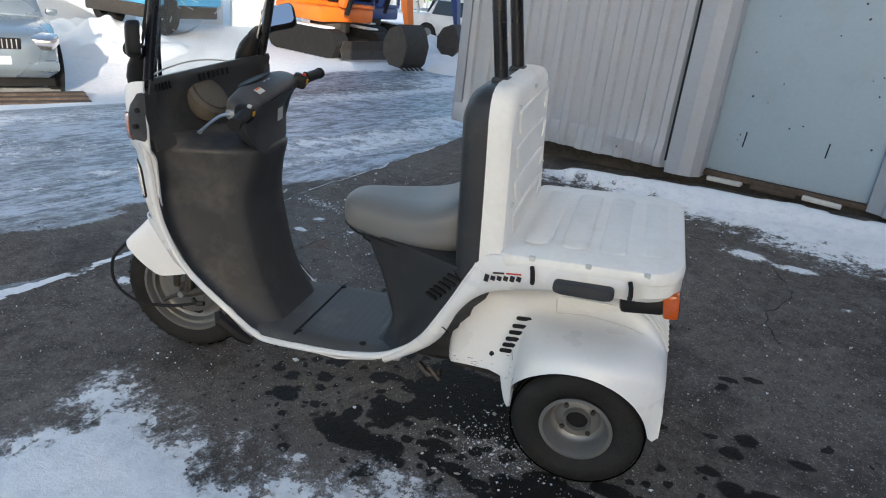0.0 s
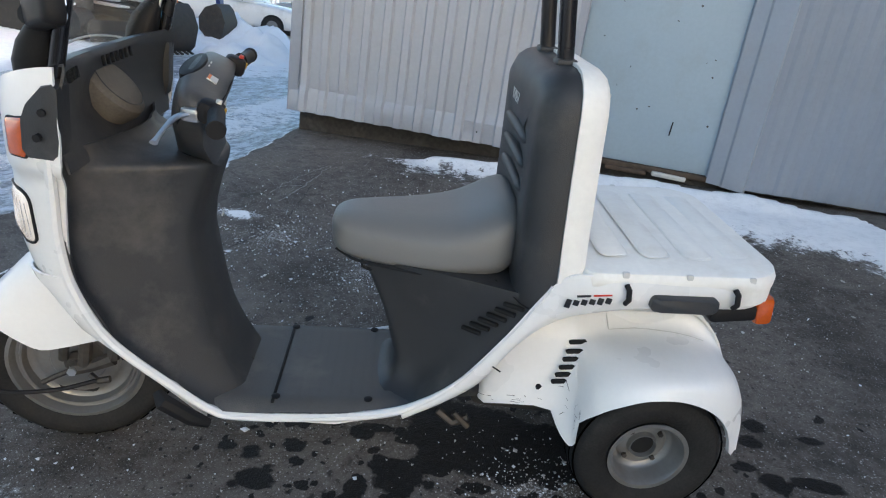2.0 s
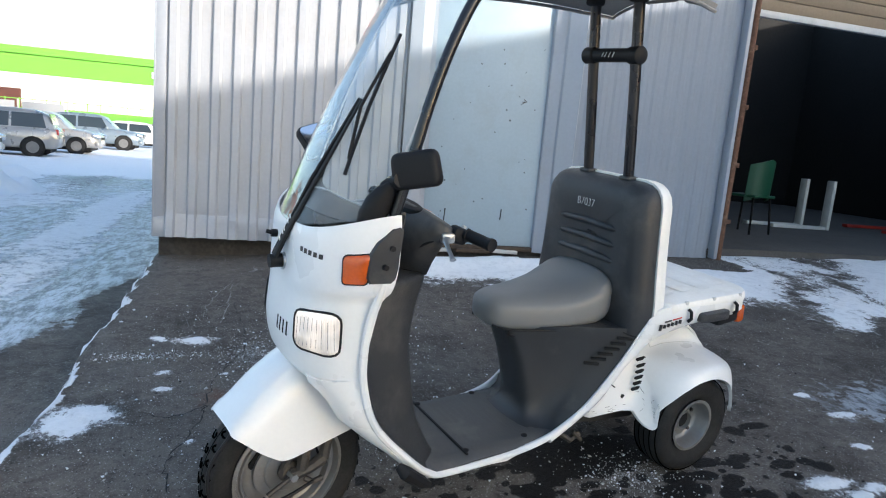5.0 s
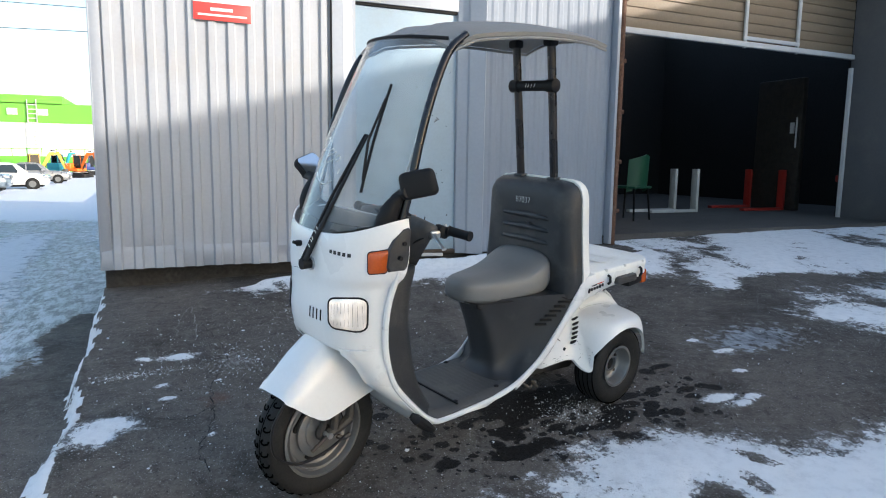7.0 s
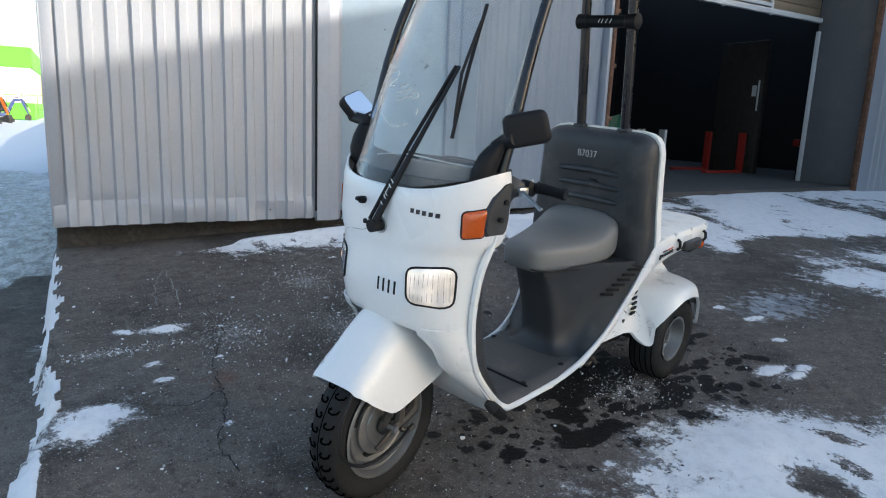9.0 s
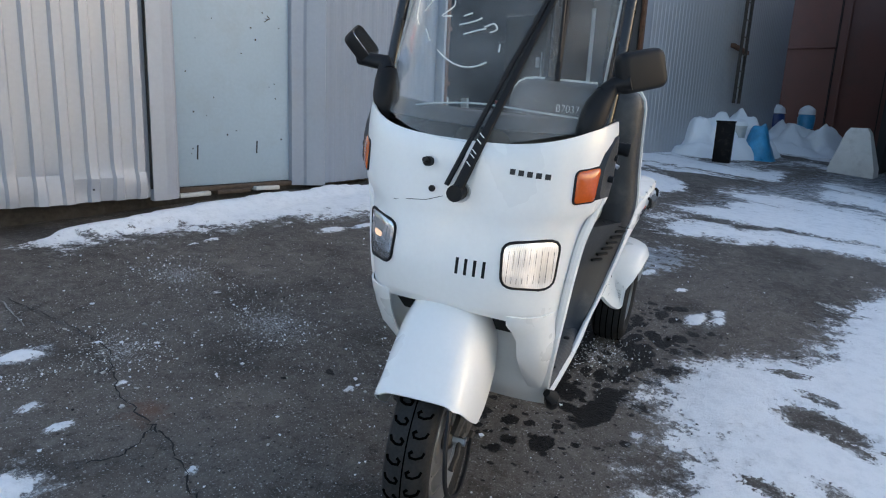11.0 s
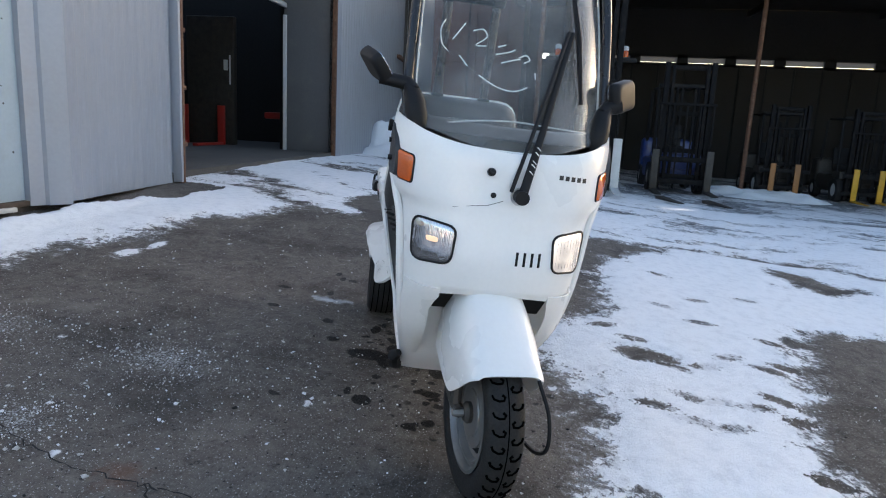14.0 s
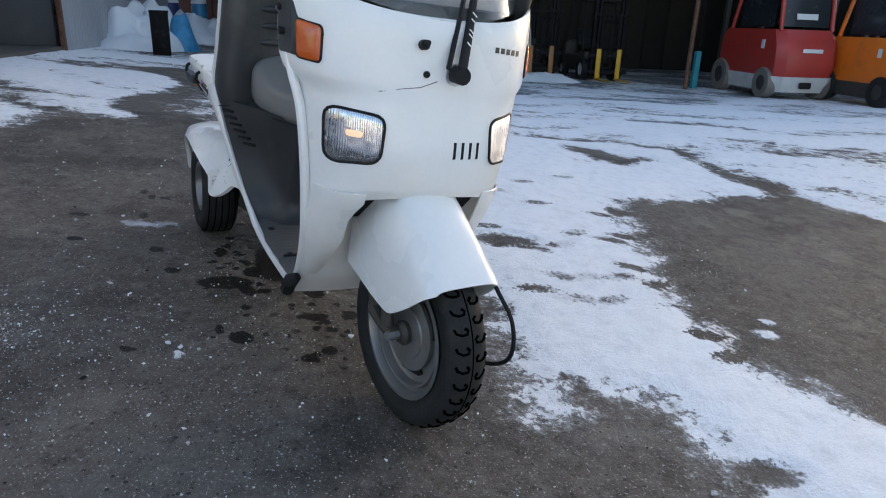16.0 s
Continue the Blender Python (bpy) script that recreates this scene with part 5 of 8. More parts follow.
DASH = [(-0.60, 0.845, 0.284, 0.0), (-0.602, 0.885, 0.292, 0.012), (-0.598, 0.93, 0.3, 0.04), (-0.592, 0.97, 0.303, 0.047), (-0.582, 1.01, 0.304, 0.048), (-0.572, 1.042, 0.303, 0.05), (-0.574, 1.056, 0.3, 0.055), (-0.60, 1.052, 0.292, 0.06), (-0.65, 1.02, 0.27, 0.07)]
dash = part("dashboard", sheet([[dash_point(u, k) for u in np.linspace(-1, 1, 33)] for k in range(len(DASH))], 0.005), GREY, scooter, "dark grey dashboard panel under the windscreen", smooth=70)
cap_m = Matrix.Translation((-0.612, -0.005, 0.962)) @ Matrix.Rotation(radians(-42), 4, "Y") @ Matrix.Rotation(radians(-90), 4, "Z")
cap = part("round_cap", shift(lathe([(0.0, 0.012), (0.055, 0.011), (0.066, 0.008), (0.076, 0.0), (0.078, -0.02), (0.07, -0.05)], 36), cap_m), DUSTCAP, dash, "round dusty grey cap")
part("cap_ring", shift(lathe([(0.06, 0.0118), (0.062, 0.0124), (0.064, 0.0106)], 36, True), cap_m), GREY, cap)
for y0, y1, cnt in ((-0.27, -0.19, 5), (-0.03, 0.11, 7)):
    for y in np.linspace(y0, y1, cnt):
        p = dash_point(y / 0.304, 5) + Vector((0.001, 0, -0.012))
        part("vent_slot", box((0.006, 0.006, 0.022), p, (0, -6, 0), 0.001), SLOT, dash)
part("cable", tube(curve([(-0.64, 0.21, 1.03), (-0.66, 0.12, 1.05), (-0.665, 0.0, 1.062), (-0.66, -0.12, 1.058), (-0.63, -0.23, 1.052)], 5), 0.0025, 6), PALEGREY, dash, "thin pale cable lying across the dashboard")

# handlebar, turned to the left about its raked stem
STEER = Matrix.Translation((-0.40, 0, 0.98)) @ Matrix.Rotation(radians(7.5), 4, Vector((0.5, 0, 0.866))) @ Matrix.Translation((0.40, 0, -0.98))
HOOD = [(0.0, (-0.386, 0.80), (-0.392, 0.90), (-0.366, 0.962), (-0.372, 0.996), (-0.42, 1.026), (-0.446, 1.02), (-0.467, 0.99), (-0.484, 0.93), (-0.484, 0.87), (-0.474, 0.82)),
        (0.06, (-0.388, 0.805), (-0.394, 0.90), (-0.366, 0.962), (-0.372, 0.996), (-0.42, 1.025), (-0.446, 1.019), (-0.466, 0.988), (-0.482, 0.93), (-0.48, 0.875), (-0.466, 0.83)),
        (0.10, (-0.398, 0.825), (-0.40, 0.905), (-0.369, 0.962), (-0.373, 0.994), (-0.42, 1.022), (-0.444, 1.016), (-0.462, 0.985), (-0.474, 0.935), (-0.468, 0.89), (-0.446, 0.85)),
        (0.135, (-0.408, 0.875), (-0.405, 0.93), (-0.372, 0.965), (-0.374, 0.992), (-0.42, 1.018), (-0.44, 1.011), (-0.452, 0.985), (-0.458, 0.95), (-0.455, 0.92), (-0.43, 0.892)),
        (0.17, (-0.40, 0.94), (-0.384, 0.952), (-0.371, 0.97), (-0.375, 0.99), (-0.42, 1.012), (-0.438, 1.006), (-0.447, 0.985), (-0.446, 0.965), (-0.438, 0.95), (-0.42, 0.941)),
        (0.198, (-0.40, 0.955), (-0.386, 0.96), (-0.376, 0.972), (-0.379, 0.986), (-0.415, 1.002), (-0.426, 0.998), (-0.432, 0.984), (-0.43, 0.972), (-0.424, 0.962), (-0.413, 0.956)),
        (0.205, (-0.403, 0.965), (-0.395, 0.967), (-0.39, 0.974), (-0.392, 0.98), (-0.408, 0.988), (-0.413, 0.986), (-0.416, 0.98), (-0.415, 0.974), (-0.412, 0.97), (-0.407, 0.966))]
hrings = []
for y, *ps in [(-r[0], *r[1:]) for r in HOOD[:0:-1]] + HOOD:
    loop = curve([(a, 0, b) for a, b in ps + ps[:1]], 3)[:-1]
    hrings.append([Vector((p.x, y, p.z)) for p in loop])
hb = part("handlebar_cover", shift(loft(hrings), STEER), GREY, scooter, "dark grey handlebar cover with a sloped top", smooth=55)
part("meter_panel", shift(loft([[Vector((-0.437 + 0.026 * k * math.cos(t), 0.1 * k * math.sin(t), z + 0.2 * 0.026 * k * math.cos(t))) for t in np.linspace(0, 2 * math.pi, 24, endpoint=False)] for k, z in ((1, 1.01), (1, 1.0225), (0.94, 1.0245))]), STEER), BLACK, hb)
part("cover_seam", shift(tube([(-0.386, -0.135, 0.975), (-0.3665, -0.105, 0.972), (-0.3625, 0, 0.976), (-0.3665, 0.105, 0.972), (-0.386, 0.135, 0.975)], 0.0018, 5), STEER), SLOT, hb)
for y, w, mat in ((-0.07, 0.036, PALEGREY), (-0.07, 0.03, ORANGEPAINT)):
    part("warning_label", shift(box((0.022 if mat is PALEGREY else 0.006, w, 0.003), (-0.388 if mat is PALEGREY else -0.394, y, 1.0075 if mat is PALEGREY else 1.0125), (0, 31, 0)), STEER), mat, hb)
for y in (0.0, 0.03):
    part("writing_bar", shift(box((0.003, 0.016, 0.002), (-0.405, y, 1.0185), (0, 31, 0)), STEER), PALEGREY, hb)
part("sticker", shift(box((0.002, 0.035, 0.04), (-0.3855, 0.045, 0.905), (0, 8, 0)), STEER), PALEGREY, hb, "pale warning sticker")
for s in (-1, 1):
    g = part("grip", shift(tube([(-0.40, s * 0.17, 0.98), (-0.372, s * 0.205, 0.98), (-0.366, s * 0.222, 0.98), (-0.364, s * 0.226, 0.98), (-0.36, s * 0.232, 0.98), (-0.351, s * 0.306, 0.977), (-0.35, s * 0.309, 0.977), (-0.349, s * 0.318, 0.977)], [0.013, 0.014, 0.014, 0.021, 0.0175, 0.0168, 0.019, 0.0185], 14), STEER), BLACK, scooter, "black rubber grip")
    part("switch_box", shift(box((0.05, 0.046, 0.046), (-0.376, s * 0.2, 0.975), (0, 20, s * 12), 0.012), STEER), BLACK, g)
    part("switch", shift(box((0.012, 0.014, 0.016), (-0.352, s * 0.197, 0.976), (0, 20, 0), 0.003), STEER), YELLOW, g)
    part("switch", shift(box((0.012, 0.012, 0.01), (-0.358, s * 0.2, 0.996), (0, 20, 0), 0.003), STEER), REDMARK if s > 0 else PALEGREY, g)
    part("lever_clamp", shift(box((0.04, 0.04, 0.03), (-0.41, s * 0.195, 0.97), (0, 0, s * 20), 0.008), STEER), ALLOY if s < 0 else BLACK, g)
    part("lever", shift(tube(curve([(-0.41, s * 0.2, 0.972), (-0.436, s * 0.225, 0.971), (-0.452, s * 0.262, 0.96), (-0.465, s * 0.302, 0.944)], 4), [0.009, 0.0095, 0.009, 0.0085, 0.008, 0.0075, 0.007, 0.0065, 0.006, 0.006, 0.006, 0.0065, 0.0095], 8, 0.6), STEER), ALLOY, g, "polished brake lever")
    part("lever_cable", shift(tube(curve([(-0.42, s * 0.19, 0.968), (-0.45, s * 0.15, 0.94), (-0.455, s * 0.1, 0.9), (-0.45, s * 0.06, 0.86)], 4), 0.004, 6), STEER), BLACK, g)
part("stem_boot", loft([[Vector((cx + a * math.cos(t), b * math.sin(t), z)) for t in np.linspace(0, 2 * math.pi, 20, endpoint=False)] for cx, z, a, b in ((-0.44, 0.79, 0.05, 0.09), (-0.435, 0.835, 0.045, 0.082), (-0.43, 0.86, 0.03, 0.06))]), BLACK, scooter)

# floor
rows = []
for x in np.linspace(-0.42, 0.09, 60):
    z = 0.243 + 0.004 * smooth(-0.256, -0.25, x) + (0.0009 * math.sin(x * 2 * math.pi / 0.026) if -0.23 < x < 0.05 else 0)
    rows.append([(x, y, z - 0.02 * smooth(0.185, 0.2, abs(y))) for y in np.linspace(-0.2, 0.2, 17)])
floor_board = part("floor_board", sheet(rows, -0.02), FLOORGREY, scooter, "dusty grey ribbed floor board", smooth=60)
part("floor_seam", box((0.007, 0.375, 0.006), (-0.255, 0, 0.2455), bevel=0.001), SLOT, floor_board)
for x in (-0.25, -0.02):
    for y in (-0.166, 0.166):
        part("screw", shift(lathe([(0.011, 0), (0.011, 0.003), (0.005, 0.006)], 10), pose(x, y, 0.247, 90)), BLACK, floor_board)
part("belly", loft([[(-0.40, -0.19, 0.2), (-0.40, 0.19, 0.2), (-0.40, 0.19, 0.222), (-0.40, -0.19, 0.222)], [(-0.1, -0.19, 0.185), (-0.1, 0.19, 0.185), (-0.1, 0.19, 0.225), (-0.1, -0.19, 0.225)],
              [(0.1, -0.15, 0.2), (0.1, 0.15, 0.2), (0.1, 0.15, 0.225), (0.1, -0.15, 0.225)]]), WHITE, scooter)
part("frame_tube", tube([(-0.42, 0.0, 0.3), (-0.3, 0, 0.17), (0.2, 0, 0.165), (0.35, 0, 0.2)], 0.025, 8), DARKMETAL, scooter)

# seat and its base
rings = []
for x, w, zt, zb in ((-0.13, 0.016, 0.662, 0.645), (-0.124, 0.046, 0.682, 0.62), (-0.106, 0.076, 0.697, 0.602), (-0.065, 0.1, 0.704, 0.592), (0.02, 0.128, 0.707, 0.587), (0.1, 0.152, 0.713, 0.586), (0.16, 0.166, 0.724, 0.587), (0.205, 0.173, 0.741, 0.588), (0.245, 0.177, 0.763, 0.59), (0.278, 0.174, 0.779, 0.597), (0.3, 0.162, 0.78, 0.612), (0.315, 0.14, 0.765, 0.636), (0.322, 0.1, 0.735, 0.665)):
    ring = []
    for t in np.linspace(0, 2 * math.pi, 40, endpoint=False):
        c, s_ = math.cos(t), math.sin(t)
        zc, zh = (zt + zb) / 2, (zt - zb) / 2
        lift = 0.006 * (1 - c * c) * max(0, s_) * smooth(0.2, 0.0, x)
        taper = 1.0 - 0.16 * max(0, s_) ** 2
        ring.append(Vector((x, w * math.copysign(abs(c) ** 0.55, c) * taper, zc + zh * math.copysign(abs(s_) ** 0.55, s_) + lift)))
    rings.append(ring)
seat = part("seat", loft([list(r) for r in zip(*[curve(c, 2) for c in zip(*rings)])]), SEATGREY, scooter, "smooth grey vinyl seat", smooth=60)
for s in (-1, 1):
    part("seat_piping", tube(curve([(x, s * w * 0.99, z) for x, w, z in ((-0.115, 0.06, 0.614), (-0.06, 0.098, 0.602), (0.02, 0.122, 0.598), (0.1, 0.146, 0.597), (0.2, 0.168, 0.598), (0.28, 0.166, 0.607))], 4), 0.0035, 6), BLACK, seat)
part("seat_hook", tube([(-0.05, -0.07, 0.6), (-0.05, -0.07, 0.575), (-0.03, -0.07, 0.565), (-0.015, -0.07, 0.575)], 0.004, 6), BLACK, seat)
rings = []
back = sorted([(z, x, y) for x, z, y in TRIM[11:]])
for z in (0.236, 0.245, 0.26, 0.285, 0.32, 0.36, 0.41, 0.47, 0.53, 0.58, 0.612):
    xt, yt = lerp(back, z)
    xf = lerp([(0.236, -0.035), (0.245, -0.005), (0.26, 0.018), (0.285, 0.032), (0.32, 0.035), (0.45, 0.005), (0.58, -0.05), (0.615, -0.06)], z)[0]
    wf = lerp([(0.236, 0.16), (0.245, 0.13), (0.26, 0.108), (0.285, 0.094), (0.32, 0.088), (0.45, 0.086), (0.58, 0.078), (0.615, 0.07)], z)[0]
    xm = lerp([(0.236, 0.05), (0.26, 0.085), (0.35, 0.1), (0.45, 0.085), (0.615, 0.03)], z)[0]
    wm = lerp([(0.236, 0.178), (0.26, 0.135), (0.32, 0.108), (0.45, 0.11), (0.55, 0.125), (0.615, 0.128)], z)[0]
    xt = max(xt, xm + 0.03)
    q = lerp([(0.236, 0.012), (0.3, 0.022), (0.45, 0.03), (0.55, 0.02), (0.612, 0.01)], z)[0]
    half = [(xf, 0.0), (xf + 0.002, wf * 0.45), (xf + 0.008, wf * 0.8), (xf + 0.022, wf * 0.98), (xf + 0.04, wf + 0.003), (xm, wm - q * 0.3), ((2 * xm + xt) / 3, (2 * wm + yt) / 3 - q), ((xm + 2 * xt) / 3, (wm + 2 * yt) / 3 - q), (xt - 0.006, yt - 0.012), (xt + 0.004, yt - 0.006), (xt + 0.014, yt - 0.014), (min(0.40, xt + 0.045 + 0.3 * max(0, z - 0.5)), yt - 0.06 if xt < 0.36 else yt - 0.03), (0.40, 0.1), (0.40, 0.0)]
    rings.append([Vector((x, -y, z)) for x, y in half] + [Vector((x, y, z)) for x, y in half[-2:0:-1]])


def base_y(x, z):
    """Half width of the side panel below the seat."""
    xt, yt = lerp(back, z)
    xm, wm = lerp([(0.45, 0.085, 0.11), (0.55, 0.052, 0.125), (0.615, 0.03, 0.128)], z)
    f = (x - xm) / (xt - xm)
    return wm + f * (yt - wm) - lerp([(0.45, 0.03), (0.55, 0.02), (0.612, 0.01)], z)[0] * min(1.0, 2.2 * (1 - f))


base = part("seat_base", loft(rings), GREY, scooter, "dark grey seat base and rear side panel", smooth=50)
for s in (-1, 1):
    for k in range(6):
        x, z = 0.218 + 0.0165 * k, 0.478 + 0.02 * k
        part("vent_slot", shift(box((0.052, 0.012, 0.0095), bevel=0.003), Matrix.Translation((x, s * (base_y(x, z) - 0.003), z)) @ Matrix.Rotation(radians(s * 35), 4, "Z")), SLOT, base)
    part("side_panel_seam", tube([(0.262, s * 0.186, 0.612), (0.29, s * 0.225, 0.602), (0.31, s * 0.256, 0.592), (0.327, s * 0.274, 0.59)], 0.002, 5), SLOT, base)

# back rest
BZ = 0.836
BR_HALF = [(0.545, 0.25), (0.57, 0.262), (0.6, 0.271), (0.65, 0.279), (0.7, 0.277), (0.78, 0.268), (0.88, 0.26), (0.96, 0.255), (1.02, 0.252), (1.052, 0.243), (1.074, 0.226), (1.088, 0.2), (1.0935, 0.165)]


def back_ring(x, k, lean=0.0, low=0.545):
    """Outline of the back, drawn in by 1 - k; it widens towards the seat."""
    d = (1 - k) * 0.27
    half = [(max(z, low), y) for z, y in BR_HALF]
    out = []
    for sgn, seq in ((-1, half), (1, half[::-1])):
        for z, y in seq:
            out.append(Vector((x + lean * (z - BZ), sgn * (y - d), z - d * (1 if z > 1.0 else 0) * smooth(1.0, 1.09, z))))
    return out


rest = part("back_rest", loft([back_ring(0.306, 0.3), back_ring(0.299, 0.55), back_ring(0.297, 0.74), back_ring(0.302, 0.86), back_ring(0.315, 0.935), back_ring(0.335, 0.98), back_ring(0.352, 0.997), back_ring(0.379, 1.0)]), GREY, scooter, "tall dark grey padded back rest", smooth=60)
for k in range(3):
    z = 0.93 - 0.055 * k
    part("back_ridge", tube([(0.306, -0.15, z - 0.004), (0.301, -0.12, z), (0.3, 0.0, z + 0.004), (0.301, 0.12, z), (0.306, 0.15, z - 0.004)], [0.004, 0.011, 0.013, 0.011, 0.004], 12, 1.0), GREY, rest, smooth=80)
for s in (-1, 1):
    part("bolt", shift(lathe([(0.013, 0.004), (0.013, -0.006), (0.006, -0.008)], 12), Matrix.Translation((0.3225, s * 0.252, 0.668)) @ Matrix.Rotation(radians(-38 if s < 0 else 218), 4, "Z")), ALLOY, rest)
    part("shadow_gap", tube([(0.33, s * 0.225, 0.68), (0.312, s * 0.2, 0.72)], 0.001, 4), SLOT, rest)
tcur = bpy.data.curves.new("chalk", "FONT")
tcur.body, tcur.size = "B7037", 0.05
tob = new("chalk_number", tcur)
tcur.extrude = 0.0006
tcur.offset = -0.0012
dg = bpy.context.evaluated_depsgraph_get()
tm = bpy.data.meshes.new_from_object(tob.evaluated_get(dg))
bpy.data.objects.remove(tob)
tm.materials.append(CHALK)
num = new("chalk_number", tm)
num.parent = rest
num.matrix_basis = Matrix(((0, 0, -1, 0.2915), (-0.7, 0, 0, 0.055), (0, 0.8, 0, 0.985), (0, 0, 0, 1)))
shell = part("back_shell", loft([back_ring(0.379, 1.025, low=0.66), back_ring(0.40, 1.025, low=0.66), back_ring(0.425, 1.01, low=0.66), back_ring(0.437, 0.975, low=0.66), back_ring(0.441, 0.9, low=0.66)]), DECKWHITE, scooter, "white plastic shell behind the back rest")
for k in range(4):
    z = 1.03 - 0.09 * k
    part("shell_rib", tube(curve([(0.4405, -0.17, z - 0.05), (0.4425, -0.185, z - 0.02), (0.443, -0.165, z + 0.006), (0.443, 0.165, z + 0.006), (0.4425, 0.185, z - 0.02), (0.4405, 0.17, z - 0.05)], 3), 0.0045, 6), DECKWHITE, shell)
for y, z in ((-0.2, 1.05), (0.2, 1.05), (-0.215, 0.8), (0.215, 0.8), (0, 1.07)):
    part("shell_clip", box((0.006, 0.018, 0.01), (0.4435, y, z), bevel=0.002), PALEGREY, shell)

# deck
outline = []
for cx, cy, r, a0 in ((0.792, 0.205, 0.095, 0), (0.46, 0.275, 0.025, 90), (0.46, -0.275, 0.025, 180), (0.792, -0.205, 0.095, 270)):
    for i in range(7):
        a = radians(a0 + 15 * i)
        outline.append((cx + r * math.cos(a), cy + r * math.sin(a)))


def deck_ring(k, z):
    cx, cy = 0.66, 0
    return [Vector((cx + (x - cx) * k, y * k, z + 0.015 * (x - 0.45))) for x, y in outline]


deck = part("deck", loft([deck_ring(0.95, 0.612), deck_ring(1.0, 0.63), deck_ring(1.0, 0.664), deck_ring(1.008, 0.667), deck_ring(1.008, 0.685), deck_ring(0.99, 0.696), deck_ring(0.95, 0.70), deck_ring(0.5, 0.701)]), DECKWHITE, scooter, "chalky white flat cargo deck")
for k in range(4):
    x = 0.505 + 0.098 * k
    part("deck_rib", shift(slab(rounded(0.062, 0.44 - 0.03 * (k == 3), 0.02), 0.0045, 0.003), pose(x + 0.01, 0, 0.7035, 0, -1, 0)), DECKWHITE, deck)
    part("deck_groove", shift(loft([[Vector((x + 0.01 + p[0] * q, p[1] * q2, 0.7055 + 0.001 * j)) for p in rounded(0.07, 0.45 - 0.03 * (k == 3), 0.024)] for j, (q, q2) in enumerate(((1, 1), (0.97, 0.995)))]), pose(0, 0, 0)), DECKWHITE, deck)
for x in (0.52, 0.66, 0.8):
    for s in (-1, 1):
        part("deck_rivet", box((0.016, 0.01, 0.016), (x, s * 0.296, 0.694), bevel=0.003), PALEGREY, deck)
for s in (-1, 1):
    for x in (0.527, 0.767):
        part("rope_hook", tube([(x - 0.004, s * 0.306, 0.676), (x, s * 0.316, 0.668), (x + 0.002, s * 0.318, 0.645), (x, s * 0.308, 0.632)], 0.006, 8), BLACK, deck, "black rubber rope hook")
    part("side_reflector", loft([[Vector((0.655 + a * k, s * dy, 0.638 + b * k)) for a, b in rounded(0.15, 0.035, 0.013)] for k, dy in ((1, 0.29), (1, 0.318), (0.85, 0.326))]), GREY, deck, "dark oval side grip")

# white side covers below the seat and deck
UP = [(0.06, 0.247, 0.2), (0.13, 0.29, 0.208), (0.20, 0.365, 0.226), (0.29, 0.51, 0.258), (0.375, 0.655, 0.281), (0.44, 0.69, 0.297), (0.62, 0.69, 0.299), (0.80, 0.69, 0.292), (0.872, 0.69, 0.235)]
LOW = [(0.07, 0.212, 0.196), (0.17, 0.275, 0.204), (0.255, 0.355, 0.224), (0.318, 0.475, 0.252), (0.40, 0.56, 0.278), (0.52, 0.597, 0.29), (0.66, 0.613, 0.292), (0.80, 0.63, 0.278), (0.865, 0.645, 0.225)]
for s in (-1, 1):
    a, b = curve([(x, s * y, z) for x, z, y in UP], 5), curve([(x, s * y, z) for x, z, y in LOW], 5)
    rows = []
    for f in (0, 0.08, 0.3, 0.6, 0.85, 0.95, 1.0):
        bul = 0.01 * math.sin(math.pi * min(1, f)) - 0.012 * smooth(0.9, 1.0, f)
        rows.append([p + (q - p) * f + Vector((0, s * bul, 0)) for p, q in zip(a, b)])
    cov = part("side_cover", sheet(rows, 0.014 * s), WHITE, scooter, "white side cover with black and red lettering bars")
    part("cover_joint", tube([(0.255, s * 0.242, 0.445), (0.262, s * 0.245, 0.42), (0.29, s * 0.244, 0.40)], 0.002, 5), SLOT, cov)
    for k, h in enumerate((0.021, 0.013, 0.013, 0.013, 0.016, 0.014)):
        x = 0.405 + 0.0172 * k
        part("badge_bar", box((0.0125, 0.003, h), (x, s * (0.2995 + 0.001 * k), 0.6215 + 0.0026 * k), (0, 12, s * 2), 0.001), MARK, cov)
    part("badge_bar", box((0.03, 0.003, 0.004), (0.437, s * 0.301, 0.6415), (0, -6, s * 2)), MARK, cov)
    part("badge_bar", box((0.04, 0.003, 0.004), (0.477, s * 0.3025, 0.6465), (0, -6, s * 2)), REDMARK, cov)

# rear lamp
for s in (-1, 1):
    lamp = part("rear_lamp", box((0.11, 0.06, 0.042), (0.80, s * 0.24, 0.594), (0, -6, 0), 0.012), BLACK, scooter, "black rear lamp body")
    part("lens", box((0.042, 0.07, 0.07), (0.868, s * 0.238, 0.606), (0, -6, 0), 0.012), ORANGE, lamp, "amber rear lens")

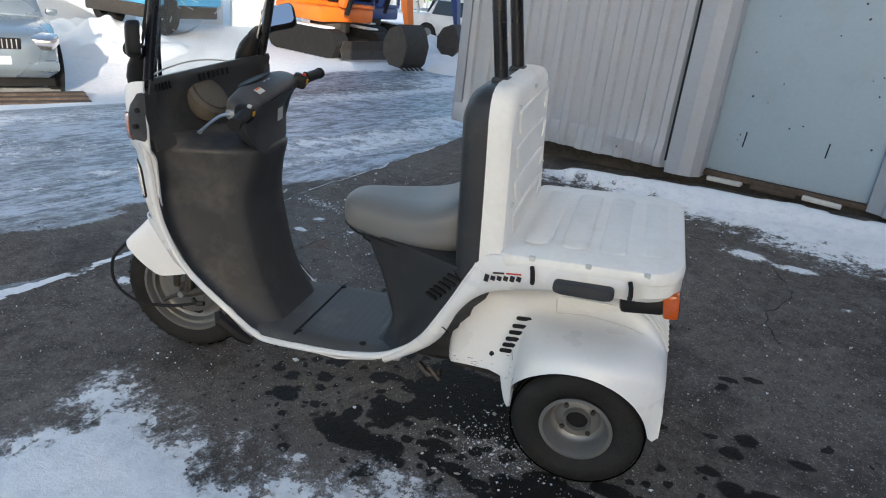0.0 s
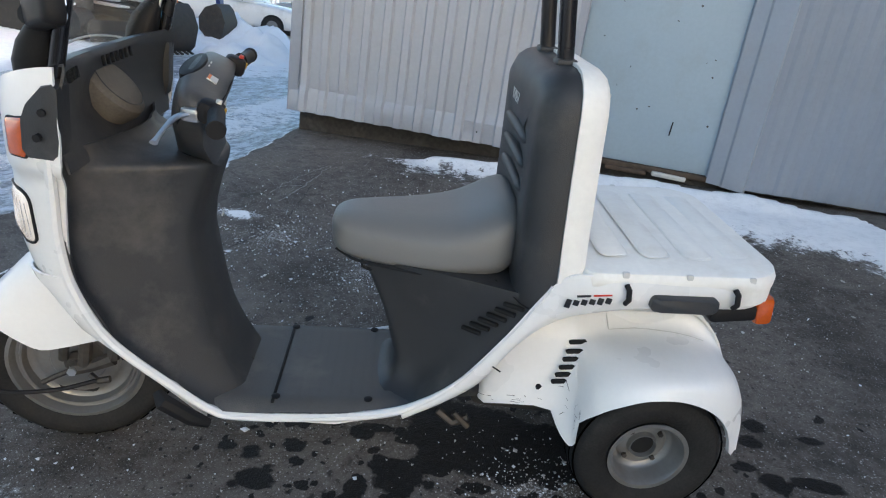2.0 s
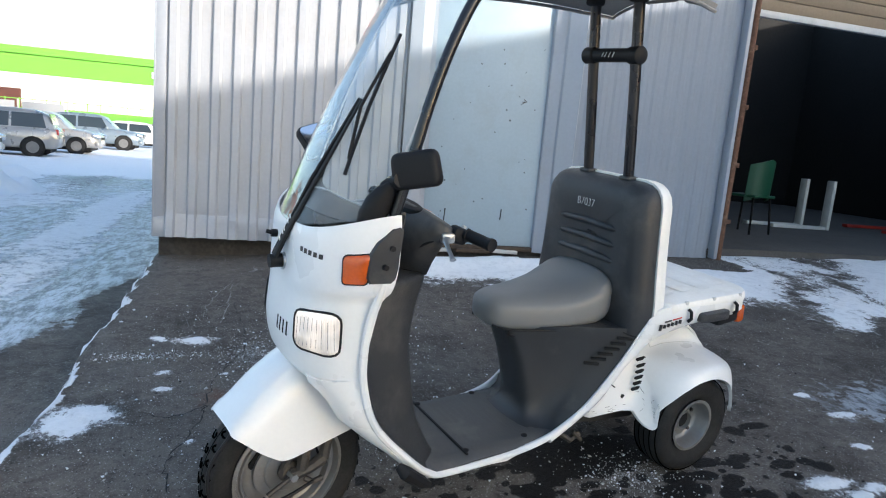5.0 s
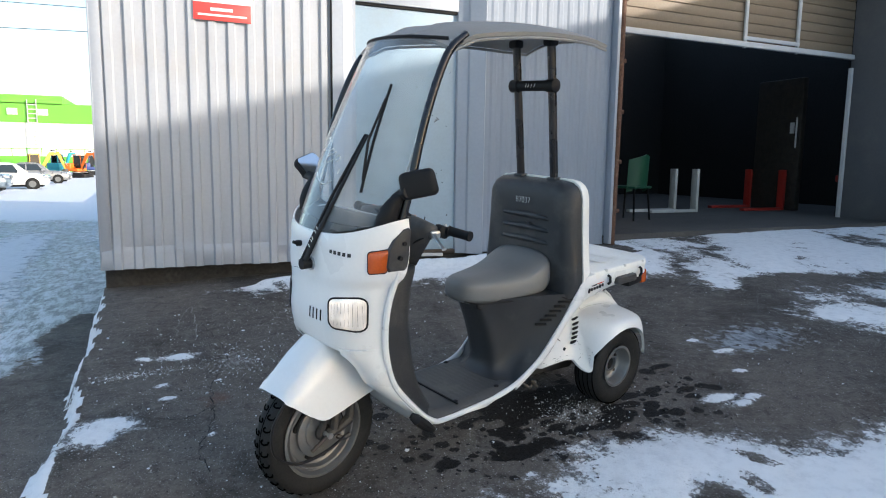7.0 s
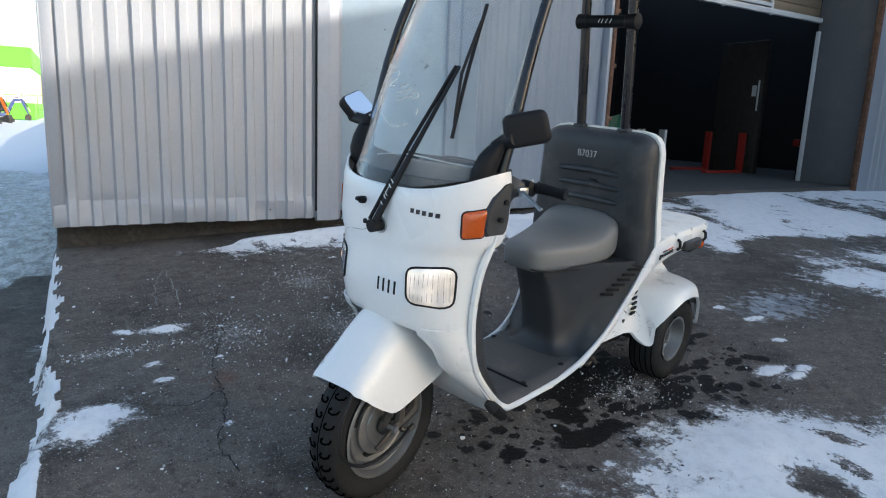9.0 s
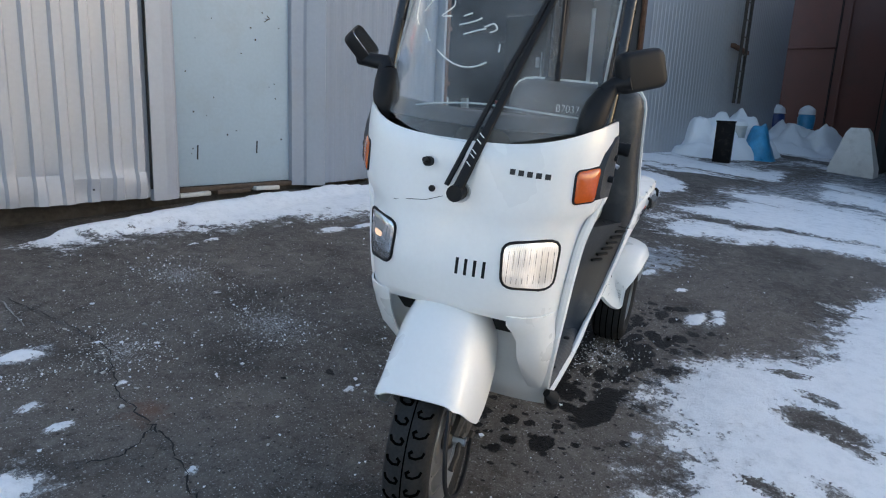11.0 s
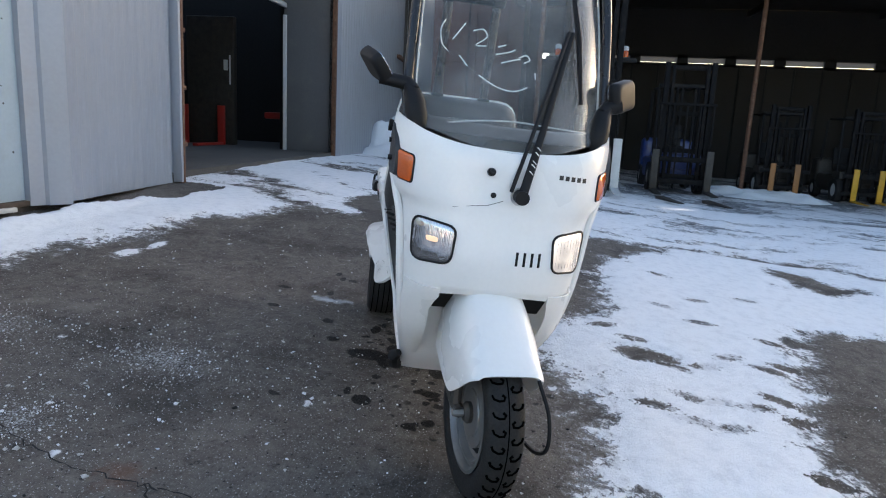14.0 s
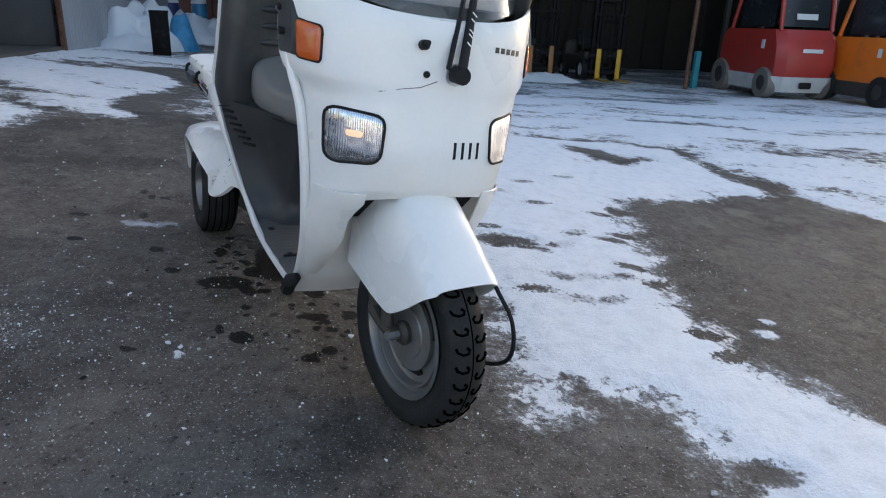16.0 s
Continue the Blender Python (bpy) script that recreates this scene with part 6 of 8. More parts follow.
# engine cover and rear arches: one moulding, given by its cross sections along x (top height, then y and z of five points per side)
REAR = [(0.262, 0.37, 0.10, 0.36, 0.125, 0.33, 0.135, 0.30, 0.14, 0.275, 0.14, 0.245), (0.275, 0.405, 0.11, 0.40, 0.138, 0.36, 0.15, 0.32, 0.158, 0.28, 0.16, 0.245),
        (0.33, 0.485, 0.115, 0.48, 0.142, 0.435, 0.155, 0.38, 0.168, 0.32, 0.178, 0.258), (0.40, 0.512, 0.112, 0.507, 0.145, 0.455, 0.157, 0.40, 0.172, 0.33, 0.187, 0.262),
        (0.44, 0.513, 0.108, 0.508, 0.146, 0.458, 0.16, 0.41, 0.18, 0.34, 0.205, 0.262), (0.455, 0.513, 0.106, 0.508, 0.147, 0.459, 0.162, 0.413, 0.19, 0.33, 0.235, 0.228), (0.466, 0.513, 0.105, 0.508, 0.147, 0.459, 0.163, 0.416, 0.204, 0.32, 0.256, 0.214),
        (0.478, 0.513, 0.102, 0.508, 0.147, 0.459, 0.165, 0.418, 0.218, 0.325, 0.272, 0.209), (0.487, 0.513, 0.101, 0.508, 0.146, 0.459, 0.168, 0.42, 0.228, 0.333, 0.282, 0.216), (0.495, 0.513, 0.10, 0.508, 0.145, 0.458, 0.174, 0.423, 0.238, 0.352, 0.29, 0.28),
        (0.52, 0.513, 0.095, 0.508, 0.14, 0.457, 0.192, 0.433, 0.262, 0.392, 0.31, 0.326), (0.57, 0.514, 0.085, 0.509, 0.125, 0.456, 0.22, 0.444, 0.298, 0.418, 0.328, 0.37),
        (0.655, 0.515, 0.078, 0.51, 0.11, 0.456, 0.235, 0.448, 0.312, 0.436, 0.336, 0.40), (0.74, 0.518, 0.085, 0.513, 0.118, 0.453, 0.235, 0.446, 0.308, 0.432, 0.334, 0.39),
        (0.79, 0.508, 0.095, 0.503, 0.13, 0.449, 0.235, 0.44, 0.302, 0.418, 0.327, 0.357), (0.835, 0.472, 0.11, 0.468, 0.14, 0.438, 0.23, 0.425, 0.288, 0.40, 0.315, 0.32),
        (0.862, 0.44, 0.115, 0.437, 0.145, 0.42, 0.225, 0.408, 0.278, 0.375, 0.305, 0.235), (0.88, 0.412, 0.118, 0.41, 0.148, 0.40, 0.22, 0.393, 0.27, 0.35, 0.295, 0.214),
        (0.893, 0.385, 0.118, 0.383, 0.145, 0.378, 0.21, 0.37, 0.26, 0.335, 0.285, 0.222)]


def rear_section(x, s, k=4):
    zt, *q = lerp(REAR, x)
    if 0.4885 < x < 0.866:
        q[-1] = max(0.214, 0.2 + math.sqrt(max(0.0, 0.2 ** 2 - (x - 0.668) ** 2)))
    pts = curve([(x, 0, zt + 0.003), *[(x, s * q[2 * i], q[2 * i + 1]) for i in range(5)]], k)
    lip = pts[-1] + Vector((0, -s * 0.014, -0.004))
    return pts + [lip]


def cover_y(x, z):
    """How far out the left face of the rear moulding stands."""
    p = [(a.z, -a.y) for a in rear_section(x, -1, 8) if a.z < 0.46]
    return lerp(sorted(p), z)[0]


XS = sorted(set([0.262, 0.268, 0.275, 0.3, 0.33, 0.36, 0.4, 0.42, 0.44, 0.452, 0.462, 0.47, 0.478, 0.484, 0.488, 0.4888, 0.492] + [round(float(v), 4) for v in np.linspace(0.5, 0.84, 22)] + [0.848, 0.854, 0.859, 0.863, 0.868, 0.874, 0.88, 0.887, 0.893]))
cover = part("engine_cover", box((0.5, 0.2, 0.05), (0.56, 0, 0.475), bevel=0.01), WHITE, scooter, "white engine cover between the rear wheels")
for s in (-1, 1):
    rows = [rear_section(x, s) for x in XS]
    front = [Vector((0.264, p.y * 0.97, 0.25 + 0.3 * (p.z - 0.25))) for p in rows[0]]
    tail = [Vector((0.896, p.y, min(p.z, 0.3))) for p in rows[-1]]
    arch = part("wheel_arch", sheet([front] + rows + [tail], 0.005 * -s), WHITE, cover, "white moulded rear wheel arch with scuffs", smooth=50)
    for k in range(6):
        x, z = 0.502 - 0.0075 * k, 0.44 - 0.0195 * k
        y = cover_y(x, z)
        part("vent_slot", shift(slab(rounded(0.044, 0.0105, 0.005), 0.0062), Matrix.Translation((x - 0.012, s * (y - 0.004), z)) @ Matrix.Rotation(radians(-90 * s), 4, "X") @ Matrix.Rotation(radians(4), 4, "Z")), SLOT, arch)
    yp = cover_y(0.406, 0.313)
    part("plug", tube([(0.406, s * (yp - 0.005), 0.313), (0.406, s * (yp + 0.002), 0.313)], 0.008, 12), SLOT, arch)
    part("panel_groove", tube([rear_section(x, s, 4)[8] + Vector((0, 0, 0.001)) for x in np.linspace(0.575, 0.82, 8)], 0.0016, 5), PALEGREY, arch)
    part("panel_groove", tube([(0.575, s * 0.123, 0.458), (0.57, s * 0.1, 0.49), (0.568, s * 0.08, 0.513)], 0.0016, 5), PALEGREY, arch)
    rs_ = random.Random(6)
    for i in range(26):
        if i < 16:
            x0, z0 = rs_.uniform(0.458, 0.5), rs_.uniform(0.225, 0.33)
        else:
            x0, z0 = rs_.uniform(0.29, 0.42), rs_.uniform(0.258, 0.285)
        dx, dz = (rs_.uniform(-0.012, 0.008), rs_.uniform(-0.02, 0.02)) if i < 16 else (rs_.uniform(-0.04, 0.04), rs_.uniform(-0.006, 0.006))
        zlow = lerp(REAR, x0)[-1] + 0.006
        a, b = (x0, max(z0, zlow)), (x0 + dx, max(z0 + dz, zlow))
        part("scuff", tube([(q[0], s * (cover_y(*q) + 0.0008), q[1]) for q in (a, ((a[0] + b[0]) / 2, (a[1] + b[1]) / 2), b)], rs_.uniform(0.0003, 0.0008), 4), GREY, arch)
for k in range(8):
    y = -0.105 + 0.03 * k
    part("rear_slat", tube([(0.79, y, 0.509), (0.835, y, 0.475), (0.862, y, 0.443), (0.88, y, 0.415), (0.892, y, 0.388)], 0.0045, 6), DECKWHITE, cover)

# wheels


def wheel(at, r, w, rim_r, turn, kind):
    m = turn @ Matrix.Translation(at)
    tyre_prof = [(rim_r, -w * 0.36), (rim_r + (r - rim_r) * 0.35, -w * 0.5), (r - (r - rim_r) * 0.3, -w * 0.5), (r - w * 0.1, -w * 0.42), (r - w * 0.02, -w * 0.22), (r, 0),
                 (r - w * 0.02, w * 0.22), (r - w * 0.1, w * 0.42), (r - (r - rim_r) * 0.3, w * 0.5), (rim_r + (r - rim_r) * 0.35, w * 0.5), (rim_r, w * 0.36)]
    wob = part("front_wheel" if kind == "front" else "rear_wheel", shift(lathe(tyre_prof, 48, True), m), RUBBER, scooter, "black tyre on a silver steel rim")
    out = -1 if at[1] <= 0 else 1
    if kind == "front":
        rp = [(rim_r + 0.003, -w * 0.43), (rim_r - 0.007, -w * 0.45), (rim_r - 0.012, -w * 0.36), (rim_r - 0.015, -w * 0.24), (rim_r - 0.022, -w * 0.22), (rim_r - 0.026, -w * 0.3), (rim_r - 0.031, -w * 0.3), (rim_r - 0.036, -w * 0.1), (rim_r - 0.046, -w * 0.05), (rim_r * 0.6, -w * 0.08), (rim_r * 0.52, -w * 0.2), (rim_r * 0.35, -w * 0.22), (rim_r * 0.2, -w * 0.2), (0.001, -w * 0.2)]
        both = rp + [(a, -b) for a, b in rp[::-1]]
    else:
        rp = [(rim_r + 0.004, 0.43), (rim_r - 0.007, 0.43), (rim_r - 0.013, 0.34), (rim_r - 0.018, 0.1), (rim_r - 0.024, 0.03), (rim_r * 0.66, 0.0), (rim_r * 0.56, 0.06), (rim_r * 0.40, 0.07), (rim_r * 0.36, 0.16), (rim_r * 0.33, 0.16), (rim_r * 0.3, 0.05), (0.001, 0.05)]
        both = [(a, out * b * w) for a, b in rp] + [(rim_r * 0.5, -out * w * 0.2), (rim_r, -out * w * 0.4)]
    rim = part("rim", shift(lathe(both, 40, False, False), m), STEEL, wob)
    if kind == "rear":
        part("hub_hole", shift(tube([(0, out * w * 0.04, 0), (0, out * w * 0.062, 0)], rim_r * 0.31, 18), m), SLOT, rim)
    for sd in (-1, 1):
        if kind == "front":
            part("brake_drum", shift(lathe([(rim_r * 0.6, sd * w * 0.1), (rim_r * 0.6, sd * w * 0.22), (rim_r * 0.55, sd * w * 0.25), (rim_r * 0.42, sd * w * 0.24), (rim_r * 0.4, sd * w * 0.28), (rim_r * 0.22, sd * w * 0.29), (0.001, sd * w * 0.29)], 32, False, False), m), STEEL, wob, "grimy silver brake drum")
            part("hub", shift(lathe([(0.03, sd * w * 0.2), (0.032, sd * w * 0.4), (0.022, sd * w * 0.5), (0.001, sd * w * 0.5)], 20), m), DARKMETAL, wob)
            for k in range(3):
                a = radians(120 * k + 20)
                hole = shift(loft([[Vector((0.105 * math.cos(a + dd / 0.105 / 1.0) * (1 + e / 0.2), sd * h, 0.105 * math.sin(a + dd / 0.105) * (1 + e / 0.2))) for dd, e in rounded(0.1, 0.035, 0.016)] for h in (w * 0.03, w * 0.13)]), m)
                part("rim_window", hole, SLOT, rim)
        elif sd == out:
            for k in range(4):
                a = radians(90 * k + 40)
                c = (rim_r * 0.54 * math.cos(a), 0, rim_r * 0.54 * math.sin(a))
                part("wheel_nut", shift(tube([(c[0], out * w * 0.03, c[2]), (c[0], out * w * 0.12, c[2])], 0.007, 6), m), DARKMETAL, rim)
    if kind == "front":
        gr = []
        for k in range(34):
            for side in (-1, 1):
                a0 = 2 * math.pi * (k + 0.5 * (side > 0)) / 34
                pts = []
                for fa, fy in ((-0.035, 0.40), (0.01, 0.36), (0.035, 0.24), (0.03, 0.12), (-0.005, 0.09), (-0.03, 0.16)):
                    yy = side * fy * w
                    rr = float(np.interp(abs(yy), [0, w * 0.22, w * 0.42], [r, r - w * 0.02, r - w * 0.1])) + 0.0003
                    pts.append((rr * math.cos(a0 + fa), yy, rr * math.sin(a0 + fa)))
                gr.append(tube(pts, 0.0038, 4))
        gr.append(lathe([(r + 0.0006, -0.0016), (r + 0.0006, 0.0016), (r - 0.002, 0.0016), (r - 0.002, -0.0016)], 60, True))
        part("tread", shift(join(*gr), m), GROOVE, wob, smooth=0)
    else:
        gr = [lathe([(r + 0.0004 - 0.004 * (k * k) / 4, 0.025 * k - 0.002), (r + 0.0004 - 0.004 * (k * k) / 4, 0.025 * k + 0.002), (r - 0.008, 0.025 * k)], 48, True) for k in (-2, -1, 0, 1, 2)]
        part("tread", shift(join(*gr), m), GROOVE, wob)
    return wob


wheel((-0.788, 0, 0.241), 0.241, 0.104, 0.166, WHEELTURN, "front")
for s in (-1, 1):
    wheel((0.678, s * 0.228, 0.192), 0.192, 0.135, 0.098, Matrix(), "rear")
    part("fork_link", shift(join(tube([(-0.788, s * 0.062, 0.241), (-0.74, s * 0.068, 0.25), (-0.69, s * 0.066, 0.27)], [0.02, 0.016, 0.02], 8), tube([(-0.69, s * 0.066, 0.27), (-0.66, s * 0.066, 0.42), (-0.62, s * 0.05, 0.58)], 0.016, 8),
         tube([(-0.76, s * 0.068, 0.255), (-0.73, s * 0.066, 0.42)], 0.017, 8)), WHEELTURN), DARKMETAL, scooter)
    part("axle_nut", shift(tube([(-0.788, s * 0.045, 0.241), (-0.788, s * 0.085, 0.241)], 0.012, 6), WHEELTURN), ALLOY, scooter)
part("brake_arm", shift(join(tube([(-0.788, -0.07, 0.241), (-0.83, -0.075, 0.225), (-0.865, -0.072, 0.205)], 0.007, 6), tube([(-0.75, -0.068, 0.222), (-0.73, -0.08, 0.21), (-0.70, -0.08, 0.215)], 0.009, 6), tube([(-0.81, -0.06, 0.27), (-0.80, -0.07, 0.31), (-0.77, -0.065, 0.34)], 0.013, 8)), WHEELTURN), DARKMETAL, scooter)
part("brake_cable", shift(tube(curve([(-0.73, -0.085, 0.215), (-0.83, -0.1, 0.2), (-0.95, -0.11, 0.21), (-1.03, -0.105, 0.27), (-1.03, -0.095, 0.36), (-0.97, -0.08, 0.43)], 6), 0.0055, 6), WHEELTURN), BLACK, scooter, "black brake cable looping forward")

# front mudguard
rings = []
for x, w, zt, zl in ((-1.004, 0.085, 0.436, 0.426), (-0.985, 0.104, 0.455, 0.413), (-0.95, 0.113, 0.488, 0.382), (-0.91, 0.118, 0.528, 0.352), (-0.868, 0.12, 0.562, 0.33), (-0.81, 0.121, 0.6, 0.338), (-0.75, 0.118, 0.622, 0.35), (-0.69, 0.113, 0.632, 0.36), (-0.635, 0.107, 0.632, 0.368)):
    r2 = []
    for t in np.linspace(-1, 1, 21):
        a = abs(t)
        yy = math.copysign(w * (a ** 0.9 if a < 0.7 else 0.7 ** 0.9 + (1 - 0.7 ** 0.9) * smooth(0.6, 1.0, a) ** 0.5), t)
        zz = zt - (zt - zl) * (0.07 * (a / 0.62) ** 2 if a < 0.62 else 0.07 + 0.93 * ((a - 0.62) / 0.38) ** 1.15)
        r2.append((x, yy, zz))
    rings.append(r2)
dense = []
cols = list(zip(*rings))
for c in cols:
    dense.append(curve(c, 3))
part("front_mudguard", shift(sheet([list(r) for r in zip(*dense)], 0.005), WHEELTURN @ Matrix.Translation((0.036, 0, 0.002)) @ Matrix.Diagonal((1, 0.95, 1, 1))), WHITE, scooter, "white front mudguard with folded sides", smooth=50)

# under the body
part("engine", join(box((0.34, 0.2, 0.15), (0.42, 0.0, 0.24), (0, 6, 0), 0.03), lathe([(0.06, -0.16), (0.075, -0.1), (0.075, 0.1), (0.06, 0.16)], 20).copy() if False else box((0.16, 0.3, 0.09), (0.66, 0, 0.2), bevel=0.03), tube([(0.5, 0.12, 0.18), (0.62, 0.13, 0.17), (0.82, 0.13, 0.2)], 0.045, 12)), DARKMETAL, scooter, "grimy engine under the covers")
part("rear_axle", tube([(0.678, -0.23, 0.192), (0.678, 0.23, 0.192)], 0.03, 10), DARKMETAL, scooter)
part("swing_joint", join(box((0.12, 0.12, 0.09), (0.24, 0, 0.23), bevel=0.02), tube([(0.16, -0.14, 0.2), (0.2, -0.15, 0.17), (0.24, -0.15, 0.19)], 0.012, 6), tube([(0.2, -0.16, 0.21), (0.24, -0.165, 0.17)], 0.008, 6)), DARKMETAL, scooter)
# ---- the far side of the yard: container, shed, forklifts ----
def at_ground(x, y, turn=0.0, lift=0.0):
    return pose(x, y, ground_z(x, y) + lift, 0, 0, turn)


box_wall = thing("container_wall", "red-brown painted steel container wall with a door seam", "wall", Matrix.Translation((-1.92, -1.2, 1.0)) @ Matrix.Scale(1.455, 4) @ Matrix.Translation((1.92, 1.2, -1.0)), kind="structure")
# Near end carried on to the shed to stop a sliver of sun.
part("panel", box((0.2, 3.0, 3.7), (12.4, 1.45, 1.9), bevel=0.01), BROWNRED, box_wall)
for y in (0.62, 1.45, 1.47, 2.3):
    part("door_seam", box((0.012, 0.012, 3.3), (12.297, y, 1.9)), SLOT, box_wall)
part("lock_bar", tube([(12.27, 1.3, 0.5), (12.27, 1.3, 3.4)], 0.018, 6), BROWNRED, box_wall)
part("cross_rail", box((0.03, 0.8, 0.04), (12.285, 1.87, 2.35), bevel=0.006), BROWNRED, box_wall)

ladder = thing("wall_ladder", "dark steel ladder fixed high on the pale wall", "ladder", FRONT @ Matrix.Translation((2.6, 0, 0)))
for x in (9.98, 10.36):
    part("rail", tube([(x, 2.78, 1.3), (x + 0.02, 2.78, 5.0)], 0.034, 6), DARKMETAL, ladder)
for k in range(10):
    part("rung", tube([(9.98, 2.78, 1.62 + 0.34 * k), (10.38, 2.78, 1.62 + 0.34 * k)], 0.013, 6), DARKMETAL, ladder)
for z in (2.15, 3.9):
    part("bracket", box((1.15, 0.08, 0.08), (10.15, 2.84, z + 0.25), (0, 3, 0), 0.008), RUST, ladder)

shed = thing("open_shed", "long dark open shed with board walls and a strip of windows", "shed", kind="structure")
# Roof edge and far end lie unseen, placed so their shade fits the yard.
part("roof", box((9.0, 14.2, 0.16), (14.5, -5.9, 4.66), (0, -1.0, 0), 0.02), SHADEBOARD, shed)
part("fascia", box((0.05, 14.2, 0.26), (10.0, -5.9, 4.50), bevel=0.01), SHADEBOARD, shed)
part("end_wall", box((8.4, 0.12, 5.0), (14.6, -12.9, 2.2)), UNLITROOM, shed)
# Unseen, raised past the roof and lengthened to keep sun off the annex.
part("near_end_sunblock", box((7.6, 0.12, 6.8), (16.25, 0.5, 3.1)), UNLITROOM, shed)
# Back walls near black as well, shade put into the colour.
part("back_wall_low", box((0.14, 13.4, 3.66), (18.6, -6.1, 1.28)), UNLITROOM, shed)
part("back_wall_high", box((0.14, 13.4, 1.5), (18.6, -6.1, 4.03)), UNLITROOM, shed)
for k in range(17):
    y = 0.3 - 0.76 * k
    part("board", box((0.05, 0.7, 3.55), (18.5 + 0.02 * (k % 2), y, 1.25), bevel=0.01), SHADEBOARD, shed)
pane_mat = bpy.data.materials.new("dusty_window_pane")
pane_mat.use_nodes = True
pn = pane_mat.node_tree
tl = pn.nodes.new("ShaderNodeBsdfTranslucent")
tl.inputs[0].default_value = (0.16, 0.17, 0.18, 1)
pn.links.new(tl.outputs[0], pn.nodes["Material Output"].inputs[0])
for k in range(9):
    y = -0.4 - 1.36 * k
    part("window_pane", box((0.012, 1.06, 0.15), (18.6, y, 3.2)), pane_mat, shed)
    part("window_post", box((0.14, 0.3, 0.32), (18.6, y - 0.68, 3.2)), UNLITROOM, shed)
for x, y, r in ((11.0, 0.12, 0.045), (12.6, -4.35, 0.05), (11.2, -8.1, 0.05), (11.0, -12.5, 0.05)):
    part("post", tube([(x, y, ground_z(x, y) - 0.05), (x + 0.02, y - 0.03, 4.62)], r, 10), RUST, shed, "rusty pipe post")
for y in (-2.0, -5.5, -9.0, -12.5):
    part("rafter", box((8.6, 0.09, 0.16), (14.3, y, 4.46), (0, -1, 0)), SHADEBOARD, shed)


def forklift(name, label, body_mat, fork_mat, m, mast_h=2.9, guard=True, lamps=False, extra=None, small=1.0):
    """A forklift at its own origin that faces -x."""
    fl = thing(name, label, "forklift", m @ Matrix.Scale(small, 4), "forklifts in the yard")
    GAP = 0.5 if small == 1.0 else 0.29
    ch = part("chassis", join(box((1.5, 1.0, 0.42), (1.15, 0, 0.45), bevel=0.06), box((0.5, 1.06, 0.75), (1.95, 0, 0.68), bevel=0.1, seg=3), box((0.5, 0.98, 0.3), (0.55, 0, 0.62), bevel=0.04)), body_mat, fl)
    part("seat", join(box((0.45, 0.45, 0.14), (1.35, 0, 0.85), bevel=0.04), box((0.1, 0.45, 0.5), (1.58, 0, 1.1), (0, 10, 0), 0.04)), BLACK, fl)
    part("steering_wheel", tube([(0.85 + 0.14 * math.cos(a) * 0.6, 0.16 * math.sin(a), 1.15 - 0.14 * math.cos(a) * 0.7) for a in np.linspace(0, 6.28, 14)], 0.014, 6), BLACK, fl)
    for s in (-1, 1):
        for x, r, w in ((0.4, 0.3, 0.2), (1.85, 0.24, 0.17)):
            wl = part("wheel", shift(lathe([(r * 0.55, -w / 2), (r * 0.92, -w / 2), (r, -w * 0.3), (r, w * 0.3), (r * 0.92, w / 2), (r * 0.55, w / 2)], 24, True), pose(x, s * 0.46, r)), RUBBER, fl)
            part("rim", shift(lathe([(r * 0.56, -w * 0.42), (r * 0.4, -w * 0.2), (r * 0.2, -w * 0.3), (0.001, -w * 0.3), (0.001, w * 0.3), (r * 0.2, w * 0.3), (r * 0.4, w * 0.2), (r * 0.56, w * 0.42)], 20), pose(x, s * 0.46, r)), PALEGREY, wl)
        part("mast_rail", box((0.12, 0.09, mast_h), (-0.02, s * 0.42, mast_h / 2 + 0.1), bevel=0.012), MASTBLACK, fl)
        part("inner_rail", box((0.09, 0.06, mast_h - 0.2), (-0.06, s * 0.31, mast_h / 2 + 0.12), bevel=0.01), MASTBLACK, fl)
        part("lift_cylinder", tube([(0.02, s * 0.2, 0.2), (0.02, s * 0.2, mast_h * 0.85)], 0.03, 8), MASTBLACK, fl)
        part("lift_chain", box((0.012, 0.03, mast_h * 0.8), (-0.09, s * 0.12, mast_h * 0.45)), MASTBLACK, fl)
        fk = part("fork", join(box((0.045, 0.13, 0.8), (-0.19, s * GAP, 0.46), bevel=0.008), loft([[(-0.19, s * GAP - 0.065, 0.06), (-0.19, s * GAP + 0.065, 0.06), (-0.19, s * GAP + 0.065, 0.105), (-0.19, s * GAP - 0.065, 0.105)], [(-1.0, s * GAP - 0.055, 0.06), (-1.0, s * GAP + 0.055, 0.06), (-1.0, s * GAP + 0.055, 0.072), (-1.0, s * GAP - 0.055, 0.072)]])), fork_mat, fl, "upright fork shank with a flat blade")
        if guard:
            part("guard_post", tube([(0.55, s * 0.45, 0.75), (0.62, s * 0.45, 2.05)], 0.035, 8), BLACK, fl)
            part("guard_post", tube([(1.75, s * 0.45, 0.95), (1.6, s * 0.45, 2.05)], 0.035, 8), BLACK, fl)
    for z in (0.35, 0.85, 1.55, mast_h):
        part("mast_crossbar", box((0.06, 0.86, 0.09), (0.02, 0, z), bevel=0.01), MASTBLACK, fl)
    part("carriage", join(box((0.04, 1.16, 0.1), (-0.15, 0, 0.26), bevel=0.008), box((0.04, 1.16, 0.1), (-0.15, 0, 0.68), bevel=0.008)), MASTBLACK, fl)
    for k in range(5):
        part("backrest_bar", box((0.03, 0.035, 1.0), (-0.14, -0.48 + 0.24 * k, 1.22), bevel=0.006), MASTBLACK, fl)
